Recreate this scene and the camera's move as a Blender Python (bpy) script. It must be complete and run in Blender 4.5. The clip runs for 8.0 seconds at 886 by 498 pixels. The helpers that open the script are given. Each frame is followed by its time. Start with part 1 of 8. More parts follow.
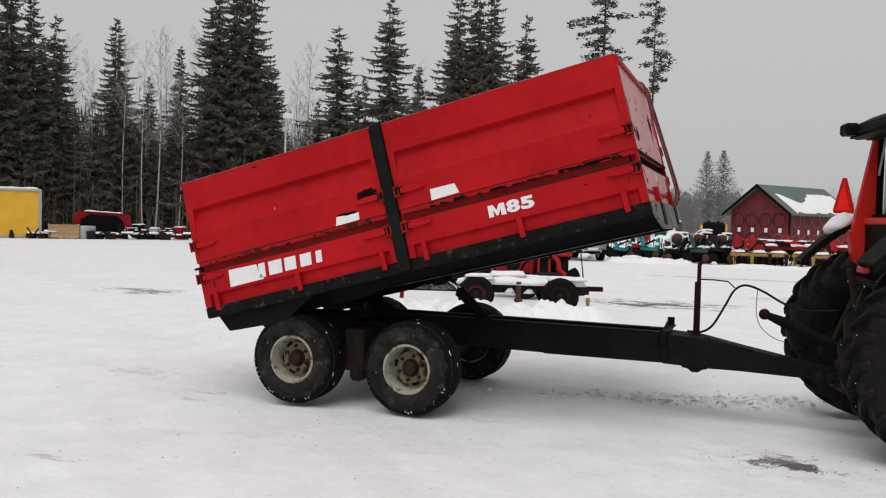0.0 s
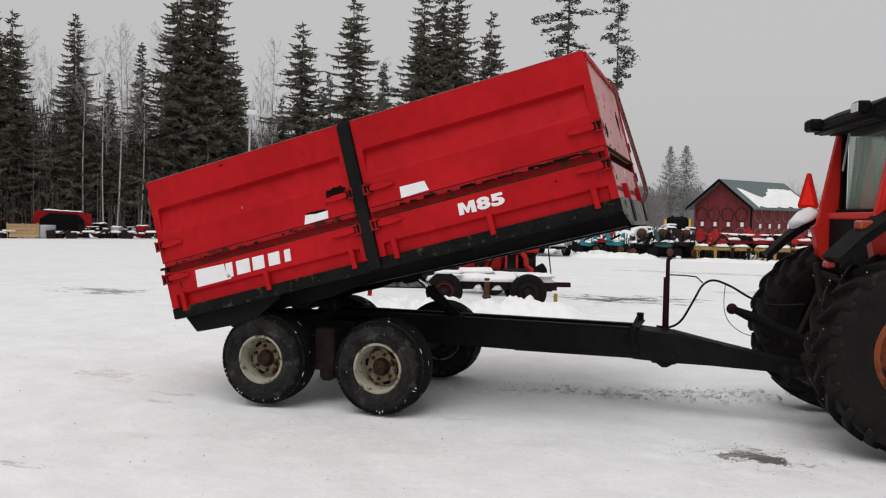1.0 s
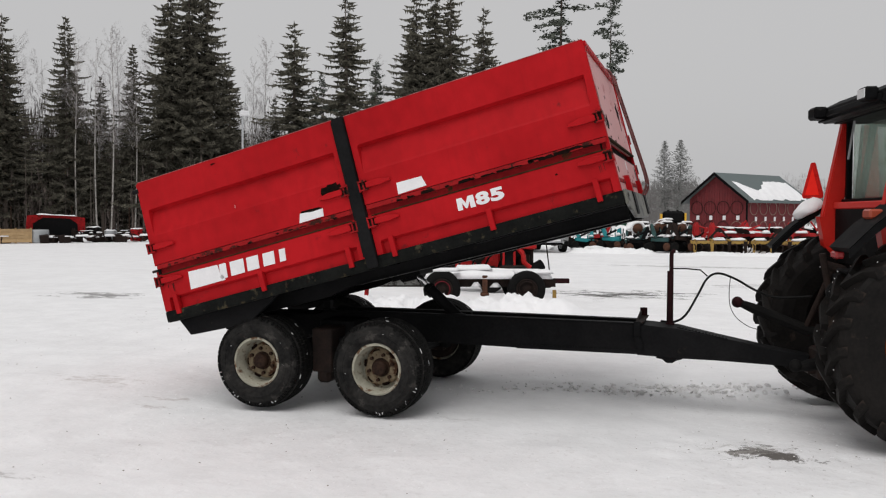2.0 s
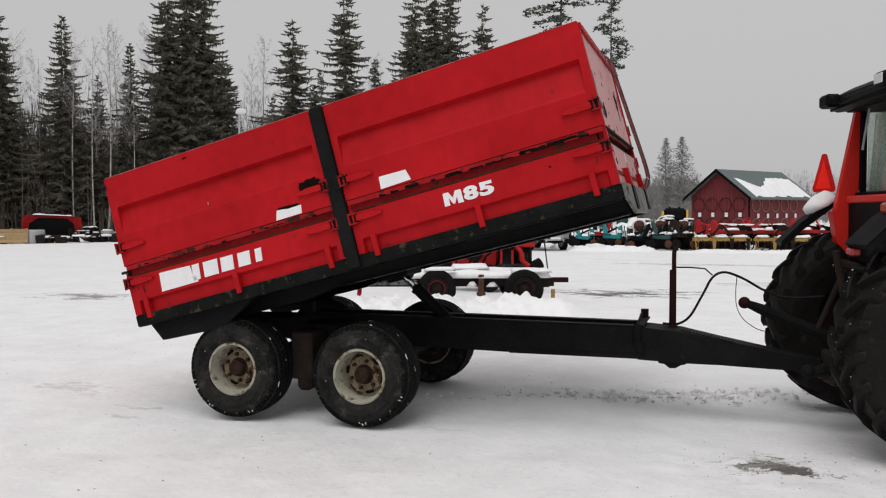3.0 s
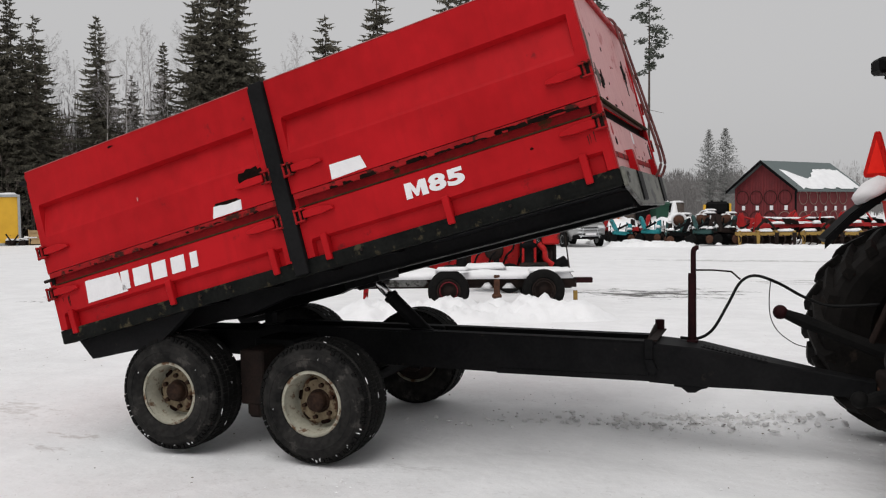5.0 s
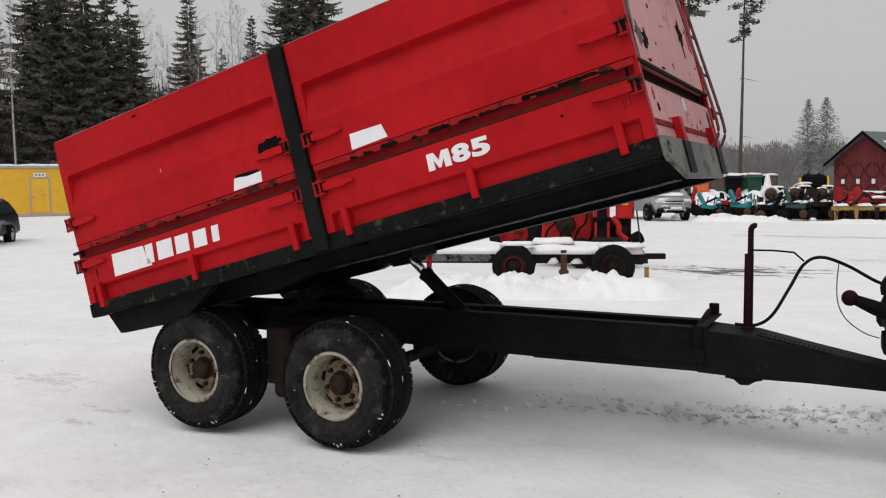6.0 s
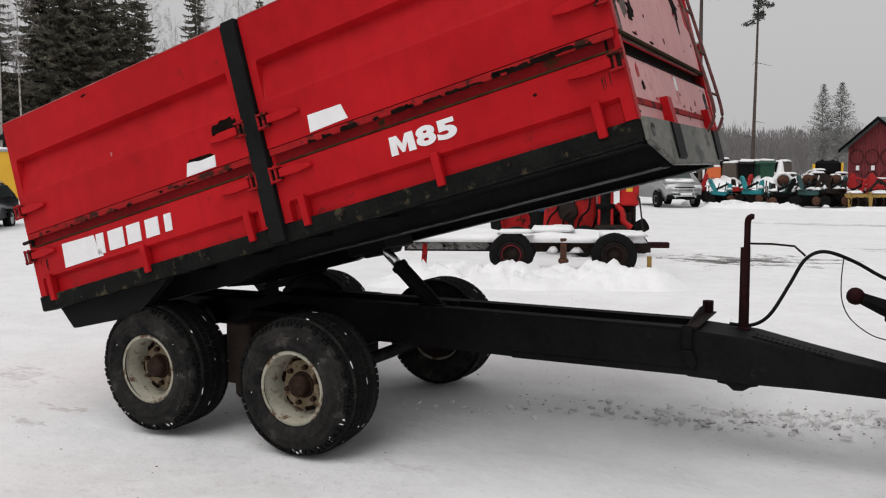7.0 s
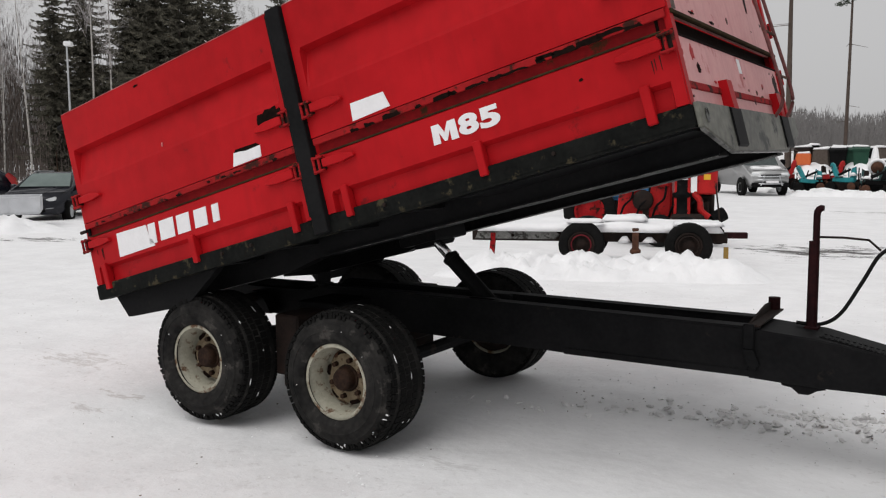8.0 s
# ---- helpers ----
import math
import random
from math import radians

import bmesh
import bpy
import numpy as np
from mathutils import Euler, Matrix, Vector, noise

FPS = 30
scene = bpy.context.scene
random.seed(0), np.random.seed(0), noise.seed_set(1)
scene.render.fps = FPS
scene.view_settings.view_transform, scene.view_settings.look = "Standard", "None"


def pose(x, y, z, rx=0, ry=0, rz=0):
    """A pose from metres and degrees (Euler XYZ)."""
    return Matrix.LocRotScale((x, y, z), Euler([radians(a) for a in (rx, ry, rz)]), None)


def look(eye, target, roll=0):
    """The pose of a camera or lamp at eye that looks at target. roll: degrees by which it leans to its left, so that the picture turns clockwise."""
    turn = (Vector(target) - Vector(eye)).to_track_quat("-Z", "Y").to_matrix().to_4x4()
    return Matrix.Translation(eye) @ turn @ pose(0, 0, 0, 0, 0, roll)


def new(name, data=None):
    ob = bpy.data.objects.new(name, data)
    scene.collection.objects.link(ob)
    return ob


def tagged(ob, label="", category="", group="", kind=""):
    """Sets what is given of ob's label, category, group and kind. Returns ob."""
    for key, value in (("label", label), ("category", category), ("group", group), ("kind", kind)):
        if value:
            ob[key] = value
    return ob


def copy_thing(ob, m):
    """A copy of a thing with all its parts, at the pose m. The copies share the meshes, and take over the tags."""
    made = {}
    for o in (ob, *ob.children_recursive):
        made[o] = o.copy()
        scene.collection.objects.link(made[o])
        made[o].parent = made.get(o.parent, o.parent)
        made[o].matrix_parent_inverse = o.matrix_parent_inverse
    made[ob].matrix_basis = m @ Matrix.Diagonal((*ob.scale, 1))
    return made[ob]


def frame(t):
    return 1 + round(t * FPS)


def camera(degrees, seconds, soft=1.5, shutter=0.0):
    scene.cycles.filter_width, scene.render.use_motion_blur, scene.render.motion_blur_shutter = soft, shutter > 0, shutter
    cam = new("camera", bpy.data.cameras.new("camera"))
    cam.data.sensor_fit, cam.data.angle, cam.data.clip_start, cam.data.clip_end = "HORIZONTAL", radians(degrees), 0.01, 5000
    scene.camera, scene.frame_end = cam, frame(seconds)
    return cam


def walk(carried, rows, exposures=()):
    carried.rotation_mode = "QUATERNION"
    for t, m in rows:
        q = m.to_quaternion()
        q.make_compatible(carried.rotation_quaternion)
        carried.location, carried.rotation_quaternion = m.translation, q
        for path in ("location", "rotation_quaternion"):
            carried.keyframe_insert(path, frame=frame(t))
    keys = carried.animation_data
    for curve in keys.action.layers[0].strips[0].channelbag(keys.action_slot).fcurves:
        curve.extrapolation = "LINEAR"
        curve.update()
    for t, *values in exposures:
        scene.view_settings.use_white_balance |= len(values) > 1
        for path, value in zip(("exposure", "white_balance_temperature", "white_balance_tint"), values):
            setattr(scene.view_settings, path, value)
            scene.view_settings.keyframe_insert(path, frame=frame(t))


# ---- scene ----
cam = camera(54.0, 8.0, 1.2)
PATH = [
    (0, (2.937, -7.157, 1.743), (2.245, -5.282, 1.676), 1.5),
    (0.5, (2.936, -7.147, 1.75), (2.291, -5.255, 1.679), 1.4),
    (1, (2.89, -7.135, 1.755), (2.272, -5.234, 1.681), 1.1),
    (1.5, (2.829, -7.107, 1.748), (2.221, -5.203, 1.672), 0.5),
    (3, (2.774, -6.478, 1.716), (2.163, -4.575, 1.635), -0.1),
    (3.5, (2.721, -6.185, 1.73), (2.108, -4.283, 1.645), -0.2),
    (4, (2.774, -5.853, 1.707), (2.154, -3.954, 1.621), -0.5),
    (5.5, (2.981, -4.919, 1.698), (2.19, -3.086, 1.592), -0.6),
    (6, (3.089, -4.686, 1.7), (2.203, -2.9, 1.55), -0.5),
    (6.5, (3.103, -4.426, 1.686), (2.194, -2.653, 1.511), -0.4),
    (7, (3.121, -4.175, 1.704), (2.211, -2.403, 1.52), -0.3),
    (7.5, (3.193, -4.002, 1.711), (2.218, -2.267, 1.519), -0.3),
    (8, (3.209, -3.936, 1.712), (2.14, -2.258, 1.501), -0.5),
]
walk(cam, [(t, look(eye, target, roll)) for t, eye, target, roll in PATH])

# ---- world and light: overcast winter day ----
world = bpy.data.worlds.new("overcast_sky")
scene.world = world
world.use_nodes = True
wn, wl = world.node_tree.nodes, world.node_tree.links
wn.clear()
sky = wn.new("ShaderNodeTexSky")
sky.sky_type, sky.sun_disc = "NISHITA", False
sky.sun_elevation, sky.sun_rotation = radians(59), radians(188)
sky.air_density, sky.dust_density, sky.ozone_density = 1.0, 6.0, 1.0
grey = wn.new("ShaderNodeHueSaturation")
grey.inputs["Saturation"].default_value = 0.06
cloud = wn.new("ShaderNodeMixRGB")
cloud.inputs["Fac"].default_value = 0.82
cloud.inputs["Color2"].default_value = (5.85, 5.82, 5.88, 1)
bg = wn.new("ShaderNodeBackground")
bg.inputs["Strength"].default_value = 0.1
out = wn.new("ShaderNodeOutputWorld")
wl.new(sky.outputs[0], grey.inputs["Color"])
wl.new(grey.outputs[0], cloud.inputs["Color1"])
wl.new(cloud.outputs[0], bg.inputs[0])
wl.new(bg.outputs[0], out.inputs[0])
sun_data = bpy.data.lights.new("sun", "SUN")
sun_data.energy, sun_data.angle, sun_data.color = 1.28, radians(50), (1.0, 0.985, 0.97)
sun = new("sun", sun_data)
sun.matrix_world = look((0, 0, 30), (2.5, 17.5, 0))
scene.view_settings.exposure = 0.0


# ---- materials ----
def material(name, c1, c2=None, rough=0.6, metal=0.0, scale=6.0, fine=60.0, bump=0.15, stain=None, stain_amount=0.0,
             stain_scale=3.0, object_random=0.0, spec=0.5, dist=0.01, island=0.0, streak=None, streak_amount=0.3):
    """Two-scale noise between two colours, with optional stains, fine bump and variation from piece to piece."""
    m = bpy.data.materials.new(name)
    m.use_nodes = True
    n, l = m.node_tree.nodes, m.node_tree.links
    b = n["Principled BSDF"]
    co = n.new("ShaderNodeTexCoord")
    n1, n2 = n.new("ShaderNodeTexNoise"), n.new("ShaderNodeTexNoise")
    n1.inputs["Scale"].default_value, n1.inputs["Detail"].default_value = scale, 6
    n2.inputs["Scale"].default_value, n2.inputs["Detail"].default_value = fine, 4
    for k in (n1, n2):
        l.new(co.outputs["Object"], k.inputs["Vector"])
    mx = n.new("ShaderNodeMath")
    mx.operation = "MULTIPLY_ADD"
    mx.inputs[1].default_value = 0.35
    l.new(n2.outputs[0], mx.inputs[0])
    half = n.new("ShaderNodeMath")
    half.operation = "MULTIPLY"
    half.inputs[1].default_value = 0.65
    l.new(n1.outputs[0], half.inputs[0])
    l.new(half.outputs[0], mx.inputs[2])
    ramp = n.new("ShaderNodeValToRGB")
    ramp.color_ramp.elements[0].position, ramp.color_ramp.elements[1].position = 0.36, 0.64
    ramp.color_ramp.elements[0].color = (*c1, 1)
    ramp.color_ramp.elements[1].color = (*(c2 or c1), 1)
    l.new(mx.outputs[0], ramp.inputs[0])
    colour = ramp.outputs[0]
    rough_out = None
    if stain:
        n3 = n.new("ShaderNodeTexNoise")
        n3.inputs["Scale"].default_value, n3.inputs["Detail"].default_value, n3.inputs["Roughness"].default_value = stain_scale, 9, 0.68
        l.new(co.outputs["Object"], n3.inputs["Vector"])
        r3 = n.new("ShaderNodeValToRGB")
        r3.color_ramp.elements[0].position = 0.66 - 0.22 * stain_amount
        r3.color_ramp.elements[1].position = 0.72 - 0.2 * stain_amount
        l.new(n3.outputs[0], r3.inputs[0])
        ms = n.new("ShaderNodeMixRGB")
        ms.inputs["Color2"].default_value = (*stain, 1)
        l.new(r3.outputs[0], ms.inputs["Fac"])
        l.new(colour, ms.inputs["Color1"])
        colour = ms.outputs[0]
    if streak:
        mp = n.new("ShaderNodeMapping")
        mp.inputs["Scale"].default_value = (9.0, 9.0, 0.7)
        l.new(co.outputs["Object"], mp.inputs["Vector"])
        n4 = n.new("ShaderNodeTexNoise")
        n4.inputs["Scale"].default_value, n4.inputs["Detail"].default_value, n4.inputs["Roughness"].default_value = 1.6, 8, 0.7
        l.new(mp.outputs[0], n4.inputs["Vector"])
        r4 = n.new("ShaderNodeMapRange")
        for name_, val in (("From Min", 0.48), ("From Max", 0.74), ("To Min", 0.0), ("To Max", streak_amount)):
            r4.inputs[name_].default_value = val
        l.new(n4.outputs[0], r4.inputs["Value"])
        mk = n.new("ShaderNodeMixRGB")
        mk.inputs["Color2"].default_value = (*streak, 1)
        l.new(r4.outputs[0], mk.inputs["Fac"])
        l.new(colour, mk.inputs["Color1"])
        colour = mk.outputs[0]
    if object_random or island:
        hs = n.new("ShaderNodeHueSaturation")
        if island:
            src = n.new("ShaderNodeNewGeometry").outputs["Random Per Island"]
        else:
            src = n.new("ShaderNodeObjectInfo").outputs["Random"]
        amount = island or object_random
        mr = n.new("ShaderNodeMapRange")
        mr.inputs["To Min"].default_value, mr.inputs["To Max"].default_value = 1 - amount, 1 + amount
        l.new(src, mr.inputs["Value"])
        l.new(mr.outputs[0], hs.inputs["Value"])
        l.new(colour, hs.inputs["Color"])
        colour = hs.outputs[0]
    l.new(colour, b.inputs["Base Color"])
    rr = n.new("ShaderNodeMapRange")
    rr.inputs["To Min"].default_value, rr.inputs["To Max"].default_value = max(0.02, rough - 0.12), min(1, rough + 0.12)
    l.new(n1.outputs[0], rr.inputs["Value"])
    l.new(rr.outputs[0], b.inputs["Roughness"])
    b.inputs["Metallic"].default_value = metal
    b.inputs["Specular IOR Level"].default_value = spec
    if bump:
        bp = n.new("ShaderNodeBump")
        bp.inputs["Strength"].default_value, bp.inputs["Distance"].default_value = bump, dist
        l.new(mx.outputs[0], bp.inputs["Height"])
        l.new(bp.outputs[0], b.inputs["Normal"])
    return m


def snow_material(name, ground):
    """Packed snow; the yard's sheet also has worn grey lanes and mud where wheels turned."""
    m = bpy.data.materials.new(name)
    m.use_nodes = True
    n, l = m.node_tree.nodes, m.node_tree.links
    b = n["Principled BSDF"]
    co = n.new("ShaderNodeTexCoord")

    def noise_node(scale, detail=5, rough=0.55, stretch=None):
        k = n.new("ShaderNodeTexNoise")
        k.inputs["Scale"].default_value, k.inputs["Detail"].default_value, k.inputs["Roughness"].default_value = scale, detail, rough
        if stretch:
            mp = n.new("ShaderNodeMapping")
            mp.inputs["Scale"].default_value = stretch
            l.new(co.outputs["Object"], mp.inputs["Vector"])
            l.new(mp.outputs[0], k.inputs["Vector"])
        else:
            l.new(co.outputs["Object"], k.inputs["Vector"])
        return k.outputs[0]

    def mix(fac, a, bb):
        k = n.new("ShaderNodeMixRGB")
        for sock, v in (("Fac", fac), ("Color1", a), ("Color2", bb)):
            if isinstance(v, tuple):
                k.inputs[sock].default_value = (*v, 1)
            else:
                l.new(v, k.inputs[sock])
        return k.outputs[0]

    def ramp(v, p0, p1, a=0.0, c=1.0):
        k = n.new("ShaderNodeMapRange")
        k.interpolation_type = "SMOOTHSTEP"
        for name_, val in (("From Min", p0), ("From Max", p1), ("To Min", a), ("To Max", c)):
            k.inputs[name_].default_value = val
        l.new(v, k.inputs["Value"])
        return k.outputs[0]

    def math_node(op, a, c):
        k = n.new("ShaderNodeMath")
        k.operation = op
        for i, v in enumerate((a, c)):
            if isinstance(v, (int, float)):
                k.inputs[i].default_value = v
            else:
                l.new(v, k.inputs[i])
        return k.outputs[0]

    big, mid, small, tiny = noise_node(0.35), noise_node(2.2, 6), noise_node(11, 5, 0.55), noise_node(90, 3)
    colour = mix(ramp(mid, 0.3, 0.7), (0.785, 0.78, 0.787), (0.85, 0.845, 0.852)) if ground else mix(ramp(mid, 0.3, 0.7), (0.80, 0.797, 0.807), (0.87, 0.867, 0.875))
    if ground:
        lanes = noise_node(0.6, 6, 0.6, (0.7, 1.0, 1))
        colour = mix(math_node("MULTIPLY", ramp(lanes, 0.46, 0.70), 0.4), colour, (0.71, 0.70, 0.705))
        colour = mix(math_node("MULTIPLY", ramp(small, 0.56, 0.72), ramp(big, 0.42, 0.62, 0.04, 0.26)), colour, (0.62, 0.595, 0.585))
        grit = noise_node(19, 4, 0.7, (0.9, 1.1, 1))
        colour = mix(math_node("MULTIPLY", ramp(grit, 0.70, 0.76), 0.55), colour, (0.30, 0.275, 0.26))
        flakes = noise_node(24, 3, 0.5)
        colour = mix(math_node("MULTIPLY", ramp(flakes, 0.60, 0.68), ramp(lanes, 0.40, 0.62, 0.08, 0.42)), colour, (0.60, 0.585, 0.58))
        flecks = noise_node(7, 5, 0.6)
        colour = mix(math_node("MULTIPLY", ramp(flecks, 0.56, 0.66), 0.45), colour, (0.87, 0.866, 0.872))
        sep = n.new("ShaderNodeSeparateXYZ")
        l.new(co.outputs["Object"], sep.inputs[0])
        ragged = noise_node(7.5, 10, 0.8, (0.55, 1.7, 1))

        streaks = noise_node(3.4, 12, 0.80, (0.8, 1.5, 1))
        streaks_far = noise_node(2.0, 12, 0.84, (0.45, 1.0, 1))

        def patch(x, y, rx, ry, strength, dirt):
            dx = math_node("DIVIDE", math_node("SUBTRACT", sep.outputs[0], x), rx)
            dy = math_node("DIVIDE", math_node("SUBTRACT", sep.outputs[1], y), ry)
            d = math_node("SQRT", math_node("ADD", math_node("MULTIPLY", dx, dx), math_node("MULTIPLY", dy, dy)), 0)
            near = ramp(d, 0.0, 1.0, 0.13, -0.16)
            if y > 5:
                return mix(math_node("MULTIPLY", ramp(math_node("ADD", streaks_far, near), 0.60, 0.614), strength), colour, dirt)
            if strength > 0.78:
                return mix(math_node("MULTIPLY", ramp(math_node("ADD", streaks, near), 0.575, 0.615), strength), colour, dirt)
            return mix(math_node("MULTIPLY", ramp(math_node("ADD", ragged, near), 0.585, 0.66), strength), colour, dirt)

        for x, y, rx, ry, st, dirt in MUD:
            colour = patch(x, y, rx, ry, st, dirt)
    l.new(colour, b.inputs["Base Color"])
    b.inputs["Roughness"].default_value = 0.62
    b.inputs["Specular IOR Level"].default_value = 0.35
    b.inputs["Subsurface Weight"].default_value = 0.0
    h = math_node("ADD", math_node("MULTIPLY", mid, 0.8), math_node("ADD", math_node("MULTIPLY", small, 0.42), math_node("MULTIPLY", tiny, 0.05)))
    bp = n.new("ShaderNodeBump")
    bp.inputs["Strength"].default_value, bp.inputs["Distance"].default_value = 0.30 if ground else 0.5, 0.06
    l.new(h, bp.inputs["Height"])
    l.new(bp.outputs[0], b.inputs["Normal"])
    return m


# mud and worn places in the yard: x, y, half length, half width, strength, colour
MUD = (
    (3.14, -0.24, 1.10, 0.66, 0.95, (0.085, 0.075, 0.065)),
    (3.05, -0.15, 0.95, 0.60, 0.5, (0.40, 0.38, 0.36)),
    (2.35, 1.95, 1.3, 0.34, 0.3, (0.45, 0.42, 0.40)),
    (0.8, 12.6, 4.8, 3.4, 0.95, (0.045, 0.040, 0.035)),
        (4.5, 16.0, 6.0, 2.2, 0.5, (0.22, 0.21, 0.20)),
    (-2.1, -0.25, 0.55, 0.25, 0.45, (0.38, 0.33, 0.31)),
    (-14.6, 7.4, 2.6, 1.5, 0.85, (0.10, 0.09, 0.085)),
    (2.0, 24.0, 12.0, 1.8, 0.55, (0.26, 0.25, 0.24)),
    (-10.0, 8.6, 3.2, 2.2, 0.8, (0.16, 0.15, 0.145)),
    (-1.7, -2.4, 0.7, 0.25, 0.6, (0.30, 0.28, 0.27)),
    (-3.4, 0.6, 1.6, 0.8, 0.45, (0.40, 0.36, 0.33)),
    (0.7, 0.05, 1.2, 0.22, 0.35, (0.48, 0.46, 0.46)),
    (-2.2, 0.1, 0.8, 0.2, 0.5, (0.38, 0.33, 0.30)),
)
SNOW_GROUND = snow_material("yard_snow", True)
SNOW = snow_material("fresh_snow", False)
SNOW_DIRTY = material("dirty_snow_lumps", (0.66, 0.65, 0.645), (0.82, 0.81, 0.81), 0.7, scale=9, fine=50, bump=0.3, stain=(0.34, 0.31, 0.29), stain_amount=0.25, stain_scale=8)
RED = material("red_paint", (0.3271, 0.005294, 0.008236), (0.4588, 0.008941, 0.01353), 0.46, spec=0.09, scale=1.1, fine=9, bump=0.06, dist=0.02, stain=(0.2, 0.009412, 0.01176), stain_amount=0.14, stain_scale=5, streak=(0.2471, 0.007059, 0.009412), streak_amount=0.34)
RED_RIM = material("worn_pale_red_edge", (0.34, 0.07, 0.07), (0.52, 0.20, 0.19), 0.6, spec=0.15, scale=9, fine=60, bump=0.1)
RED_WORN = material("red_paint_with_rust", (0.23, 0.00805, 0.01035), (0.368, 0.0138, 0.0161), 0.65, spec=0.08, scale=4, fine=40, bump=0.3, stain=(0.0345, 0.0115, 0.00805), stain_amount=0.62, stain_scale=8)
# red darkened for the shade in the recess, plus stains of dirt
LEDGE_RED = material("shaded_grimy_red_ledge", (0.1544, 0.007125, 0.0095), (0.2731, 0.01069, 0.01306), 0.7, spec=0.05, scale=3, fine=30, bump=0.2, stain=(0.05344, 0.02612, 0.01188), stain_amount=0.35, stain_scale=5)
LADDER_RED = material("dull_rusty_ladder_tube", (0.09, 0.03, 0.03), (0.21, 0.085, 0.08), 0.55, spec=0.2, scale=8, fine=40, bump=0.2)
# faded paint, paled further in colour for the sky's glare on the headboard
RED_FADED_GLARE = material("faded_red_paint_with_glare", (0.60, 0.25, 0.25), (0.69, 0.345, 0.34), 0.45, spec=0.35, scale=2.2, fine=24, bump=0.08, stain=(0.42, 0.06, 0.06), stain_amount=0.38, stain_scale=3.2, streak=(0.36, 0.09, 0.085), streak_amount=0.32)
BLACK = material("black_frame_paint", (0.005658, 0.005781, 0.006272), (0.01255, 0.01229, 0.01279), 0.55, scale=4, fine=40, bump=0.15, stain=(0.02706, 0.02214, 0.01845), stain_amount=0.10, stain_scale=5, spec=0.05)
BLACK_GREEN = material("weathered_black_sill", (0.004588, 0.005026, 0.004807), (0.01202, 0.01256, 0.01148), 0.62, spec=0.04, scale=5, fine=40, bump=0.2, stain=(0.05462, 0.04589, 0.0284), stain_amount=0.40, stain_scale=9)
RUST = material("rusty_steel", (0.05, 0.025, 0.018), (0.11, 0.05, 0.03), 0.8, spec=0.15, scale=12, fine=70, bump=0.3)
RUST_DARK = material("dark_rusty_steel", (0.010, 0.007, 0.006), (0.026, 0.016, 0.013), 0.75, spec=0.15, scale=9, fine=60, bump=0.3)
MAROON = material("dark_maroon_post", (0.013, 0.005, 0.006), (0.032, 0.009, 0.010), 0.7, scale=12, fine=60, bump=0.2, spec=0.08)
STEEL = material("polished_piston_steel", (0.55, 0.55, 0.56), (0.65, 0.65, 0.66), 0.22, 1.0, bump=0.02)
GALV = material("galvanised_steel", (0.42, 0.43, 0.44), (0.52, 0.53, 0.54), 0.45, 0.7, scale=9, bump=0.05)
RUBBER = material("weathered_tyre_rubber", (0.0075, 0.0075, 0.0076), (0.030, 0.0285, 0.027), 0.85, scale=6, fine=30, bump=0.4, stain=(0.055, 0.051, 0.047), stain_amount=0.38, stain_scale=7, spec=0.06)
TREAD = material("black_tread_rubber", (0.005, 0.005, 0.005), (0.011, 0.0105, 0.010), 0.8, scale=9, fine=70, bump=0.2, spec=0.08)
RUBBER_BROWN = material("muddy_tractor_rubber", (0.0042, 0.0037, 0.0034), (0.012, 0.0102, 0.0092), 0.65, scale=5, fine=40, bump=0.5, stain=(0.032, 0.023, 0.018), stain_amount=0.34, stain_scale=3.5, spec=0.13)
CREAM = material("cream_rim_paint", (0.2783, 0.2687, 0.2111), (0.3935, 0.3743, 0.3023), 0.6, scale=9, fine=60, bump=0.15, spec=0.25, stain=(0.1152, 0.06238, 0.03359), stain_amount=0.55, stain_scale=11)
HUB = material("rusty_hub", (0.014, 0.008, 0.006), (0.042, 0.023, 0.015), 0.75, spec=0.10, scale=16, fine=60, bump=0.3)
DISC = material("dirty_tan_wheel_disc", (0.14, 0.105, 0.065), (0.27, 0.22, 0.145), 0.7, scale=10, fine=50, bump=0.3, spec=0.15, stain=(0.055, 0.024, 0.012), stain_amount=0.75, stain_scale=9)
CHASSIS_RED = material("dull_dark_red_rim", (0.085, 0.010, 0.014), (0.15, 0.016, 0.022), 0.7, spec=0.12, scale=12, fine=60, bump=0.2)
HOOP_PALE = material("pale_rusty_hoop", (0.20, 0.14, 0.11), (0.30, 0.22, 0.18), 0.7, scale=8, bump=0.1)
SILL_GREY = material("scraped_grey_green_steel", (0.050, 0.053, 0.044), (0.20, 0.198, 0.168), 0.5, spec=0.3, scale=1.7, fine=22, bump=0.2, stain=(0.016, 0.017, 0.015), stain_amount=0.5, stain_scale=5)
PEELED = material("peeled_grey_brown_steel", (0.085, 0.062, 0.055), (0.20, 0.16, 0.145), 0.75, scale=7, fine=40, bump=0.3, spec=0.2, stain=(0.035, 0.020, 0.014), stain_amount=0.5, stain_scale=8)
WORN_LIT_STEEL = material("worn_and_lit_bare_steel", (0.10, 0.10, 0.095), (0.22, 0.22, 0.21), 0.5, 0.2, scale=14, bump=0.1, stain=(0.02, 0.018, 0.015), stain_amount=0.7, stain_scale=9)
WHITE = material("white_decal", (0.74, 0.73, 0.74), (0.82, 0.81, 0.82), 0.4, scale=9, fine=50, bump=0.02)
NEAR_BLACK = material("near_black_brown", (0.005, 0.003, 0.0025), (0.012, 0.006, 0.0045), 0.85, scale=30, bump=0.3, spec=0.05)
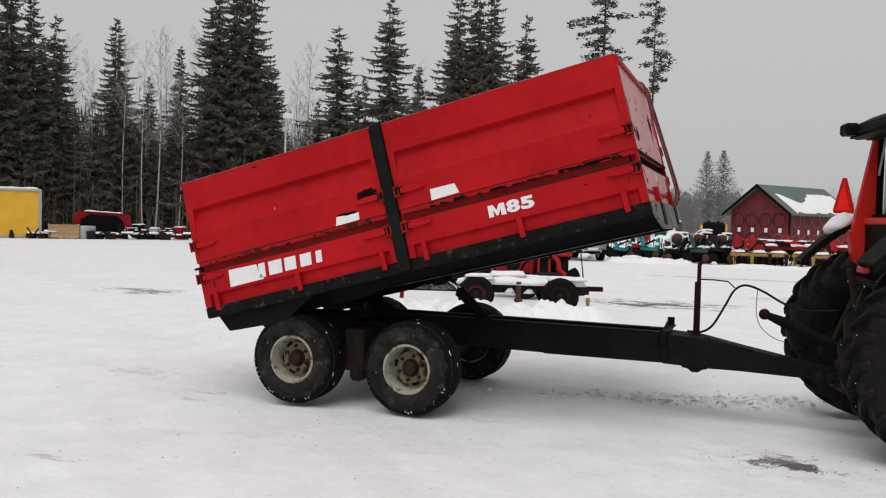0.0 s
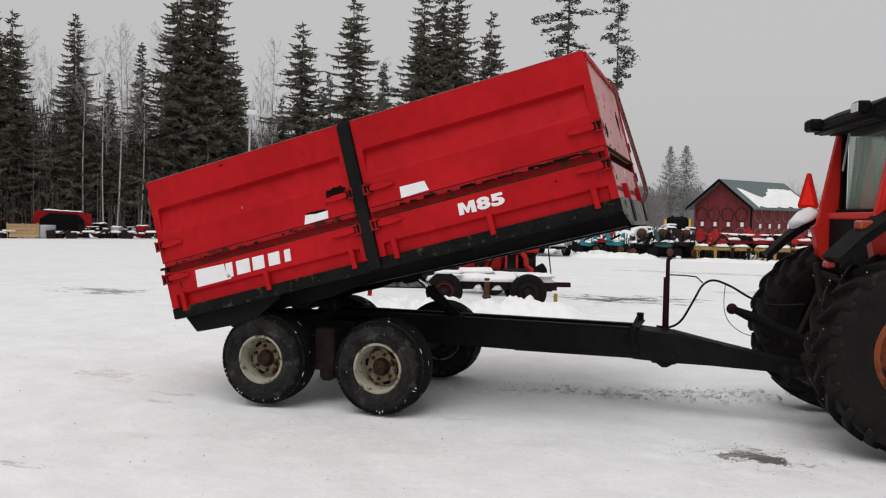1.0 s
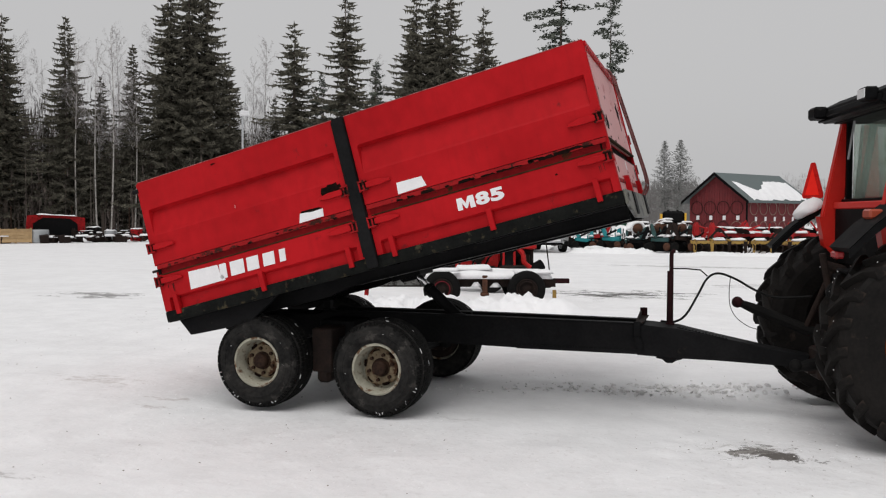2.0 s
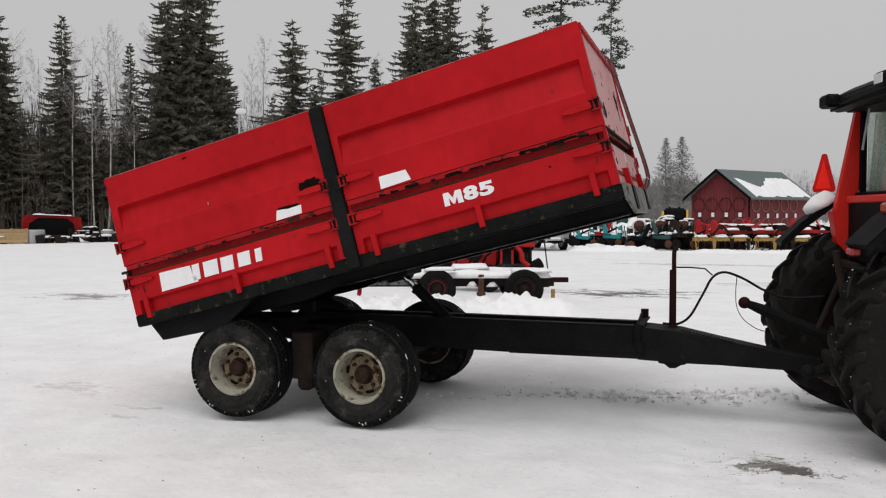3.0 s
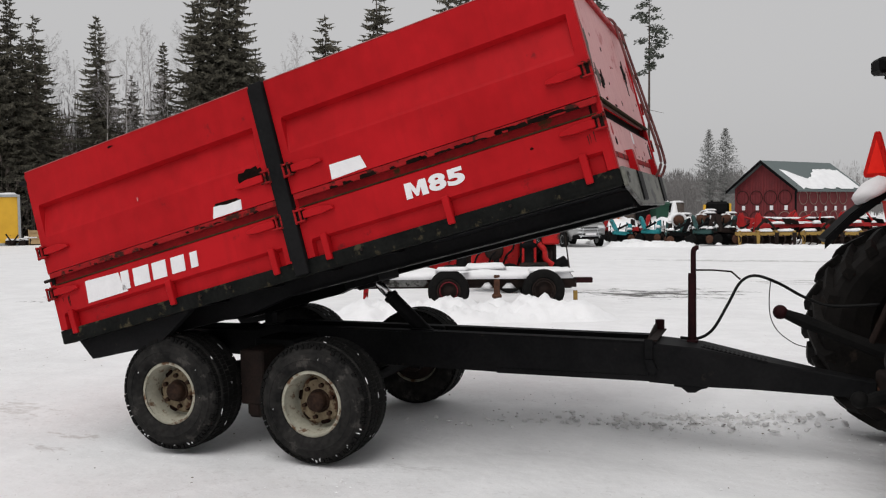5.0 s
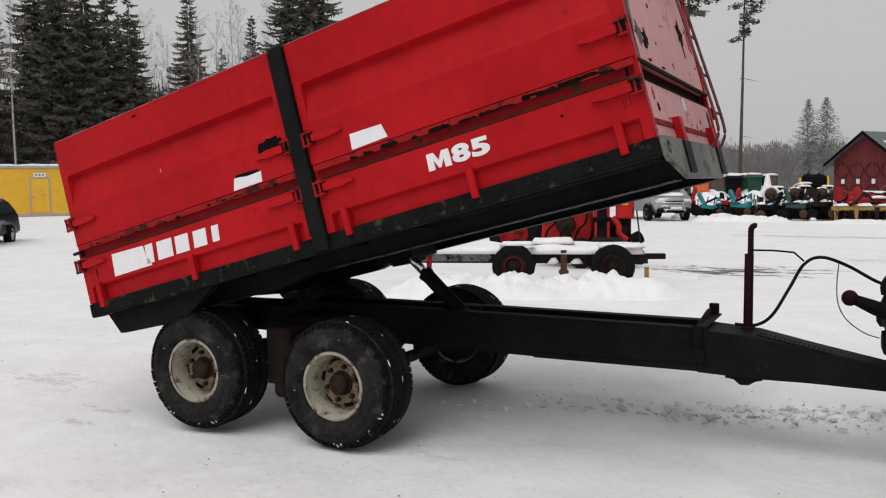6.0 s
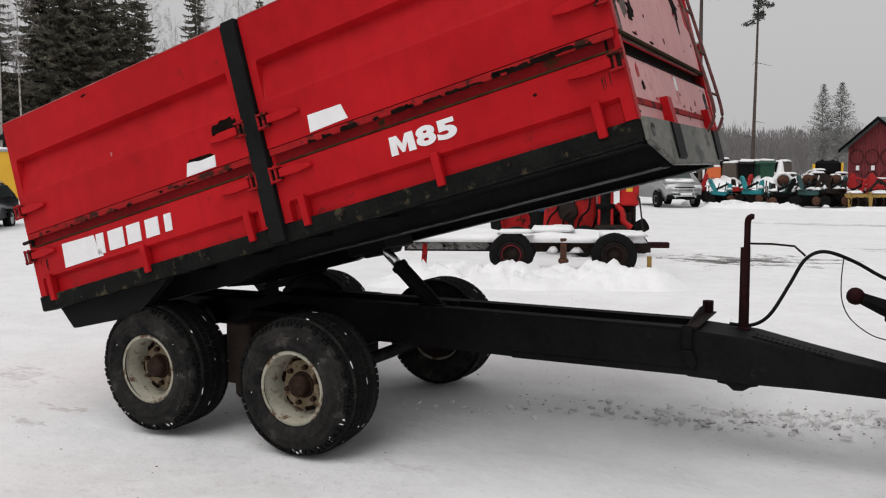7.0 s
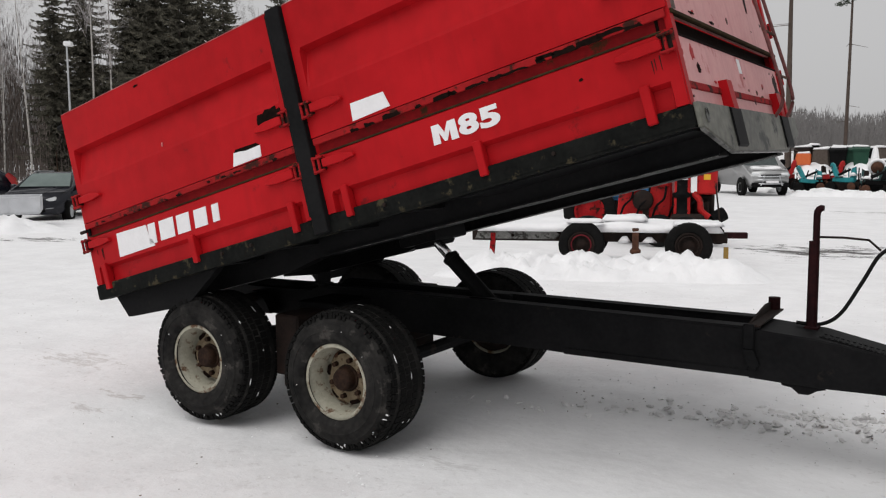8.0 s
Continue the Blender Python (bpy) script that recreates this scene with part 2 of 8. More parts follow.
GRIME = material("moss_and_dirt", (0.022, 0.014, 0.008), (0.052, 0.037, 0.018), 0.9, scale=9, bump=0.4, spec=0.05)
TRACTOR_RED = material("tractor_red_paint", (0.5189, 0.01579, 0.01128), (0.5866, 0.02256, 0.01466), 0.42, spec=0.25, scale=2, fine=30, bump=0.03, stain=(0.2256, 0.03384, 0.02256), stain_amount=0.1, stain_scale=5)
REFLECTOR = material("slow_vehicle_triangle_red", (0.95, 0.022, 0.014), (1.0, 0.03, 0.018), 0.4, scale=20, bump=0.02, spec=0.2)
REFLECTOR_DEEP = material("deep_red_reflector_border", (0.55, 0.012, 0.010), (0.62, 0.016, 0.012), 0.3, scale=20, bump=0.02, spec=0.3)
PLASTIC = material("black_plastic", (0.003, 0.003, 0.0033), (0.0065, 0.0065, 0.0068), 0.6, spec=0.06, scale=9, bump=0.12, stain=(0.02, 0.019, 0.018), stain_amount=0.25, stain_scale=8)
HOSE = material("black_rubber_hose", (0.006, 0.006, 0.006), (0.012, 0.012, 0.012), 0.6, bump=0.05, spec=0.1)
GRIT = material("brown_grit", (0.10, 0.075, 0.055), (0.2, 0.16, 0.13), 0.9, bump=0.1)
LENS = material("lamp_lens", (0.6, 0.62, 0.63), (0.7, 0.7, 0.7), 0.15, bump=0.02)
ORANGE_LENS = material("orange_lens", (0.30, 0.045, 0.02), (0.36, 0.06, 0.025), 0.3, bump=0.02)
BARN_RED = material("barn_board_red", (0.1234, 0.01234, 0.01587), (0.1739, 0.01997, 0.0235), 0.75, scale=3, fine=25, bump=0.2, object_random=0.12)
ROOF_GREEN = material("green_roof_sheet", (0.075, 0.1, 0.1), (0.1, 0.128, 0.128), 0.5, scale=3, bump=0.05)
TEAL = material("teal_plough_paint", (0.012, 0.204, 0.228), (0.018, 0.264, 0.288), 0.45, scale=5, bump=0.08, stain=(0.036, 0.036, 0.036), stain_amount=0.3, stain_scale=3)
MACHINE_RED = material("grimy_red_machine_paint", (0.3384, 0.01015, 0.01128), (0.485, 0.01579, 0.01579), 0.5, spec=0.2, scale=4, fine=30, bump=0.1, stain=(0.03384, 0.01354, 0.01015), stain_amount=0.5, stain_scale=5)
RED_PLOUGH = material("red_plough_paint", (0.36, 0.0144, 0.0168), (0.456, 0.024, 0.024), 0.5, scale=4, bump=0.1, spec=0.2, stain=(0.036, 0.024, 0.018), stain_amount=0.35, stain_scale=4)
TEAL_OLD = material("old_teal_paint", (0.012, 0.05, 0.05), (0.02, 0.075, 0.07), 0.6, scale=5, bump=0.1, stain=(0.02, 0.014, 0.01), stain_amount=0.5, stain_scale=3)
YELLOW = material("yellow_paint", (0.66, 0.36, 0.018), (0.756, 0.432, 0.024), 0.5, scale=2, bump=0.05, stain=(0.24, 0.144, 0.024), stain_amount=0.1)
YELLOW_OLD = material("worn_yellow_paint", (0.24, 0.15, 0.03), (0.384, 0.228, 0.042), 0.6, scale=4, bump=0.1, stain=(0.06, 0.036, 0.024), stain_amount=0.45, stain_scale=4)
ALU = material("bare_aluminium_sheet", (0.50, 0.51, 0.53), (0.62, 0.63, 0.65), 0.5, 0.25, scale=4, bump=0.05)
LAMP_WHITE = material("white_lamp_housing", (0.66, 0.66, 0.67), (0.76, 0.76, 0.77), 0.5, bump=0.03)
GREY_TRIM = material("light_grey_trim", (0.30, 0.32, 0.33), (0.36, 0.37, 0.38), 0.5, bump=0.03)
SILVER = material("silver_car_paint", (0.345, 0.345, 0.345), (0.4025, 0.4025, 0.4025), 0.32, 0.5, scale=2, bump=0.0, stain=(0.2875, 0.276, 0.253), stain_amount=0.2)
NAVY = material("dark_blue_car_paint", (0.006, 0.007, 0.012), (0.009, 0.010, 0.016), 0.25, 0.0, spec=0.35, scale=2, bump=0.0)
WOOD = material("raw_pine_boards", (0.38, 0.25, 0.12), (0.48, 0.33, 0.17), 0.7, scale=6, bump=0.15, object_random=0.15)
ORANGE = material("orange_paint", (0.55, 0.10, 0.02), (0.6, 0.13, 0.03), 0.5, bump=0.05)
RIM_ORANGE = material("muddy_orange_rim", (0.14, 0.034, 0.012), (0.24, 0.06, 0.018), 0.6, scale=5, bump=0.1, spec=0.15, stain=(0.016, 0.011, 0.008), stain_amount=0.75, stain_scale=4)
GREEN_BIN = material("green_plastic", (0.012, 0.05, 0.032), (0.018, 0.065, 0.04), 0.5, bump=0.05, spec=0.2)
BLUE = material("blue_paint", (0.02, 0.12, 0.28), (0.03, 0.15, 0.33), 0.45, bump=0.05)
BARK = material("grey_brown_bark", (0.07, 0.053, 0.043), (0.12, 0.096, 0.08), 0.9, scale=9, fine=40, bump=0.5, dist=0.04)
PINE_BARK = material("pine_bark", (0.055, 0.038, 0.03), (0.085, 0.062, 0.05), 0.9, scale=6, fine=40, bump=0.5, dist=0.04)
BIRCH = material("birch_bark", (0.25, 0.235, 0.215), (0.44, 0.42, 0.395), 0.8, scale=5, fine=30, bump=0.2, stain=(0.05, 0.043, 0.037), stain_amount=0.55, stain_scale=2.2)
TWIG = material("bare_birch_twigs", (0.30, 0.28, 0.278), (0.39, 0.368, 0.365), 0.9, bump=0.0)
# spruce green lightened to carry some of the haze over the distance
NEEDLE = material("spruce_needles", (0.06624, 0.06182, 0.04968), (0.1325, 0.1247, 0.09715), 0.85, scale=0.6, fine=5, bump=0.0, island=0.42, spec=0.10)
NEEDLE_FAR = material("pine_needles", (0.069, 0.0782, 0.0644), (0.115, 0.1242, 0.1035), 0.85, scale=0.6, fine=5, bump=0.0, island=0.3, spec=0.15)
# far woods and pines: distance haze is mixed into these pale base colours
HAZE_GREY = material("hazed_grey_wood", (0.2475, 0.242, 0.2398), (0.3135, 0.308, 0.3047), 0.95, scale=0.08, fine=1.0, bump=0.0, island=0.14, spec=0.05)
HAZE_BROWN = material("hazed_brown_grey_wood", (0.1705, 0.1628, 0.1584), (0.2178, 0.209, 0.2046), 0.95, scale=0.05, fine=0.6, bump=0.0, island=0.06, spec=0.05)
HAZE_PALE = material("hazed_pale_wood", (0.462, 0.4565, 0.4565), (0.55, 0.5445, 0.5445), 0.95, scale=0.08, fine=1.0, bump=0.0, island=0.08, spec=0.05)
NEEDLE_HAZE = material("hazed_pine_needles", (0.22, 0.2222, 0.2134), (0.297, 0.2992, 0.2904), 0.95, scale=0.3, fine=3, bump=0.0, island=0.15, spec=0.05)
BRUSH = material("brown_grey_undergrowth", (0.08701, 0.07139, 0.06358), (0.1361, 0.1138, 0.1026), 0.95, scale=0.3, fine=3, bump=0.0, island=0.2, spec=0.05)


def glass_material(name, tint, rough=0.03):
    m = bpy.data.materials.new(name)
    m.use_nodes = True
    b = m.node_tree.nodes["Principled BSDF"]
    b.inputs["Base Color"].default_value = (*tint, 1)
    b.inputs["Roughness"].default_value = rough
    b.inputs["Transmission Weight"].default_value = 0.85
    b.inputs["IOR"].default_value = 1.45
    return m


GLASS = glass_material("tinted_window_glass", (0.58, 0.66, 0.60), 0.06)
CAR_GLASS = material("dark_car_window", (0.035, 0.045, 0.045), (0.055, 0.07, 0.068), 0.08, bump=0.0)
# windscreen paled in colour to stand in for the sky it reflects
SCREEN_SKY = material("sky_toned_windscreen", (0.085, 0.115, 0.108), (0.15, 0.19, 0.178), 0.15, scale=1.5, bump=0.0)
TAIL_RED = material("red_tail_lamp_lens", (0.30, 0.012, 0.014), (0.36, 0.02, 0.02), 0.25, bump=0.0)


# ---- mesh helpers ----
def finish(bm, name):
    me = bpy.data.meshes.new(name)
    bmesh.ops.recalc_face_normals(bm, faces=bm.faces)
    bm.to_mesh(me)
    bm.free()
    return me


def part(name, bm, mat, parent=None, label="", m=None, smooth=False):
    """Links a bmesh as one mesh object under a thing or a part."""
    me = finish(bm, name) if isinstance(bm, bmesh.types.BMesh) else bm
    if not me.materials:
        me.materials.append(mat)
    if smooth:
        me.polygons.foreach_set("use_smooth", [True] * len(me.polygons))
    ob = new(name, me)
    ob.parent = parent
    if m is not None:
        ob.matrix_local = m
    return tagged(ob, label)


def root(name, label, category, m=None, group="", kind=""):
    ob = new(name)
    ob.empty_display_size = 0.2
    if m is not None:
        ob.matrix_world = m
    return tagged(ob, label, category, group, kind)


def box(bm, x0, x1, y0, y1, z0, z1, bevel=0.0, m=None):
    geo = bmesh.ops.create_cube(bm, size=1, matrix=Matrix.LocRotScale(((x0 + x1) / 2, (y0 + y1) / 2, (z0 + z1) / 2), None, (x1 - x0, y1 - y0, z1 - z0)))
    vs = geo["verts"]
    if m is not None:
        bmesh.ops.transform(bm, matrix=m, verts=vs)
    if bevel:
        es = list({e for v in vs for e in v.link_edges})
        bmesh.ops.bevel(bm, geom=es, offset=bevel, segments=1, affect="EDGES", profile=0.7)
    return bm


def nb():
    return bmesh.new()


def bx(*a, **k):
    return box(nb(), *a, **k)


def rod(bm, p0, p1, r0, r1=None, seg=10, caps=True):
    """A straight round bar between two points."""
    p0, p1 = Vector(p0), Vector(p1)
    d = p1 - p0
    q = d.to_track_quat("Z", "Y").to_matrix().to_4x4()
    bmesh.ops.create_cone(bm, cap_ends=caps, segments=seg, radius1=r0, radius2=r0 if r1 is None else r1, depth=d.length, matrix=Matrix.Translation((p0 + p1) / 2) @ q)
    return bm


def tube(bm, pts, r, seg=8, closed=False, side=None):
    """A round bar bent along points."""
    pts = [Vector(p) for p in pts]
    rings, up = [], Vector((0.0, 0.0, 1.0))
    count = len(pts)
    for i, p in enumerate(pts):
        a = pts[(i - 1) % count] if closed or i else p
        b = pts[(i + 1) % count] if closed or i < count - 1 else p
        d = (b - a).normalized()
        s = d.cross(side or (up if abs(d.z) < 0.95 else Vector((1.0, 0.0, 0.0)))).normalized()
        u = s.cross(d)
        rad = r[i] if isinstance(r, (list, tuple)) else r
        rings.append([bm.verts.new(p + rad * (math.cos(t) * s + math.sin(t) * u)) for t in (2 * math.pi * k / seg for k in range(seg))])
    pairs = list(zip(rings, rings[1:])) + ([(rings[-1], rings[0])] if closed else [])
    for a, b in pairs:
        for k in range(seg):
            bm.faces.new((a[k], a[(k + 1) % seg], b[(k + 1) % seg], b[k]))
    if not closed:
        bm.faces.new(rings[0][::-1])
        bm.faces.new(rings[-1])
    return bm


def curve_points(pts, steps=6):
    """A smooth run through points (Catmull-Rom)."""
    p = [Vector(pts[0])] + [Vector(q) for q in pts] + [Vector(pts[-1])]
    res = []
    for i in range(1, len(p) - 2):
        for k in range(steps):
            t = k / steps
            res.append(0.5 * (2 * p[i] + (p[i + 1] - p[i - 1]) * t + (2 * p[i - 1] - 5 * p[i] + 4 * p[i + 1] - p[i + 2]) * t * t + (3 * p[i] - p[i - 1] - 3 * p[i + 1] + p[i + 2]) * t ** 3))
    return res + [p[-2]]


def lathe(bm, profile, seg=48, closed=False):
    """Turns (radius, y) pairs about the y axis."""
    rings = []
    for r, y in profile:
        rings.append([bm.verts.new((r * math.cos(2 * math.pi * k / seg), y, r * math.sin(2 * math.pi * k / seg))) for k in range(seg)])
    for a, b in list(zip(rings, rings[1:])) + ([(rings[-1], rings[0])] if closed else []):
        for k in range(seg):
            bm.faces.new((a[k], a[(k + 1) % seg], b[(k + 1) % seg], b[k]))
    return bm


def prism(bm, outline, y0, y1, axis="y"):
    """A flat outline given thickness. axis y: outline in x, z; axis z: outline in x, y; axis x: outline in y, z."""
    def at(p, w):
        return {"y": (p[0], w, p[1]), "z": (p[0], p[1], w), "x": (w, p[0], p[1])}[axis]
    a = [bm.verts.new(at(p, y0)) for p in outline]
    b = [bm.verts.new(at(p, y1)) for p in outline]
    count = len(outline)
    bm.faces.new(a)
    bm.faces.new(b[::-1])
    for i in range(count):
        bm.faces.new((a[i], b[i], b[(i + 1) % count], a[(i + 1) % count]))
    return bm


def snow_cap(bm, x0, x1, y0, y1, z, h, seed=0, step=0.06):
    """A soft lumpy layer of lying snow with rounded rims."""
    nx, ny = max(3, int((x1 - x0) / step)), max(3, int((y1 - y0) / step))
    grid = []
    for i in range(nx + 1):
        row = []
        for j in range(ny + 1):
            u, v = i / nx, j / ny
            e = min(u * (x1 - x0), (1 - u) * (x1 - x0), v * (y1 - y0), (1 - v) * (y1 - y0)) / max(h, 0.02)
            k = math.sqrt(max(0.0, 1 - (1 - min(e, 1)) ** 2))
            x, y = x0 + u * (x1 - x0), y0 + v * (y1 - y0)
            w = noise.noise((x * 1.7 + seed, y * 1.7, seed * 3.1))
            row.append(bm.verts.new((x + 0.03 * w, y + 0.03 * noise.noise((y * 3, x * 3, seed)), z + h * k * (0.85 + 0.5 * w))))
        grid.append(row)
    for i in range(nx):
        for j in range(ny):
            bm.faces.new((grid[i][j], grid[i + 1][j], grid[i + 1][j + 1], grid[i][j + 1]))
    rim = [grid[i][0] for i in range(nx + 1)] + [grid[nx][j] for j in range(1, ny + 1)] + [grid[i][ny] for i in range(nx - 1, -1, -1)] + [grid[0][j] for j in range(ny - 1, 0, -1)]
    bm.faces.new(rim)
    return bm


# ---- ground: one sheet of packed snow to the horizon ----
def axis_steps(near0, near1, step, far, growth=1.16):
    a = list(np.arange(near0, near1, step))
    d, lo, hi, left, right = step, near0, near1, [], []
    while hi < far:
        right.append(hi)
        d *= growth
        hi += d
        lo -= d
        left.append(lo)
    return left[::-1] + a + right


def build_ground():
    xs, ys = axis_steps(-7, 6, 0.075, 3500, 1.13), axis_steps(-4.5, 10.5, 0.075, 3500, 1.13)
    verts, faces = [], []
    for y in ys:
        for x in xs:
            fade = 1 / (1 + (max(abs(x), abs(y)) / 18) ** 2)
            h = 0.045 * noise.noise((x * 0.32, y * 0.34, 0)) + 0.020 * noise.noise((x * 1.3, y * 1.4, 4)) + 0.009 * noise.noise((x * 3.6, y * 3.8, 9)) + 0.010 * max(0, noise.noise((x * 8.5, y * 8.5, 13)) - 0.1)
            churn = math.exp(-(((x - 2.4) / 1.5) ** 2 + ((y - 1.95) / 0.35) ** 2)) + math.exp(-(((x - 3.05) / 0.8) ** 2 + ((y + 0.35) / 0.4) ** 2))
            h += 0.05 * churn * (0.15 + noise.noise((x * 6, y * 8, 2)) + 0.5 * noise.noise((x * 14, y * 15, 3)))
            far = math.hypot(x, y)
            z = h * fade + max(0.0, far - 60) * 0.003 * min(1, 200 / max(far, 1))
            verts.append((x, y, z - 0.012))
    w = len(xs)
    for j in range(len(ys) - 1):
        for i in range(w - 1):
            a = j * w + i
            faces.append((a, a + 1, a + w + 1, a + w))
    me = bpy.data.meshes.new("ground")
    me.from_pydata(verts, [], faces)
    me.materials.append(SNOW_GROUND)
    me.polygons.foreach_set("use_smooth", [True] * len(me.polygons))
    return tagged(new("ground", me), "packed white snow on a farm machinery yard with worn grey lanes and mud", "snow", kind="structure")


build_ground()


def build_bank(name, label, x0, x1, y0, y1, height, seed, m, cell=0.09, grain=1.0):
    """A ploughed bank of lumpy snow."""
    nx, ny = int((x1 - x0) / cell), int((y1 - y0) / cell)
    verts, faces = [], []
    for j in range(ny + 1):
        for i in range(nx + 1):
            u, v = i / nx, j / ny
            x, y = x0 + u * (x1 - x0), y0 + v * (y1 - y0)
            env = (math.sin(math.pi * v) ** 0.8) * min(1, 5 * u, 5 * (1 - u))
            x, y = x * grain, y * grain
            if grain < 1:
                lump = 0.48 + 0.42 * noise.noise((x * 1.6 + seed, y * 1.6, seed)) + 0.16 * noise.noise((x * 4.5, y * 4.5, seed + 3))
                verts.append((x / grain, y / grain, -0.05 + height * env * (0.22 + 0.8 * lump)))
                continue
            lump = abs(noise.noise((x * 1.1 + seed, y * 1.1, seed))) * 0.7 + (0.45 - abs(noise.noise((x * 3.0, y * 3.0, seed + 5)))) * 0.55 + 0.10 * noise.noise((x * 9, y * 9, seed + 8))
            verts.append((x / grain, y / grain, -0.05 + height * env * (0.22 + 0.8 * lump + 0.30 * (0.3 - abs(noise.noise((x * 5.0, y * 5.0, seed + 2)))))))
    w = nx + 1
    for j in range(ny):
        for i in range(nx):
            a = j * w + i
            faces.append((a, a + 1, a + w + 1, a + w))
    me = bpy.data.meshes.new(name)
    me.from_pydata(verts, [], faces)
    me.materials.append(SNOW)
    me.polygons.foreach_set("use_smooth", [True] * len(me.polygons))
    ob = new(name, me)
    ob.matrix_world = m
    return tagged(ob, label, "snow bank", kind="structure")


build_bank("snow_bank", "lumpy ploughed snow bank before an old trailer chassis", -3.1, 1.9, -0.75, 0.8, 0.66, 3, pose(-1.05, 8.05, 0, 0, 0, 19), 0.06)
build_bank("snow_bank", "low lumpy snow bank beside parked cars", -6, 0.9, -0.9, 0.9, 0.85, 11, pose(-16.8, 8.7, 0, 0, 0, 57), 0.11)
build_bank("snow_bank", "low snow bank before the row of ploughs", -4.4, 0.3, -0.9, 0.9, 0.46, 17, pose(0.0, 34.4, 0, 0, 0, 2), 0.10)
build_bank("snow_bank", "low ridge of snow before the row of harrows", -0.6, 11, -1.0, 1.0, 0.26, 19, pose(0.2, 33.6, 0, 0, 0, 2), 0.12, 0.8)

# ---- tipping trailer ----
TILT = 14.9
BED = pose(0, 0, 0, 0, 0, 0.5) @ pose(-1.4775, -0.186, 0.674, 0, -TILT, 0) @ pose(-0.48, 0, 0.244)
BED_W = 2.24
U0, U1 = 0.02, 4.232
trailer = root("tipping_trailer", "red tipping trailer with raised bed on a black tandem axle frame", "trailer")


def trailer_wheel(name, x, y, side):
    """Wheel centred on its hub; side 1 shows the dish to -y."""
    w = part(name, wheel_rim_mesh, CREAM, trailer, "cream painted steel wheel with dark worn tyre", pose(x, y, 0.413, 0, 0 if x > -0.5 else 40, 0 if side > 0 else 180), True)
    part("tyre", wheel_tyre_mesh, RUBBER, w, "worn black tyre with snow in the tread")
    part("hub", wheel_hub_mesh, HUB, w, "rusty brown wheel hub")
    part("wheel_disc", wheel_disc_mesh, DISC, w, "dirty tan wheel disc")
    tagged(part("tread_snow", wheel_snow_mesh, SNOW, w, "packed snow in the tread"), kind="stuff")
    tagged(part("tread", wheel_tread_mesh, TREAD, w, "fine worn tread blocks"), kind="stuff")
    part("brake_drum", wheel_drum_mesh, RUST_DARK, w, "dark brake drum")
    for k in range(6):
        a = 2 * math.pi * k / 6 + 0.3
        part("wheel_nut", wheel_nut_mesh, HUB, w, "", pose(0.112 * math.cos(a), -0.044, 0.112 * math.sin(a)))
    for k in range(6):
        a = 2 * math.pi * (k + 0.5) / 6 + 0.3
        part("hand_hole", wheel_slot_mesh, NEAR_BLACK, w, "", pose(0.146 * math.cos(a), -0.026, 0.146 * math.sin(a), 0, 90 - math.degrees(a), 0))
    return w


# tyre: 0.43 outer radius, 0.38 wide, rounded shoulders, ribbed sidewall
bm = lathe(nb(), [(0.222, -0.135), (0.232, -0.160), (0.26, -0.174), (0.30, -0.178), (0.305, -0.182), (0.312, -0.177), (0.342, -0.168), (0.350, -0.168), (0.358, -0.158), (0.384, -0.136), (0.402, -0.112), (0.413, -0.085), (0.419, 0.0),
                  (0.416, 0.13), (0.408, 0.152), (0.39, 0.170), (0.345, 0.186), (0.30, 0.186), (0.26, 0.178), (0.232, 0.16), (0.222, 0.135)], 64, True)
wheel_tyre_mesh = finish(bm, "tyre")
wheel_tyre_mesh.materials.append(RUBBER)
bm = nb()
tread = random.Random(4)
for k in range(60):
    a = 2 * math.pi * k / 60
    for row, (ya, yb) in enumerate(((-0.135, -0.09), (-0.078, -0.035), (-0.02, 0.02), (0.035, 0.085), (0.10, 0.168))):
        sh = 0.5 * (row % 2)
        m = Matrix.Rotation(-(a + sh * 2 * math.pi / 60), 4, "Y")
        drop = 0.014 if row == 0 else 0.008 if row == 4 else 0.0
        box(bm, 0.405 - drop, 0.4215 - drop, ya, yb, -0.0175, 0.0175, 0.0, m)
# worn notches on the shoulders, uneven
for k in range(72):
    if tread.random() < 0.7:
        m = Matrix.Rotation(-2 * math.pi * (k + tread.uniform(-0.3, 0.3)) / 72, 4, "Y")
        hw, top = tread.uniform(0.006, 0.013), tread.uniform(0.394, 0.399)
        for sgn in (-1, 1):
            ya, yb = (-0.150, -0.118) if sgn < 0 else (0.150, 0.1735)
            box(bm, 0.372 if sgn < 0 else 0.384, top, ya, yb, -hw, hw, 0.0, m)
wheel_tread_mesh = finish(bm, "tread")
wheel_tread_mesh.materials.append(TREAD)
# snow packed into some of the outer tread grooves
bm = nb()
for k in range(20):
    a = radians(-22 - 3.6 * k + tread.uniform(-1.5, 1.5))
    if tread.random() < 0.72:
        m = Matrix.Rotation(-a, 4, "Y")
        bmesh.ops.create_icosphere(bm, subdivisions=1, radius=1, matrix=m @ Matrix.LocRotScale((tread.uniform(0.372, 0.392), -0.138, 0), Euler((0, tread.uniform(-0.4, 0.4), 0.8)), (tread.uniform(0.010, 0.028), 0.005, tread.uniform(0.0025, 0.006))))
for k in range(60):
    for y in (-0.084, -0.028, 0.028, 0.092):
        if tread.random() < 0.09:
            m = Matrix.Rotation(-2 * math.pi * (k + tread.random()) / 60, 4, "Y")
            bmesh.ops.create_icosphere(bm, subdivisions=1, radius=1, matrix=m @ Matrix.LocRotScale((0.4185, y, 0), None, (0.004, tread.uniform(0.0015, 0.0035), tread.uniform(0.008, 0.030))))
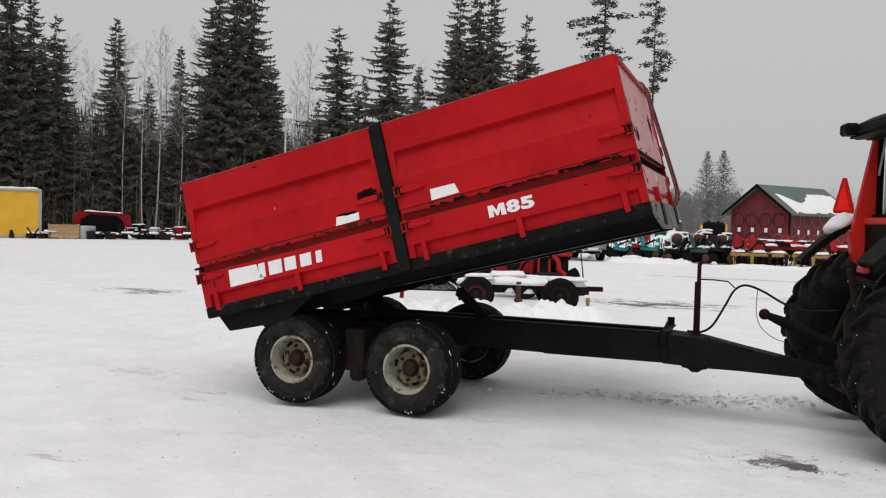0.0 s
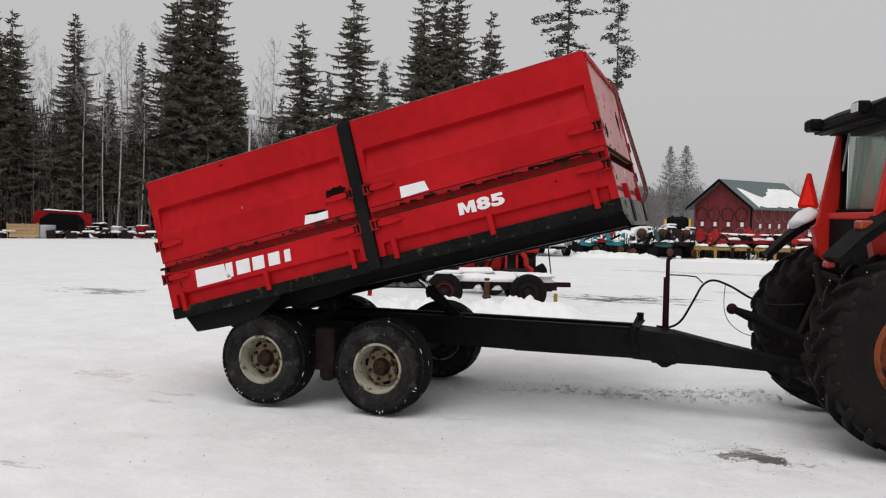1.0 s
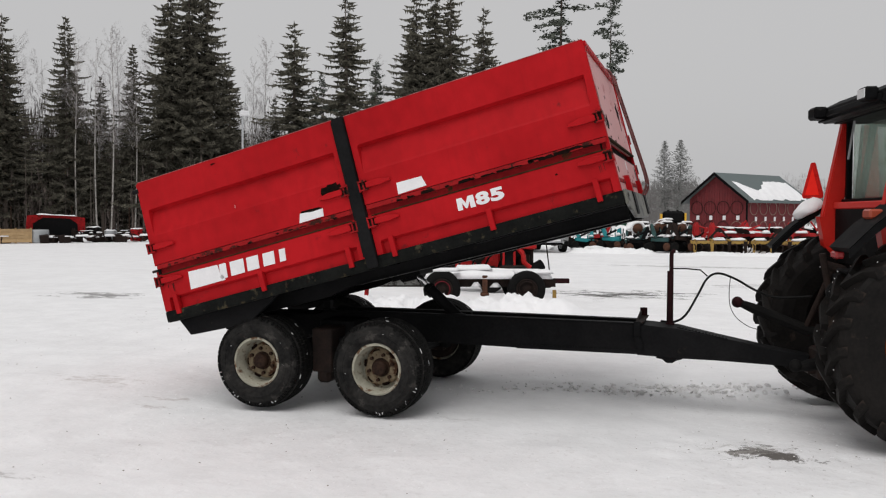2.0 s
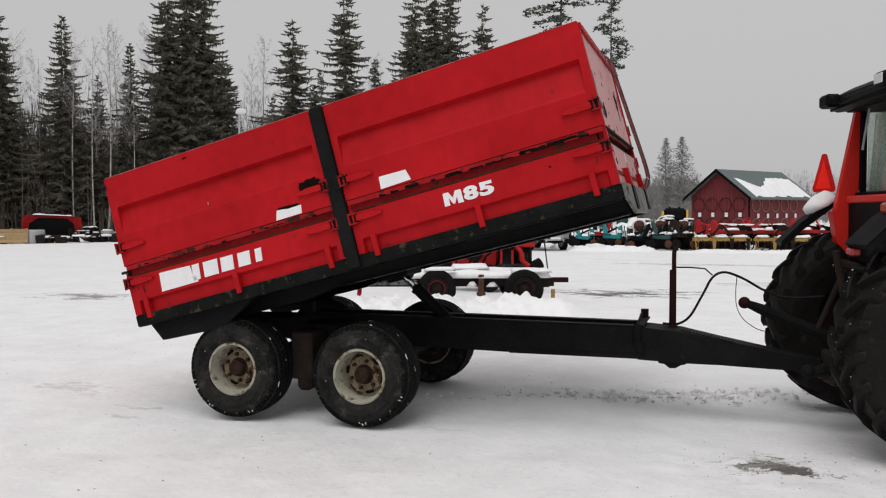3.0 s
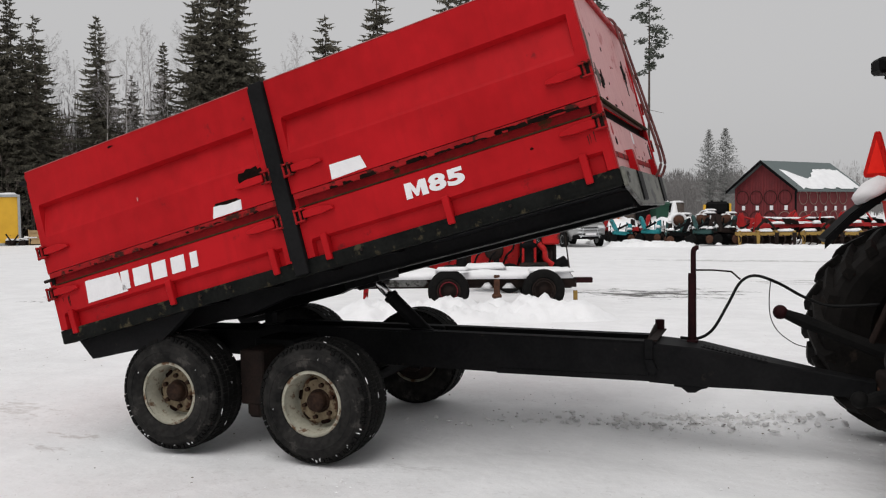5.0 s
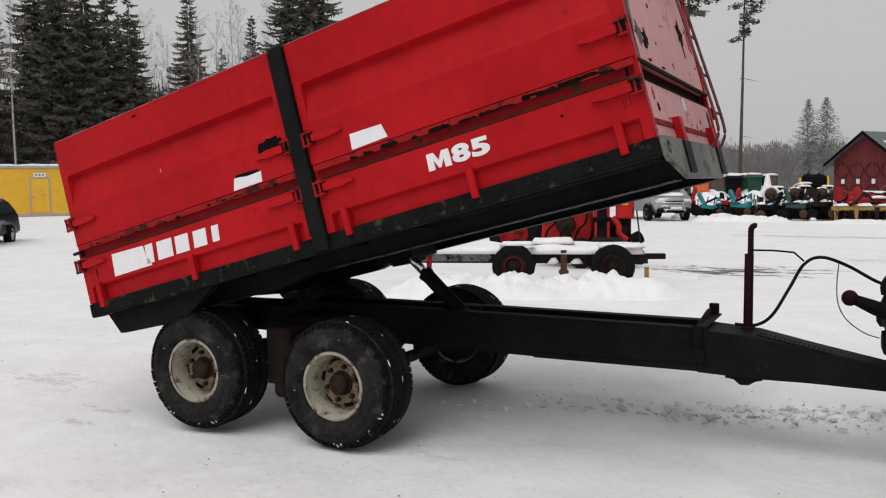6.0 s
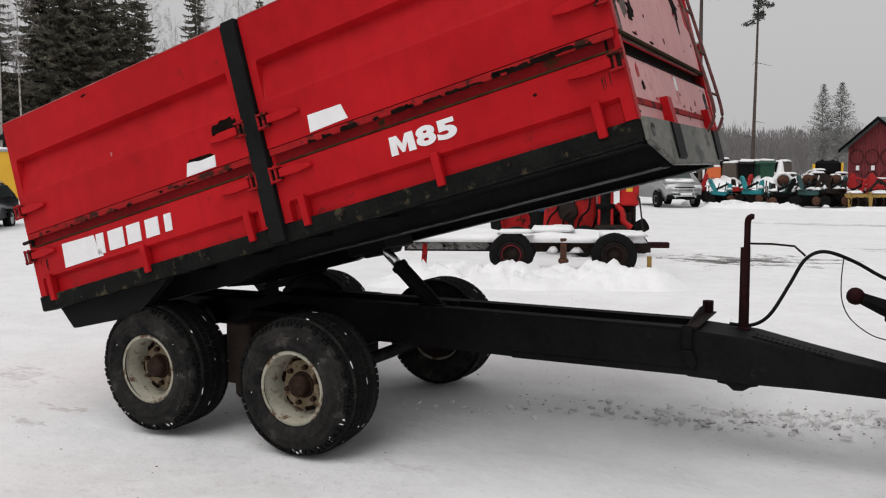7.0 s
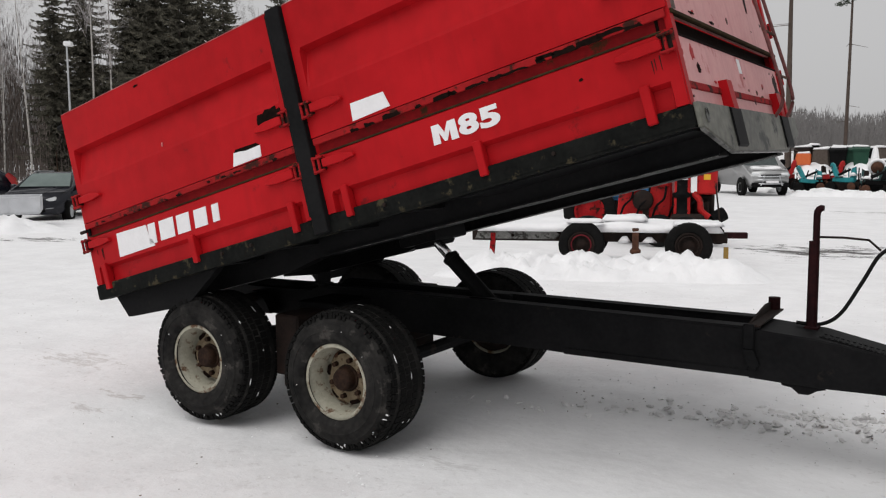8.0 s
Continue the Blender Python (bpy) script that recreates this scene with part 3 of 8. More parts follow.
for k in range(7):
    m = Matrix.Rotation(tread.uniform(0, 6.3), 4, "Y")
    r = tread.uniform(0.25, 0.36)
    bmesh.ops.create_icosphere(bm, subdivisions=1, radius=1, matrix=m @ Matrix.LocRotScale((r, -0.176 if r < 0.32 else -0.163, 0), None, (tread.uniform(0.002, 0.005), 0.002, tread.uniform(0.002, 0.004))))
wheel_snow_mesh = finish(bm, "tread_snow")
wheel_snow_mesh.materials.append(SNOW)
# rim: deep dish with flange, disc set well in
bm = lathe(nb(), [(0.205, -0.15), (0.222, -0.152), (0.232, -0.142), (0.230, -0.128), (0.214, -0.122), (0.203, -0.095), (0.190, -0.05), (0.187, -0.005), (0.181, 0.012), (0.160, 0.012), (0.150, -0.004), (0.120, -0.02), (0.06, -0.02),
                  (0.0, -0.02), (0.0, 0.074), (0.15, 0.08), (0.20, 0.08), (0.215, 0.14), (0.230, 0.15), (0.232, 0.14), (0.216, 0.0), (0.21, -0.1)], 48)
wheel_rim_mesh = finish(bm, "rim")
wheel_rim_mesh.materials.append(CREAM)
bm = lathe(nb(), [(0.0, -0.105), (0.050, -0.105), (0.062, -0.098), (0.068, -0.085), (0.070, -0.050), (0.080, -0.046), (0.082, -0.034)], 24)
wheel_hub_mesh = finish(bm, "hub")
bm = lathe(nb(), [(0.080, -0.036), (0.100, -0.036), (0.125, -0.034), (0.150, -0.030), (0.162, -0.020), (0.166, 0.0)], 36)
for v in bm.verts:
    r = math.hypot(v.co.x, v.co.z)
    if r > 0.11:
        k = 1 + 0.075 * math.cos(3 * math.atan2(v.co.z, v.co.x) + 0.6)
        v.co.x, v.co.z = v.co.x * k, v.co.z * k
wheel_disc_mesh = finish(bm, "wheel_disc")
wheel_disc_mesh.materials.append(DISC)
wheel_drum_mesh = finish(lathe(nb(), [(0.0, 0.17), (0.17, 0.17), (0.19, 0.155), (0.205, 0.15), (0.209, 0.10), (0.19, 0.084), (0.0, 0.084)], 36), "brake_drum")
wheel_drum_mesh.materials.append(RUST_DARK)
wheel_hub_mesh.materials.append(HUB)
bm = nb()
bmesh.ops.create_cone(bm, cap_ends=True, segments=6, radius1=0.017, radius2=0.015, depth=0.04, matrix=pose(0, 0, 0, 90))
slot = prism(nb(), [(-0.030, -0.012), (0.030, -0.012), (0.036, 0.0), (0.024, 0.015), (-0.024, 0.015), (-0.036, 0.0)], -0.006, 0.012)
wheel_slot_mesh = finish(slot, "hand_hole")
wheel_slot_mesh.materials.append(NEAR_BLACK)
wheel_nut_mesh = finish(bm, "wheel_nut")
wheel_nut_mesh.materials.append(HUB)

HUBY = 0.05
for x, y, side in ((0.015, HUBY, 1), (-1.14, HUBY, 1), (-0.055, 2.02, -1), (-1.21, 2.02, -1)):
    trailer_wheel("wheel", x, y, side)
for x in (0.01, -1.145):
    part("axle", rod(nb(), (x, 0.16, 0.415), (x, 2.0, 0.415), 0.045), BLACK, trailer)

# frame: two deep rails, cross members, tapering drawbar
for y in (0.87, 1.18):
    bm = prism(nb(), [(-2.05, 0.55), (1.02, 0.512), (2.16, 0.516), (2.16, 0.772), (0.6, 0.782), (-0.93, 0.785), (-1.0, 0.742), (-2.05, 0.735)], y, y + 0.075)
    bmesh.ops.bevel(bm, geom=list(bm.edges), offset=0.005, segments=1, affect="EDGES")
    rail = part("frame_rail", bm, BLACK, trailer, "black steel frame rail")
    part("top_flange", prism(nb(), [(-0.93, 0.7855), (0.6, 0.7825), (2.16, 0.7725), (2.16, 0.784), (0.6, 0.794), (-0.93, 0.797)], y - 0.008, y + 0.083), BLACK, rail)
    part("doubler_plate", bx(1.02, 2.135, y - 0.006, y - 0.0005, 0.506, 0.545, 0.002), BLACK, rail)
for x in (-2.0, -1.2, -0.45, 0.35, 1.2, 2.02):
    part("cross_member", bx(x, x + 0.09, 0.945, 1.18, 0.56, 0.74, 0.005), BLACK, trailer)
bm = nb()
sections = ((2.11, 0.862, 1.262, 0.50, 0.772), (2.45, 0.875, 1.25, 0.484, 0.746), (2.78, 0.945, 1.22, 0.472, 0.680), (3.2, 1.0, 1.19, 0.450, 0.602), (3.55, 1.04, 1.17, 0.435, 0.545))
rings = [[bm.verts.new((x, y, z)) for y, z in ((ya, za), (yb, za), (yb, zb), (ya, zb))] for x, ya, yb, za, zb in sections]
bm.faces.new(rings[0])
bm.faces.new(rings[-1][::-1])
for a, b in zip(rings, rings[1:]):
    for k in range(4):
        bm.faces.new((a[k], a[(k + 1) % 4], b[(k + 1) % 4], b[k]))
bmesh.ops.bevel(bm, geom=list(bm.edges), offset=0.008, segments=1, affect="EDGES")
part("drawbar", bm, BLACK, trailer, "black tapered drawbar")
bm = box(nb(), -0.22, 0.22, -0.055, 0.055, -0.004, 0.004, 0.001, pose(2.67, 1.0, 0.704, 0, 11.3, 0))
for k in range(15):
    for j in (-0.035, 0.035):
        box(bm, -0.008, 0.008, -0.014, 0.014, 0.003, 0.008, 0.001, pose(2.67, 1.0, 0.704, 0, 11.3, 0) @ pose(-0.20 + 0.0286 * k, j, 0))
part("grip_strip", bm, BLACK, trailer, "dark toothed tread strip")
part("drawbar_eye", tube(nb(), [(3.62 + 0.07 * math.cos(a), 1.115 + 0.07 * math.sin(a), 0.49) for a in (2 * math.pi * k / 16 for k in range(16))], 0.025, 8, True), RUST, trailer)
# locking bracket on the drawbar's bend, with its stub
bm = box(nb(), 2.085, 2.145, 0.838, 0.861, 0.66, 0.800, 0.006)
prism(bm, [(2.088, 0.66), (2.143, 0.66), (2.175, 0.585), (2.150, 0.553), (2.115, 0.575)], 0.838, 0.858)
part("bracket", bm, BLACK, trailer, "bent rusty steel bracket")
part("cross_plate", prism(nb(), [(2.10, 0.863), (2.17, 0.863), (2.17, 1.47), (2.08, 1.47)], 0.7845, 0.794, "z"), RUST_DARK, trailer, "rusty cross plate on the frame")
part("stub_pipe", rod(nb(), (2.125, 1.43, 0.795), (2.125, 1.43, 0.865), 0.034, seg=12), MAROON, trailer, "dark rusty stub pipe")
part("gusset", prism(nb(), [(0.90, 0.795), (1.40, 0.795), (1.40, 0.838), (1.28, 0.842)], 2.100, 2.112, "x"), RUST_DARK, trailer, "rusty inclined gusset")
# hose post with curved tip
bm = rod(nb(), (2.38, 1.155, 0.68), (2.38, 1.155, 1.235), 0.030, 0.028, 12)
tube(bm, [(2.388, 1.155, 1.22), (2.388, 1.155, 1.375), (2.390, 1.155, 1.395), (2.397, 1.155, 1.409), (2.410, 1.155, 1.417), (2.424, 1.155, 1.417)], [0.0185, 0.0185, 0.019, 0.019, 0.018, 0.014], 10, side=Vector((0.0, 1.0, 0.0)))
box(bm, 2.345, 2.42, 1.115, 1.195, 0.745, 0.764, 0.004)
part("hose_post", bm, MAROON, trailer, "dark red rusty upright hose post")
part("jack_foot", prism(nb(), [(2.28, 0.50), (2.50, 0.50), (2.50, 0.474), (2.46, 0.464), (2.42, 0.438), (2.37, 0.436), (2.33, 0.468), (2.28, 0.474)], 0.90, 1.10), BLACK, trailer)
part("hydraulic_hose", tube(nb(), curve_points([(2.30, 1.16, 0.775), (2.42, 1.2, 0.77), (2.52, 1.2, 0.84), (2.62, 1.22, 1.02), (2.70, 1.24, 1.17), (2.80, 1.28, 1.215), (2.95, 1.34, 1.16), (3.12, 1.40, 1.06), (3.3, 1.42, 1.0), (3.6, 1.4, 1.02)]), 0.0105, 8), HOSE, trailer, "black hydraulic hose", smooth=True)
part("hose_support", tube(nb(), [(2.385, 1.16, 1.258), (2.52, 1.19, 1.257), (2.64, 1.235, 1.245), (2.70, 1.24, 1.19)], 0.007, 6), RUST_DARK, trailer)
part("cable", tube(nb(), curve_points([(2.90, 1.32, 1.19), (2.89, 1.32, 1.05), (2.90, 1.32, 0.92), (2.95, 1.33, 0.82), (3.05, 1.35, 0.74), (3.14, 1.36, 0.71)]), 0.0035, 5), RUST_DARK, trailer)

# bogie: rocker beams and hanger boxes between the wheels
for y0, y1 in ((0.36, 0.50), (1.58, 1.72)):
    part("rocker_beam", prism(nb(), [(-1.36, 0.36), (-0.72, 0.44), (-0.5, 0.44), (0.12, 0.36), (0.12, 0.48), (-0.45, 0.60), (-0.78, 0.60), (-1.36, 0.48)], y0, y1), BLACK, trailer)
    part("hanger", box(bx(-0.74, -0.54, y0 - 0.16, y1 + 0.16, 0.30, 0.70, 0.012), -0.70, -0.57, y0 - 0.15, y1 + 0.15, 0.20, 0.34, 0.03), RUST_DARK, trailer, "dark rusty hanger box")
    part("outrigger", bx(-0.80, -0.46, min(y1, 0.87), max(y0, 1.255), 0.60, 0.74, 0.006), BLACK, trailer)
for x in (-1.14, 0.01):
    for y in (0.43, 1.65):
        part("leaf_spring", box(bx(x - 0.07, x + 0.07, y - 0.06, y + 0.06, 0.33, 0.50, 0.01), x - 0.03, x + 0.03, y - 0.08, y + 0.08, 0.36, 0.47, 0.01), RUST_DARK, trailer)
# pivots at the back end and props
for y in (0.77, 1.27):
    part("pivot_block", prism(nb(), [(-1.66, 0.56), (-1.32, 0.56), (-1.38, 0.66), (-1.44, 0.715), (-1.52, 0.715), (-1.62, 0.66)], y, y + 0.09), BLACK, trailer)
part("pivot_shaft", rod(nb(), (-1.4775, 0.45, 0.674), (-1.4775, 1.6, 0.674), 0.035), RUST_DARK, trailer)
# tipping ram: lower barrel and bright rod
ram0, ram1 = Vector((0.42, 1.025, 0.75)), Vector((-0.105, 1.025, 1.232))
mid = ram0.lerp(ram1, 0.56)
bm = rod(nb(), ram0, mid, 0.052, seg=16)
rod(bm, mid, mid + (ram1 - ram0).normalized() * 0.03, 0.058, seg=16)
rod(bm, (0.42, 0.90, 0.75), (0.42, 1.17, 0.75), 0.04)
ram = part("tipping_ram", bm, BLACK, trailer, "black hydraulic tipping ram")
part("piston_rod", rod(nb(), mid, ram1, 0.034, seg=16), STEEL, ram, "bright steel piston rod", smooth=True)
for y in (0.89, 1.10):
    part("ram_cradle", bx(0.32, 0.52, y, y + 0.06, 0.70, 0.80, 0.01), BLACK, trailer)
# short upright on the rail that the bed settles on
part("bed_rest", box(bx(-0.93, -0.86, 0.85, 0.93, 0.785, 0.895, 0.006), -0.945, -0.845, 0.84, 0.94, 0.798, 0.812, 0.003), BLACK, trailer)

# ---- bed, in its own axes: x along, y from near side across, z up ----
W = BED_W


def bpart(name, bm, mat, label="", parent=None, smooth=False):
    return part(name, bm, mat, parent or trailer, label, None if parent else BED, smooth)


# floor and underframe
bpart("bed_floor", bx(U0 + 0.01, U1 - 0.01, 0.05, W - 0.05, 0.03, 0.07), BLACK, "dark steel bed floor")
for y in (0.40, W - 0.52):
    beam = bpart("bed_beam", prism(nb(), [(0.12, 0.03), (0.12, -0.11), (0.45, -0.160), (1.40, -0.172), (1.72, -0.125), (2.0, -0.125), (U1 - 0.02, -0.158), (U1 - 0.02, 0.03)], y, y + 0.12), BLACK, "deep black beam under the bed")
    part("beam_flange", prism(nb(), [(1.74, -0.1255), (2.0, -0.1255), (U1 - 0.02, -0.1585), (U1 - 0.02, -0.170), (2.0, -0.137), (1.74, -0.136)], y - 0.03, y + 0.15), BLACK, beam)
    # thin pale strip paints the light that the flange edge catches
    part("worn_edge", prism(nb(), [(1.9, -0.1345), (U1 - 0.025, -0.1665), (U1 - 0.025, -0.1690), (1.9, -0.1362)], y - 0.033, y - 0.0305), WORN_LIT_STEEL, beam, "pale line for light caught on the flange edge")
for k in range(9):
    u = 0.2 + k * 0.48
    bpart("bed_cross_member", bx(u, u + 0.06, 0.06, W - 0.06, -0.045, 0.03), BLACK)
# sloped rear skirt under the tail
for y in (0.10, W - 0.16):
    bpart("tail_skirt", prism(nb(), [(0.05, -0.005), (1.15, -0.005), (1.05, -0.07), (0.80, -0.20), (0.70, -0.221), (0.52, -0.219), (0.19, -0.204), (0.143, -0.198), (0.065, -0.05)], y, y + 0.06), BLACK, "black plate under the tail")
bpart("ram_socket", box(bx(1.80, 2.10, 1.10, 1.52, -0.17, 0.03, 0.01), 1.86, 2.04, 1.16, 1.46, -0.2, -0.1, 0.02), BLACK)
# sills: a channel round the floor
for y0, y1 in ((0.0, 0.05), (W - 0.05, W)):
    sill = bpart("sill", box(bx(U0 - 0.02, U1 + 0.008, y0, y1, -0.042, 0.056, 0.006), U0, U1, min(y0, 0.0) + (0 if y0 == 0 else y0 - 0.04), y1 + (0.04 if y0 == 0 else 0), -0.046, -0.032), BLACK_GREEN, "black steel sill with scraped paint")
    rng = random.Random(int(y0 * 10))
    for k in range(16):
        u = 0.25 + k * 0.255
        yy = y0 - 0.006 if y0 == 0 else y1 + 0.006
        if k in (4, 5, 9, 13):
            part("sill_bolt", rod(nb(), (u, yy - 0.006, 0.02), (u, yy + 0.006, 0.02), 0.011, seg=6), RUST_DARK, sill)
SILL_Y = [(0.012, 0.062), (0.012, -0.050), (0.46, -0.160), (W - 0.44, -0.155), (W - 0.012, -0.050), (W - 0.012, 0.062)]
bm = prism(nb(), SILL_Y, U1 + 0.010, U1 + 0.035, "x")
bmesh.ops.bevel(bm, geom=list(bm.edges), offset=0.005, segments=1, affect="EDGES")
bpart("front_sill", bm, SILL_GREY, "scraped grey green front sill with cut corners")
for y in (0.54, 1.74):
    bpart("front_sill_rib", prism(nb(), [(U1 + 0.034, -0.140), (U1 + 0.046, -0.130), (U1 + 0.046, 0.05), (U1 + 0.034, 0.06)], y, y + 0.19), BLACK, "")
bpart("front_beam", bx(U1 - 0.30, U1 - 0.07, 0.06, W - 0.06, -0.045, 0.03, 0.006), BLACK, "black cross beam under the front")
bpart("worn_edge", prism(nb(), [(0.03, -0.062), (0.46, -0.168), (W - 0.44, -0.163), (W - 0.44, -0.156), (0.46, -0.161), (0.03, -0.055)], U1 + 0.012, U1 + 0.030, "x"), WORN_LIT_STEEL, "bare worn lower edge of the front sill")
bpart("underside_plate", bx(U1 - 1.25, U1 - 0.02, 0.06, W - 0.06, -0.055, -0.047), BLACK, "black plate under the front of the bed")
bpart("sill_eyelet", tube(nb(), [(U1 + 0.04, 0.10 + 0.016 * math.cos(t), 0.0 + 0.03 * math.sin(t)) for t in (2 * math.pi * k / 12 for k in range(12))], 0.005, 6, True), WORN_LIT_STEEL)
bpart("rear_sill", bx(U0 - 0.022, U0 + 0.03, 0.052, W - 0.052, -0.04, 0.055, 0.006), BLACK_GREEN)


def folded_panel(u0, u1, profile, thick=0.03, near=True, end=0.055):
    """A side wall folded from sheet: profile of (depth, height) with raised end frames."""
    bm = nb()
    sign = 1 if near else -1
    base = 0.0 if near else W
    us = [u0, u0 + end, u0 + end + 0.012, u1 - end - 0.012, u1 - end, u1]
    rows = []
    for k, u in enumerate(us):
        flat = k in (0, 1, 4, 5)
        rows.append([bm.verts.new((u, base + sign * (0.0 if flat else d), v)) for d, v in profile])
    back = [[bm.verts.new((u, base + sign * (thick + 0.03), v)) for d, v in (profile[0], profile[-1])] for u in (u0, u1)]
    for a, b in zip(rows, rows[1:]):
        for i in range(len(profile) - 1):
            bm.faces.new((a[i], a[i + 1], b[i + 1], b[i]))
    bm.faces.new((back[0][0], back[1][0], back[1][1], back[0][1]))
    bm.faces.new([back[0][0], back[1][0]] + [r[0] for r in rows[::-1]])
    bm.faces.new([back[0][1], back[1][1]] + [r[-1] for r in rows[::-1]])
    for k, r in ((0, rows[0]), (1, rows[-1])):
        bm.faces.new(r + [back[k][1], back[k][0]])
    bmesh.ops.bevel(bm, geom=[e for e in bm.edges if e.calc_face_angle(0) > 0.5], offset=0.003, segments=1, affect="EDGES")
    return bm


UPPER = [(0.0, 0.495), (0.0, 0.755), (0.006, 0.775), (0.047, 0.972), (0.049, 0.982), (0.0, 1.003), (0.0, 1.268)]
LOWER = [(0.035, 0.058), (0.035, 0.156), (0.0, 0.176), (0.0, 0.382), (0.008, 0.392), (0.022, 0.400)]
STRAP0, STRAP1 = 2.046, 2.148


def latch(parent, u, v, direction, near, dark):
    """Hinge plate: a tapered red lug with its eye and pin."""
    sign = -1 if near else 1
    y = 0.0 if near else W
    d = direction
    bm = prism(nb(), [(u, v - 0.022), (u + d * 0.13, v - 0.024), (u + d * 0.225, v - 0.014), (u + d * 0.215, v + 0.008), (u + d * 0.13, v + 0.026), (u, v + 0.026)], y + sign * 0.002, y + sign * 0.030)
    bmesh.ops.bevel(bm, geom=list(bm.edges), offset=0.004, segments=1, affect="EDGES")
    lug = part("latch", bm, RED, parent, "red hinge latch with dark pin")
    ya, yb = sorted((y + sign * 0.001, y + sign * 0.012))
    part("latch_gap", box(nb(), min(u + d * 0.012, u - d * 0.058), max(u + d * 0.012, u - d * 0.058), ya, yb, v - 0.032, v + 0.034), dark, parent, "dark gap behind the latch")
    bm = nb()
    ya, yb = sorted((y + sign * 0.010, y + sign * 0.040))
    for v0 in (v - 0.044, v + 0.032):
        box(bm, min(u + d * 0.012, u - d * 0.062), max(u + d * 0.012, u - d * 0.062), ya, yb, v0, v0 + 0.012, 0.003)
    for u0 in (u - d * 0.058, u - d * 0.020):
        rod(bm, (u0, y + sign * 0.026, v - 0.048), (u0, y + sign * 0.026, v + 0.050), 0.0085, seg=8)
    part("latch_pin", bm, RED_WORN, parent, "rusty hooked latch pin")
    return lug


def side_wall(near):
    sign = -1 if near else 1
    yo = 0.0 if near else W
    for a, b in ((U0, STRAP0 - 0.006), (STRAP1 + 0.006, U1)):
        rear = a == U0
        up = bpart("upper_side_board", folded_panel(a, b, UPPER, near=near), RED, "red folded steel upper side board")
        lo = bpart("lower_side_board", folded_panel(a, b, LOWER, near=near), RED, "red folded steel lower side board")
        bpart("rusty_ledge", bx(a + 0.02, b - 0.02, min(yo - sign * 0.036, yo - sign * 0.024), max(yo - sign * 0.036, yo - sign * 0.024), 0.400, 0.493), LEDGE_RED, "recessed ledge with rust and dirt, shade in its colour")
        part("bottom_lip", box(nb(), a + 0.01, b - 0.01, min(yo - sign * 0.004, yo + sign * 0.009), max(yo - sign * 0.004, yo + sign * 0.009), 0.450, 0.4885, 0.003), RED_WORN, up, "flaking red lip over rust")
        part("grime_line", box(nb(), a + 0.03, b - 0.03, min(yo - sign * 0.05, yo + sign * 0.001), max(yo - sign * 0.05, yo + sign * 0.001), 0.390, 0.400, 0.002), GRIME, lo, "line of moss and dirt")
        # chips of bare rust along the lip
        chips = random.Random(int(a * 100) + (7 if near else 0))
        count = 9 if rear else 15
        for k in range(count):
            u = a + 0.12 + ((k + chips.uniform(0.1, 0.9)) / count) ** (1.0 if rear else 0.75) * (b - a - 0.26)
            ln, tall = (chips.uniform(0.010, 0.04), chips.uniform(0.010, 0.022)) if rear else (chips.uniform(0.016, 0.075), chips.uniform(0.014, 0.034))
            v = 0.4485 if chips.random() < 0.7 else 0.460
            top = [(u + ln * q, v + tall * chips.uniform(0.6, 1.0)) for q in (-0.8, -0.4, 0.0, 0.5, 0.85)]
            low = [(u + ln * q + 0.01, v + chips.uniform(-0.003, 0.003)) for q in (1.0, 0.5, 0.0, -0.6, -1.0)]
            part("rust_chip", prism(nb(), top + low, yo + sign * 0.008, yo + sign * 0.0112), NEAR_BLACK, up)
        for u in ((0.125, 1.02, 1.88) if rear else (2.285, 3.155, 4.035)):
            bm = prism(nb(), [(u + 0.005, 0.012), (u + 0.05, 0.012), (u + 0.047, 0.190), (u + 0.0, 0.190)], yo - sign * 0.034, yo + sign * 0.022)
            bmesh.ops.bevel(bm, geom=list(bm.edges), offset=0.005, segments=1, affect="EDGES")
            part("stake", bm, RED, lo, "red stake holding the board")
        for v, owner in ((0.652, up), (0.338, lo)):
            if rear:
                latch(owner, a + 0.03, v, 1, near, RUST_DARK)
                latch(owner, b - 0.055, v, -1, near, RUST_DARK)
            else:
                latch(owner, a + 0.055, v, 1, near, RUST_DARK)
                latch(owner, b - 0.05, v, -1, near, RUST_DARK)
    bpart("centre_post", box(bx(STRAP0, STRAP1, min(yo + sign * 0.032, yo - sign * 0.03), max(yo + sign * 0.032, yo - sign * 0.03), -0.036, 1.272, 0.005), STRAP0 - 0.012, STRAP0, min(yo, yo + sign * 0.024), max(yo, yo + sign * 0.024), 0.07, 1.25), BLACK, "black removable centre post")
    for u in (U0 - 0.005, U1 - 0.025):
        bpart("corner_post", bx(u, u + 0.03, min(yo - sign * 0.012, yo - sign * 0.075), max(yo - sign * 0.012, yo - sign * 0.075), 0.05, 1.262, 0.004), RED if u > 1 else BLACK, "")


side_wall(True)
side_wall(False)
near_upper = [o for o in trailer.children if o.name.startswith("upper_side_board")]
near_lower = [o for o in trailer.children if o.name.startswith("lower_side_board")]


def ragged(cu, cv, ru, rv, seed, count=22):
    r = random.Random(seed)
    return [(cu + ru * math.cos(2 * math.pi * k / count) * r.uniform(0.5, 1.2), cv + rv * math.sin(2 * math.pi * k / count) * r.uniform(0.45, 1.25)) for k in range(count)]


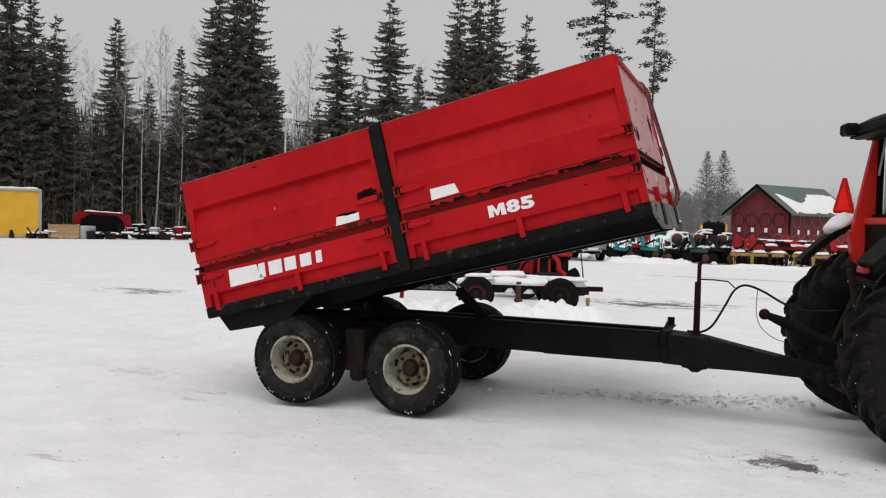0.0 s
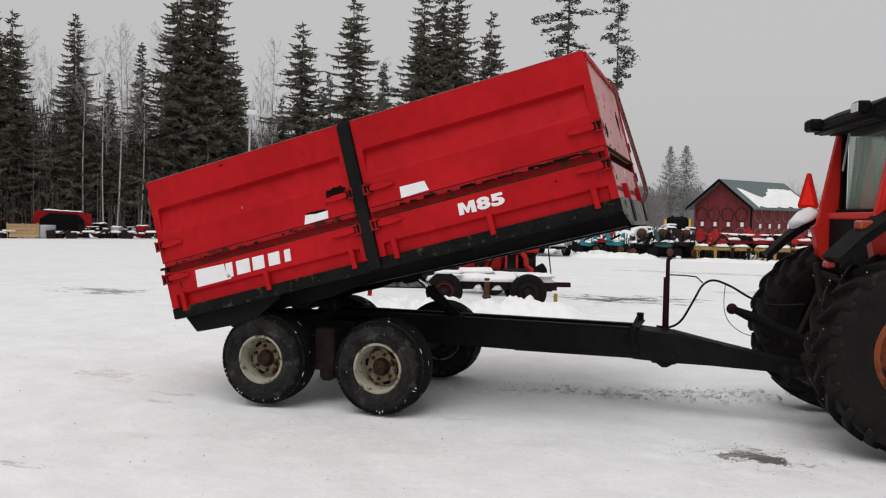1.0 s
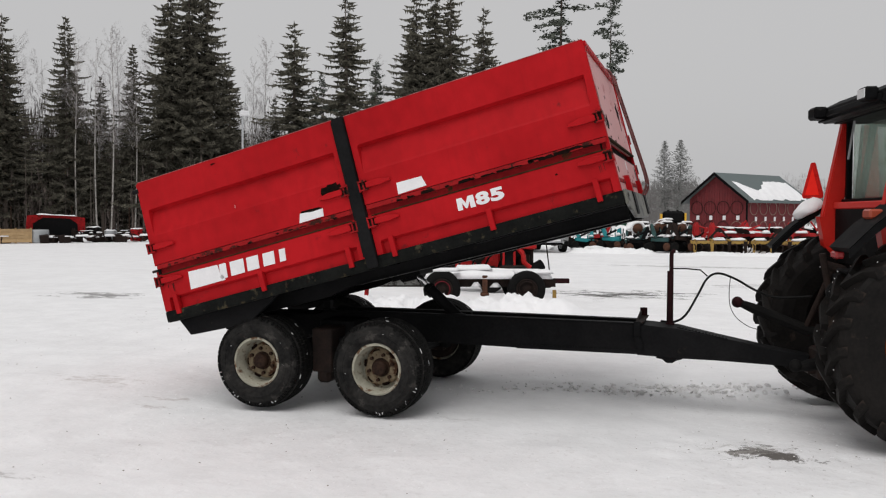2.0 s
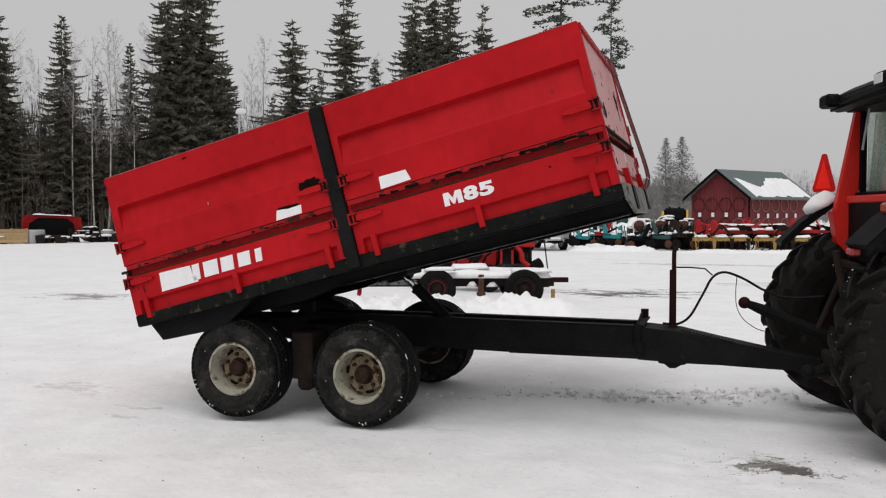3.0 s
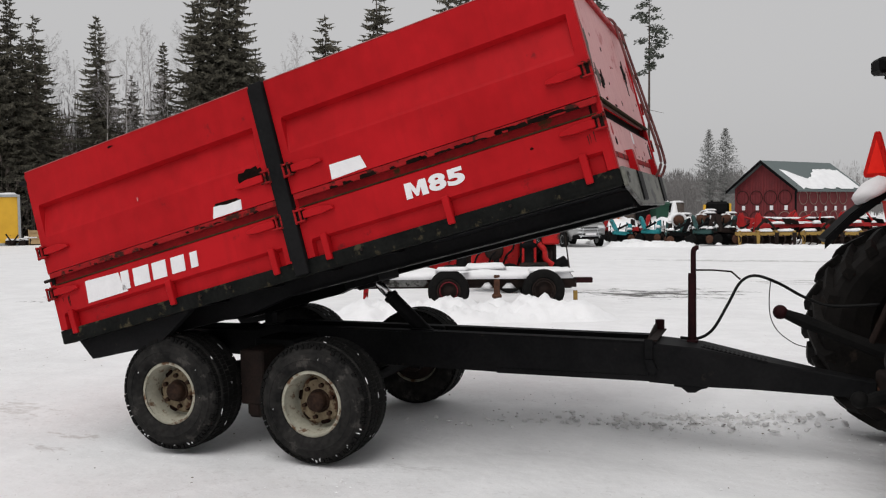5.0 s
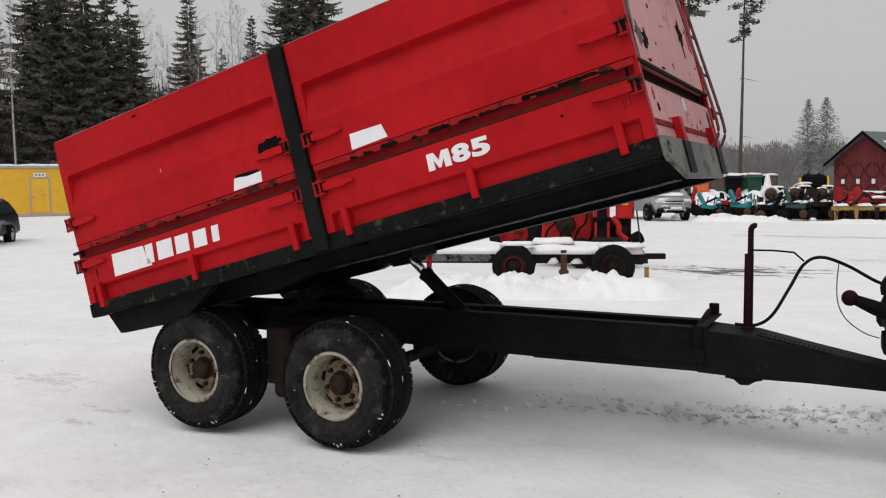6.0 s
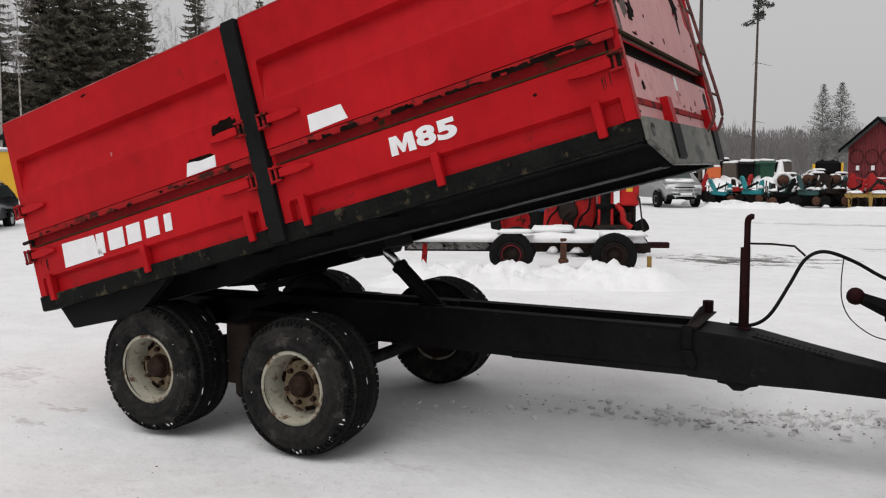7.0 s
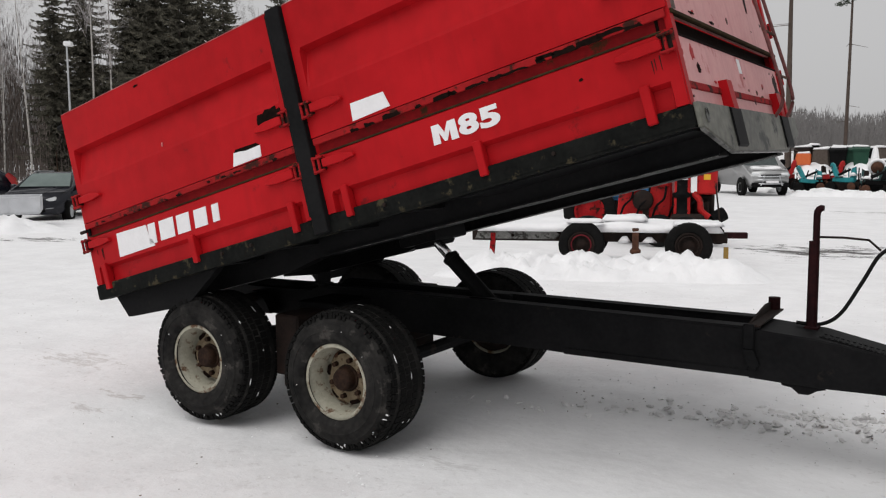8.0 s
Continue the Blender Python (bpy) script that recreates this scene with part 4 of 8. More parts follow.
# torn hole near the post, small nick on the top edge
part("torn_hole", prism(nb(), [(1.785, 0.69), (1.80, 0.658), (1.83, 0.650), (1.85, 0.668), (1.90, 0.662), (1.945, 0.675), (1.985, 0.70), (1.975, 0.733), (1.952, 0.727), (1.945, 0.752), (1.905, 0.745), (1.865, 0.751), (1.845, 0.735), (1.80, 0.737), (1.79, 0.715)], 0.004, -0.004), NEAR_BLACK, near_upper[0], "torn rusty hole")
part("nick", prism(nb(), ragged(0.83, 1.225, 0.03, 0.008, 7, 12), 0.002, -0.004), NEAR_BLACK, near_upper[0])
part("rust_fleck", prism(nb(), ragged(3.782, 0.309, 0.012, 0.009, 41, 9), 0.001, -0.003), NEAR_BLACK, near_lower[1], "small dark chip in the paint")
part("scratch", prism(nb(), [(0.944, 0.790), (0.949, 0.789), (0.952, 0.815), (0.948, 0.816)], 0.012, 0.004), RED_FADED_GLARE, near_upper[0], "short pale scratch")
# pale worn strip along the top edges
for board, ua, ub in ((near_upper[0], U0 + 0.004, STRAP0 - 0.010), (near_upper[1], STRAP1 + 0.010, U1 - 0.004)):
    part("worn_rim", bx(ua, ub, -0.0025, 0.05, 1.2685, 1.2725), RED_RIM, board, "worn pale top edge")
# thin runs of rust under the latches
drips = random.Random(61)
for k in range(14):
    board = near_lower[k % 2]
    u = (0.14, 1.96, 2.30, 4.08)[k % 4] + drips.uniform(-0.05, 0.09)
    v, ln, w_ = drips.uniform(0.285, 0.305), drips.uniform(0.03, 0.09), drips.uniform(0.002, 0.004)
    if (u < STRAP0) == (k % 2 == 0):
        part("rust_run", prism(nb(), [(u - w_, v), (u + w_, v), (u + 0.4 * w_, v - ln), (u - 0.3 * w_, v - ln * 0.9)], 0.001, -0.0018), RUST_DARK, board)
# white markings: reflector plates, model number, maker's mark as plain shapes
part("reflector_sticker", prism(nb(), [(1.524, 0.500), (1.762, 0.502), (1.770, 0.570), (1.735, 0.568), (1.65, 0.566), (1.60, 0.575), (1.549, 0.578)], 0.001, -0.0035), WHITE, near_upper[0], "white rectangular sticker with torn edge")
part("scraped_paint", prism(nb(), [(1.552, 0.578), (1.60, 0.575), (1.65, 0.566), (1.765, 0.571), (1.74, 0.588), (1.66, 0.592), (1.57, 0.594)], 0.0005, -0.003), NEAR_BLACK, near_upper[0], "dark strip above the sticker")
part("reflector_sticker", prism(nb(), [(2.464, 0.504), (2.722, 0.512), (2.697, 0.597), (2.471, 0.601)], 0.001, -0.0035), WHITE, near_upper[1], "white rectangular sticker")
mark = part("maker_mark", prism(nb(), [(0.322, 0.197), (0.690, 0.199), (0.676, 0.247), (0.652, 0.250), (0.648, 0.300), (0.641, 0.347), (0.335, 0.357)], 0.001, -0.0035), WHITE, near_lower[0], "white mark of plain blocks")
for k, (a, b) in enumerate(((0.655, 0.725), (0.765, 0.905), (0.935, 1.055), (1.10, 1.215), (1.265, 1.325))):
    lo_, hi_ = 0.214 + 0.002 * k, 0.345 - 0.004 * k
    part("mark_block", prism(nb(), [(a - 0.008, lo_), (b - 0.008, lo_), (b + 0.004, hi_), (a + 0.004, hi_)], 0.001, -0.0035), WHITE, near_lower[0], "white block of the mark")


def glyph_mesh(char, size, weight):
    """One bold character as a thin solid."""
    cu = bpy.data.curves.new("digit", "FONT")
    cu.body, cu.size, cu.extrude, cu.offset = char, size, 0.0012, weight
    tmp = bpy.data.objects.new("tmp_text", cu)
    scene.collection.objects.link(tmp)
    me = bpy.data.meshes.new_from_object(tmp.evaluated_get(bpy.context.evaluated_depsgraph_get()))
    bpy.data.objects.remove(tmp)
    me.materials.clear()
    return me


heavy_m = [(0.0, 0.0), (0.004, 0.100), (0.050, 0.100), (0.077, 0.050), (0.104, 0.100), (0.150, 0.100), (0.154, 0.0), (0.110, 0.0), (0.110, 0.056), (0.085, 0.006), (0.069, 0.006), (0.044, 0.056), (0.044, 0.0)]
part("letter", prism(nb(), heavy_m, 0.0, 0.003, "z"), WHITE, near_lower[1], "white letter M", pose(2.932, -0.0005, 0.236, 90, 0.4, 0))
for char, u in (("8", 3.096), ("5", 3.220)):
    glyph = glyph_mesh(char, 0.124, 0.0062)
    xs_, ys_ = [v.co.x for v in glyph.vertices], [v.co.y for v in glyph.vertices]
    glyph.transform(Matrix.Diagonal((0.116 / (max(xs_) - min(xs_)), 0.104 / (max(ys_) - min(ys_)), 1, 1)) @ pose(-min(xs_), -min(ys_), 0))
    part("digit", glyph, WHITE, near_lower[1], "white digit " + char, pose(u, -0.003, 0.236, 90, 0.4, 0))

# headboard: faded lower and upper plates, dark channel between, stakes
FX = U1 - 0.01


def face_panel(v0, v1, y0, y1, inset=0.0):
    bm = nb()
    box(bm, FX - 0.03, FX + 0.004 - inset, y0, y1, v0, v1, 0.003)
    return bm


hb_low = bpart("headboard_plate", face_panel(0.064, 0.385, 0.02, W - 0.02), RED_FADED_GLARE, "faded pinkish red lower headboard plate")
part("fold_line", bx(FX, FX + 0.012, 0.03, W - 0.03, 0.135, 0.170, 0.004), RED_WORN, hb_low)
hb_up = bpart("headboard_plate", face_panel(0.480, 1.262, 0.02, W - 0.02), RED_FADED_GLARE, "faded scraped upper headboard plate with holes")
# shadow under the upper plate is put into the channel's near-black colour
bpart("headboard_channel", box(bx(FX - 0.06, FX - 0.046, 0.02, W - 0.02, 0.375, 0.490), FX - 0.02, FX + 0.010, 0.03, W - 0.03, 0.378, 0.390, 0.004), NEAR_BLACK, "dark channel across the headboard, shadow in its colour")
part("top_fold", bx(FX, FX + 0.03, 0.03, W - 0.03, 1.22, 1.264, 0.005), RED, hb_up)
part("moss_ledge", bx(FX, FX + 0.024, 0.03, W - 0.03, 0.468, 0.488, 0.003), GRIME, hb_up)
for y in (0.62, 1.80):
    bm = prism(nb(), [(FX + 0.004, 0.045), (FX + 0.052, 0.045), (FX + 0.046, 0.20), (FX + 0.004, 0.205)], y, y + 0.095)
    part("stake", bm, RED, hb_low, "red stake")
def star(cy, cv, r, seed):
    g = random.Random(seed)
    return [(cy + r * math.cos(0.45 * k) * (0.85 if k % 3 == 0 else 0.5) * g.uniform(0.75, 1.2), cv + r * math.sin(0.45 * k) * (0.7 if k % 3 == 0 else 0.42) * g.uniform(0.75, 1.2)) for k in range(14)]


for y, v, r, s in ((0.44, 0.655, 0.085, 3), (0.40, 0.62, 0.06, 4), (1.72, 0.885, 0.13, 6)):
    part("torn_hole", prism(nb(), star(y, v, r, s), FX + 0.003, FX + 0.009, "x"), NEAR_BLACK, hb_up, "torn star shaped hole")
part("rust_patch", prism(nb(), ragged(1.73, 0.80, 0.04, 0.09, 16), FX + 0.001, FX + 0.0065, "x"), RUST_DARK, hb_up, "dark rust below the hole")
part("peeled_patch", prism(nb(), ragged(0.13, 0.80, 0.10, 0.27, 17), FX + 0.0005, FX + 0.0055, "x"), PEELED, hb_up, "peeled grey brown steel")
part("peeled_patch", prism(nb(), ragged(0.30, 0.66, 0.10, 0.07, 18), FX + 0.0005, FX + 0.0052, "x"), PEELED, hb_up, "peeled grey brown steel")
part("peeled_patch", prism(nb(), ragged(2.08, 0.18, 0.10, 0.10, 19), FX + 0.0005, FX + 0.0056, "x"), PEELED, hb_low, "peeled grey brown steel")
flecks = random.Random(23)
for k in range(26):
    y, low = flecks.uniform(0.06, 2.1), k % 2
    v = flecks.uniform(0.075, 0.36) if low else flecks.uniform(0.50, 0.95)
    part("rust_fleck", prism(nb(), ragged(y, v, flecks.uniform(0.008, 0.03), flecks.uniform(0.006, 0.022), 100 + k, 9), FX + 0.001, FX + 0.0058, "x"), (RUST_DARK, RUST, RED)[k % 3], hb_low if low else hb_up)
for y, v, ry, rv, s in ((0.32, 0.245, 0.03, 0.025, 8), (0.42, 0.525, 0.05, 0.007, 9), (0.78, 0.52, 0.05, 0.008, 10)):
    part("torn_hole", prism(nb(), ragged(y, v, ry, rv, s), FX + 0.002, FX + 0.008, "x"), NEAR_BLACK, hb_up, "torn rusty hole")
part("rust_patch", prism(nb(), ragged(0.11, 0.70, 0.06, 0.12, 12), FX + 0.001, FX + 0.007, "x"), RUST_DARK, hb_up, "dark rust where paint has peeled")
part("rust_patch", prism(nb(), ragged(2.06, 0.27, 0.07, 0.08, 14), FX + 0.001, FX + 0.006, "x"), RUST_DARK, hb_low, "dark rust where paint has peeled")
part("red_strip", prism(nb(), [(2.0, 0.80), (2.10, 0.77), (2.12, 0.93), (1.98, 0.98)], FX + 0.001, FX + 0.0062, "x"), RED, hb_up, "strip of red paint that has kept its colour")
part("red_fleck", prism(nb(), ragged(0.27, 0.315, 0.034, 0.04, 31, 11), FX + 0.001, FX + 0.0066, "x"), RED, hb_low)
part("paper_label", prism(nb(), [(1.14, 0.285), (1.20, 0.285), (1.19, 0.365), (1.13, 0.365)], FX + 0.004, FX + 0.007, "x"), WHITE, hb_low, "small pale label")
# ladder of bent tube on the far half of the headboard
rails = []
for y in (1.62, 1.92):
    rails.append(bpart("ladder_rail", tube(nb(), curve_points([(FX + 0.02, y, 0.03), (FX + 0.09, y, 0.10), (FX + 0.115, y, 0.22), (FX + 0.09, y, 0.65), (FX + 0.06, y, 1.1), (FX + 0.05, y, 1.25), (FX + 0.0, y, 1.30), (FX - 0.02, y, 1.24)], 5), 0.0105, 8), LADDER_RED, "dull rusty red tube of the ladder", smooth=True))
for v in (0.28, 0.56, 0.84, 1.12):
    bpart("ladder_rung", rod(nb(), (FX + 0.125 - 0.058 * v, 1.61, v), (FX + 0.125 - 0.058 * v, 1.93, v), 0.008, seg=8), RUST, "")
# tailgate
bpart("tailgate", box(bx(U0 - 0.03, U0 + 0.01, 0.02, W - 0.02, 0.06, 0.45, 0.004), U0 - 0.03, U0 + 0.01, 0.02, W - 0.02, 0.49, 1.262, 0.004), RED, "red tailgate boards")
for v in (0.44, 0.66):
    bpart("tailgate_pin", rod(nb(), (U0 - 0.042, -0.008, v), (U0 + 0.02, -0.008, v), 0.012, seg=8), RUST_DARK)
bpart("tail_hook", rod(nb(), (U0 - 0.07, 0.02, 1.20), (U0, 0.02, 1.20), 0.02, seg=8), BLACK)

# ---- tractor, seen from behind ----
TR = pose(4.12, 1.12, 0, 0, 0, 12.5)
tractor = root("tractor", "red farm tractor with black fenders and muddy rear tyres", "tractor", TR)


def tractor_tyre():
    bm = lathe(nb(), [(0.385, -0.17), (0.41, -0.20), (0.54, -0.235), (0.64, -0.238), (0.705, -0.225), (0.735, -0.20), (0.745, -0.1), (0.748, 0.0), (0.745, 0.1), (0.735, 0.20), (0.705, 0.225), (0.64, 0.238), (0.54, 0.235), (0.41, 0.20), (0.385, 0.17)], 56, True)
    return finish(bm, "tyre")


def lug_mesh(sgn):
    """One slanting tread bar of a driven tyre."""
    bm, prev = nb(), None
    for s in range(5):
        t = s / 4
        y, ang = sgn * (0.01 + 0.235 * t), -0.26 * t
        top, low, half = 0.798 - 0.012 * t - (0.03 if s == 4 else 0), 0.735 - 0.05 * t * t, 0.020 + 0.006 * t
        ring = []
        for r_, h_ in ((low, -half * 1.4), (top, -half), (top, half), (low, half * 1.4)):
            ring.append(bm.verts.new((r_ * math.cos(ang + h_ / r_), y, r_ * math.sin(ang + h_ / r_))))
        if prev:
            for q in range(3):
                bm.faces.new((prev[q], prev[q + 1], ring[q + 1], ring[q]))
        else:
            bm.faces.new(ring)
        prev = ring
    bm.faces.new(prev[::-1])
    me = finish(bm, "lug")
    me.materials.append(RUBBER_BROWN)
    return me


LUGS = {s: lug_mesh(s) for s in (-1, 1)}
tt = tractor_tyre()
tt.materials.append(RUBBER_BROWN)
bm = lathe(nb(), [(0.40, -0.19), (0.452, -0.20), (0.46, -0.18), (0.44, -0.165), (0.42, -0.06), (0.36, -0.02), (0.2, -0.03), (0.14, -0.06), (0.0, -0.06), (0.0, 0.0), (0.3, 0.02), (0.42, 0.1), (0.45, 0.18)], 48)
for v in bm.verts:
    v.co.x *= 0.88
    v.co.z *= 0.88
trim = finish(bm, "rim")
trim.materials.append(RIM_ORANGE)
trim_dark = trim.copy()
trim_dark.materials.clear()
trim_dark.materials.append(RUST_DARK)
for y, rz in ((-0.88, 0), (0.88, 180)):
    w = part("rear_wheel", trim if y < 0 else trim_dark, RIM_ORANGE, tractor, "orange steel wheel rim with muddy lugged tyre", pose(0, y, 0.785, 0, 0, rz), True)
    part("tyre", tt, RUBBER_BROWN, w, "large muddy lugged tractor tyre")
    for k in range(42):
        part("lug", LUGS[-1 if k % 2 else 1], RUBBER_BROWN, w, "", pose(0, 0, 0, 0, -360 * k / 42, 0))
    part("axle_hub", rod(nb(), (0, -0.14, 0), (0, -0.02, 0), 0.10, seg=16), RUST_DARK, w)
part("rear_axle", rod(nb(), (0, -0.66, 0.785), (0, 0.66, 0.785), 0.12, seg=14), RUST_DARK, tractor)
part("transmission", box(bx(-0.30, 1.3, -0.26, 0.26, 0.52, 1.12, 0.04), -0.42, -0.28, -0.18, 0.18, 0.58, 1.0, 0.03), RUST_DARK, tractor, "dark oily transmission housing")
part("pickup_hitch", box(bx(-0.62, 0.1, -0.07, 0.07, 0.40, 0.47, 0.01), -0.56, -0.38, -0.14, 0.14, 0.36, 0.62, 0.02), RUST_DARK, tractor)
for y in (-0.42, 0.42):
    tip = (-1.03, 0.56, 0.935) if y > 0 else (-0.80, y, 0.52)
    bm = tube(nb(), [(0.0, y * 0.8, 0.62), (-0.45, y, 0.70 if y > 0 else 0.60), tuple(0.2 * p + 0.8 * q for p, q in zip((-0.45, y, 0.70 if y > 0 else 0.60), tip)), tip], [0.05, 0.05, 0.048, 0.034], 10)
    arm = part("lower_link", bm, TREAD, tractor, "black lower lift link")
    bm = nb()
    bmesh.ops.create_uvsphere(bm, u_segments=12, v_segments=8, radius=0.052, matrix=pose(tip[0] - 0.03, tip[1], tip[2] + 0.01))
    part("link_ball", bm, MAROON if y > 0 else TREAD, arm, smooth=True)
    part("lift_rod", rod(nb(), (-0.5, y, 0.72), (-0.28, y * 0.9, 1.28), 0.025), RUST_DARK, tractor)
    part("lift_arm", rod(nb(), (-0.05, y * 0.8, 1.22), (-0.36, y * 0.95, 1.30), 0.045), RUST_DARK, tractor)
part("top_link", rod(nb(), (-0.42, 0, 1.0), (-0.50, 0, 1.42), 0.03), RUST_DARK, tractor)
part("valve_block", box(bx(-0.40, -0.26, -0.30, -0.02, 1.12, 1.30, 0.015), -0.44, -0.38, -0.27, -0.06, 1.15, 1.26, 0.01), PLASTIC, tractor)
for k in range(4):
    part("hydraulic_pipe", tube(nb(), curve_points([(-0.40, -0.24 + 0.06 * k, 1.2), (-0.5, -0.3 + 0.06 * k, 1.1), (-0.42, -0.45 + 0.1 * k, 0.92), (-0.2, -0.5 + 0.12 * k, 0.9)], 5), 0.012, 6), HOSE, tractor)
# fenders: bent black plates over both wheels
for y0, y1, inner in ((-1.02, -0.60, -0.60), (0.78, 0.97, 0.62)):
    dz, dx = (0.20, 0.09) if y0 < 0 else (0.16, 0.04)
    outline = [(px + dx, pz + dz) for px, pz in ((-0.74, 1.30), (-0.56, 1.48), (-0.30, 1.68), (0.10, 1.76), (0.55, 1.75), (0.55, 1.71), (0.10, 1.715), (-0.28, 1.635), (-0.53, 1.435), (-0.70, 1.265))]
    fen = part("fender", prism(nb(), outline, y0, y1), PLASTIC, tractor, "black plastic rear fender")
    part("fender_side", prism(nb(), [(-0.06, 1.74), (0.06, 1.86), (0.16, 1.885), (0.60, 1.875), (0.60, 1.45), (0.05, 1.45)], inner - 0.02, inner + 0.02), TRACTOR_RED, fen, "red inner fender plate")
    part("fender_lip", prism(nb(), [(px, pz - 0.012) for px, pz in outline[:3]] + [(px, pz - 0.075) for px, pz in outline[2::-1]], y0 - 0.012 if y0 < 0 else y0 - 0.012, y0 - 0.001), PLASTIC, fen, "black folded edge")
    if y0 < 0:
        part("tail_lamp", box(nb(), -0.645, -0.58, -0.74, -0.61, 1.41, 1.465, 0.012), TAIL_RED, fen, "red tail lamp under the fender")
        part("indicator", box(nb(), -0.44, -0.34, -0.84, -0.68, 1.715, 1.79, 0.015), ORANGE_LENS, fen, "orange lamp on the fender")
bm = nb()
bmesh.ops.create_icosphere(bm, subdivisions=3, radius=1.0)
for v in bm.verts:
    k = 1 + 0.16 * noise.noise(v.co * 1.7)
    v.co = Vector((v.co.x * 0.15 * k, v.co.y * 0.11 * k, max(v.co.z, -0.45) * 0.085 * k))
part("lying_snow", bm, SNOW, tractor, "rounded heap of snow on the fender", pose(-0.35, 0.84, 1.805, 0, -30, 0), smooth=True)
part("lying_snow", snow_cap(nb(), -0.20, 0.3, -0.98, -0.70, 1.955, 0.02, 6, 0.04), SNOW, tractor, "", smooth=True)
# crumbs of snow and mud thrown over the back of the tractor, uncountable
crumb = random.Random(33)
bm = nb()
for k in range(34):
    t, yy = crumb.uniform(2.2, 3.9), crumb.uniform(-1.10, -0.70)
    rr = crumb.uniform(0.745, 0.79)
    s = crumb.uniform(0.0015, 0.005)
    bmesh.ops.create_icosphere(bm, subdivisions=1, radius=1, matrix=Matrix.LocRotScale((rr * math.cos(t), yy, 0.785 + rr * math.sin(t)), Euler((t, k, 0)), (s, s * 1.6, s * crumb.uniform(0.6, 1.5))))
for k in range(34):
    s = crumb.uniform(0.002, 0.007)
    bmesh.ops.create_icosphere(bm, subdivisions=1, radius=1, matrix=Matrix.LocRotScale((crumb.uniform(-0.46, -0.40), crumb.uniform(-0.25, 0.25), crumb.uniform(0.6, 1.3)), None, (s, s, s)))
tagged(part("snow_crumbs", bm, SNOW, tractor, "crumbs of snow stuck on the tyre and housing"), kind="stuff")
# cab
part("cab_base", box(bx(-0.18, 1.35, -0.62, 0.62, 1.12, 1.72, 0.03), -0.20, -0.12, -0.56, 0.60, 1.30, 1.86, 0.02), PLASTIC, tractor, "dark lower cab body")
for y in (-0.66, 0.66):
    s = 1 if y > 0 else -1
    bm = nb()
    prism(bm, [(-0.30, 1.72), (-0.12, 1.72), (-0.04, 2.60), (-0.13, 2.60)], y - 0.045, y + 0.045)
    bmesh.ops.bevel(bm, geom=list(bm.edges), offset=0.012, segments=2, affect="EDGES")
    part("rear_pillar", bm, TRACTOR_RED, tractor, "red cab pillar")
    part("front_pillar", box(nb(), 1.22, 1.30, y - 0.03, y + 0.03, 1.70, 2.60, 0.01), TRACTOR_RED, tractor)
    part("side_window", bx(-0.02, 1.22, y - 0.004, y + 0.004, 1.74, 2.58), GLASS, tractor, "tinted cab glass")
    part("pillar_foot", prism(nb(), [(-0.33, 1.73), (-0.12, 1.73), (-0.06, 1.40), (-0.16, 1.34), (-0.28, 1.46)], y - 0.055, y + 0.055), TRACTOR_RED, tractor)
part("rear_window", box(nb(), -0.012, 0.0, -0.60, 0.60, 1.88, 2.56, 0.0, pose(-0.15, 0, 0, 0, 4, 0) @ pose(0, 0, -0.0)), GLASS, tractor, "tinted rear cab window")
part("window_frame", box(box(bx(-0.11, -0.06, -0.61, -0.565, 1.86, 2.58, 0.006), -0.11, -0.06, 0.565, 0.61, 1.86, 2.58, 0.006), -0.14, -0.06, -0.61, 0.61, 1.84, 1.89, 0.006), PLASTIC, tractor)
part("front_window", bx(1.25, 1.26, -0.62, 0.62, 1.74, 2.58), GLASS, tractor)
part("wiper", rod(nb(), (-0.125, 0.36, 2.60), (-0.155, 0.42, 2.24), 0.010, seg=6), GREY_TRIM, tractor)
part("driver_seat", box(bx(0.25, 0.75, -0.26, 0.26, 1.62, 1.74, 0.04), 0.2, 0.32, -0.25, 0.25, 1.70, 2.25, 0.04), PLASTIC, tractor, "black seat in the cab")
bm = prism(nb(), [(-0.36, 2.60), (-0.34, 2.69), (-0.12, 2.80), (0.3, 2.87), (1.2, 2.85), (1.42, 2.74), (1.42, 2.60), (-0.05, 2.60), (-0.30, 2.575)], -0.74, 0.70)
bmesh.ops.bevel(bm, geom=list(bm.edges), offset=0.025, segments=2, affect="EDGES")
roof = part("cab_roof", bm, PLASTIC, tractor, "black cab roof with overhanging rim")
part("roof_lining", bx(-0.2, 1.3, -0.66, 0.66, 2.575, 2.61), PLASTIC, tractor)
part("cab_sill", box(nb(), -0.215, -0.145, -0.60, 0.60, 1.80, 1.862, 0.01), TRACTOR_RED, tractor, "red strip under the rear window")
part("work_lamp", box(nb(), -0.45, -0.33, 0.42, 0.62, 2.60, 2.71, 0.02), PLASTIC, roof, "black rear work lamp")
lamp = part("work_lamp", box(nb(), -0.43, -0.33, -0.68, -0.51, 2.63, 2.73, 0.015), PLASTIC, roof, "rear work lamp")
part("lens", bx(-0.436, -0.428, -0.665, -0.525, 2.645, 2.715), LENS, lamp, "clear lens")
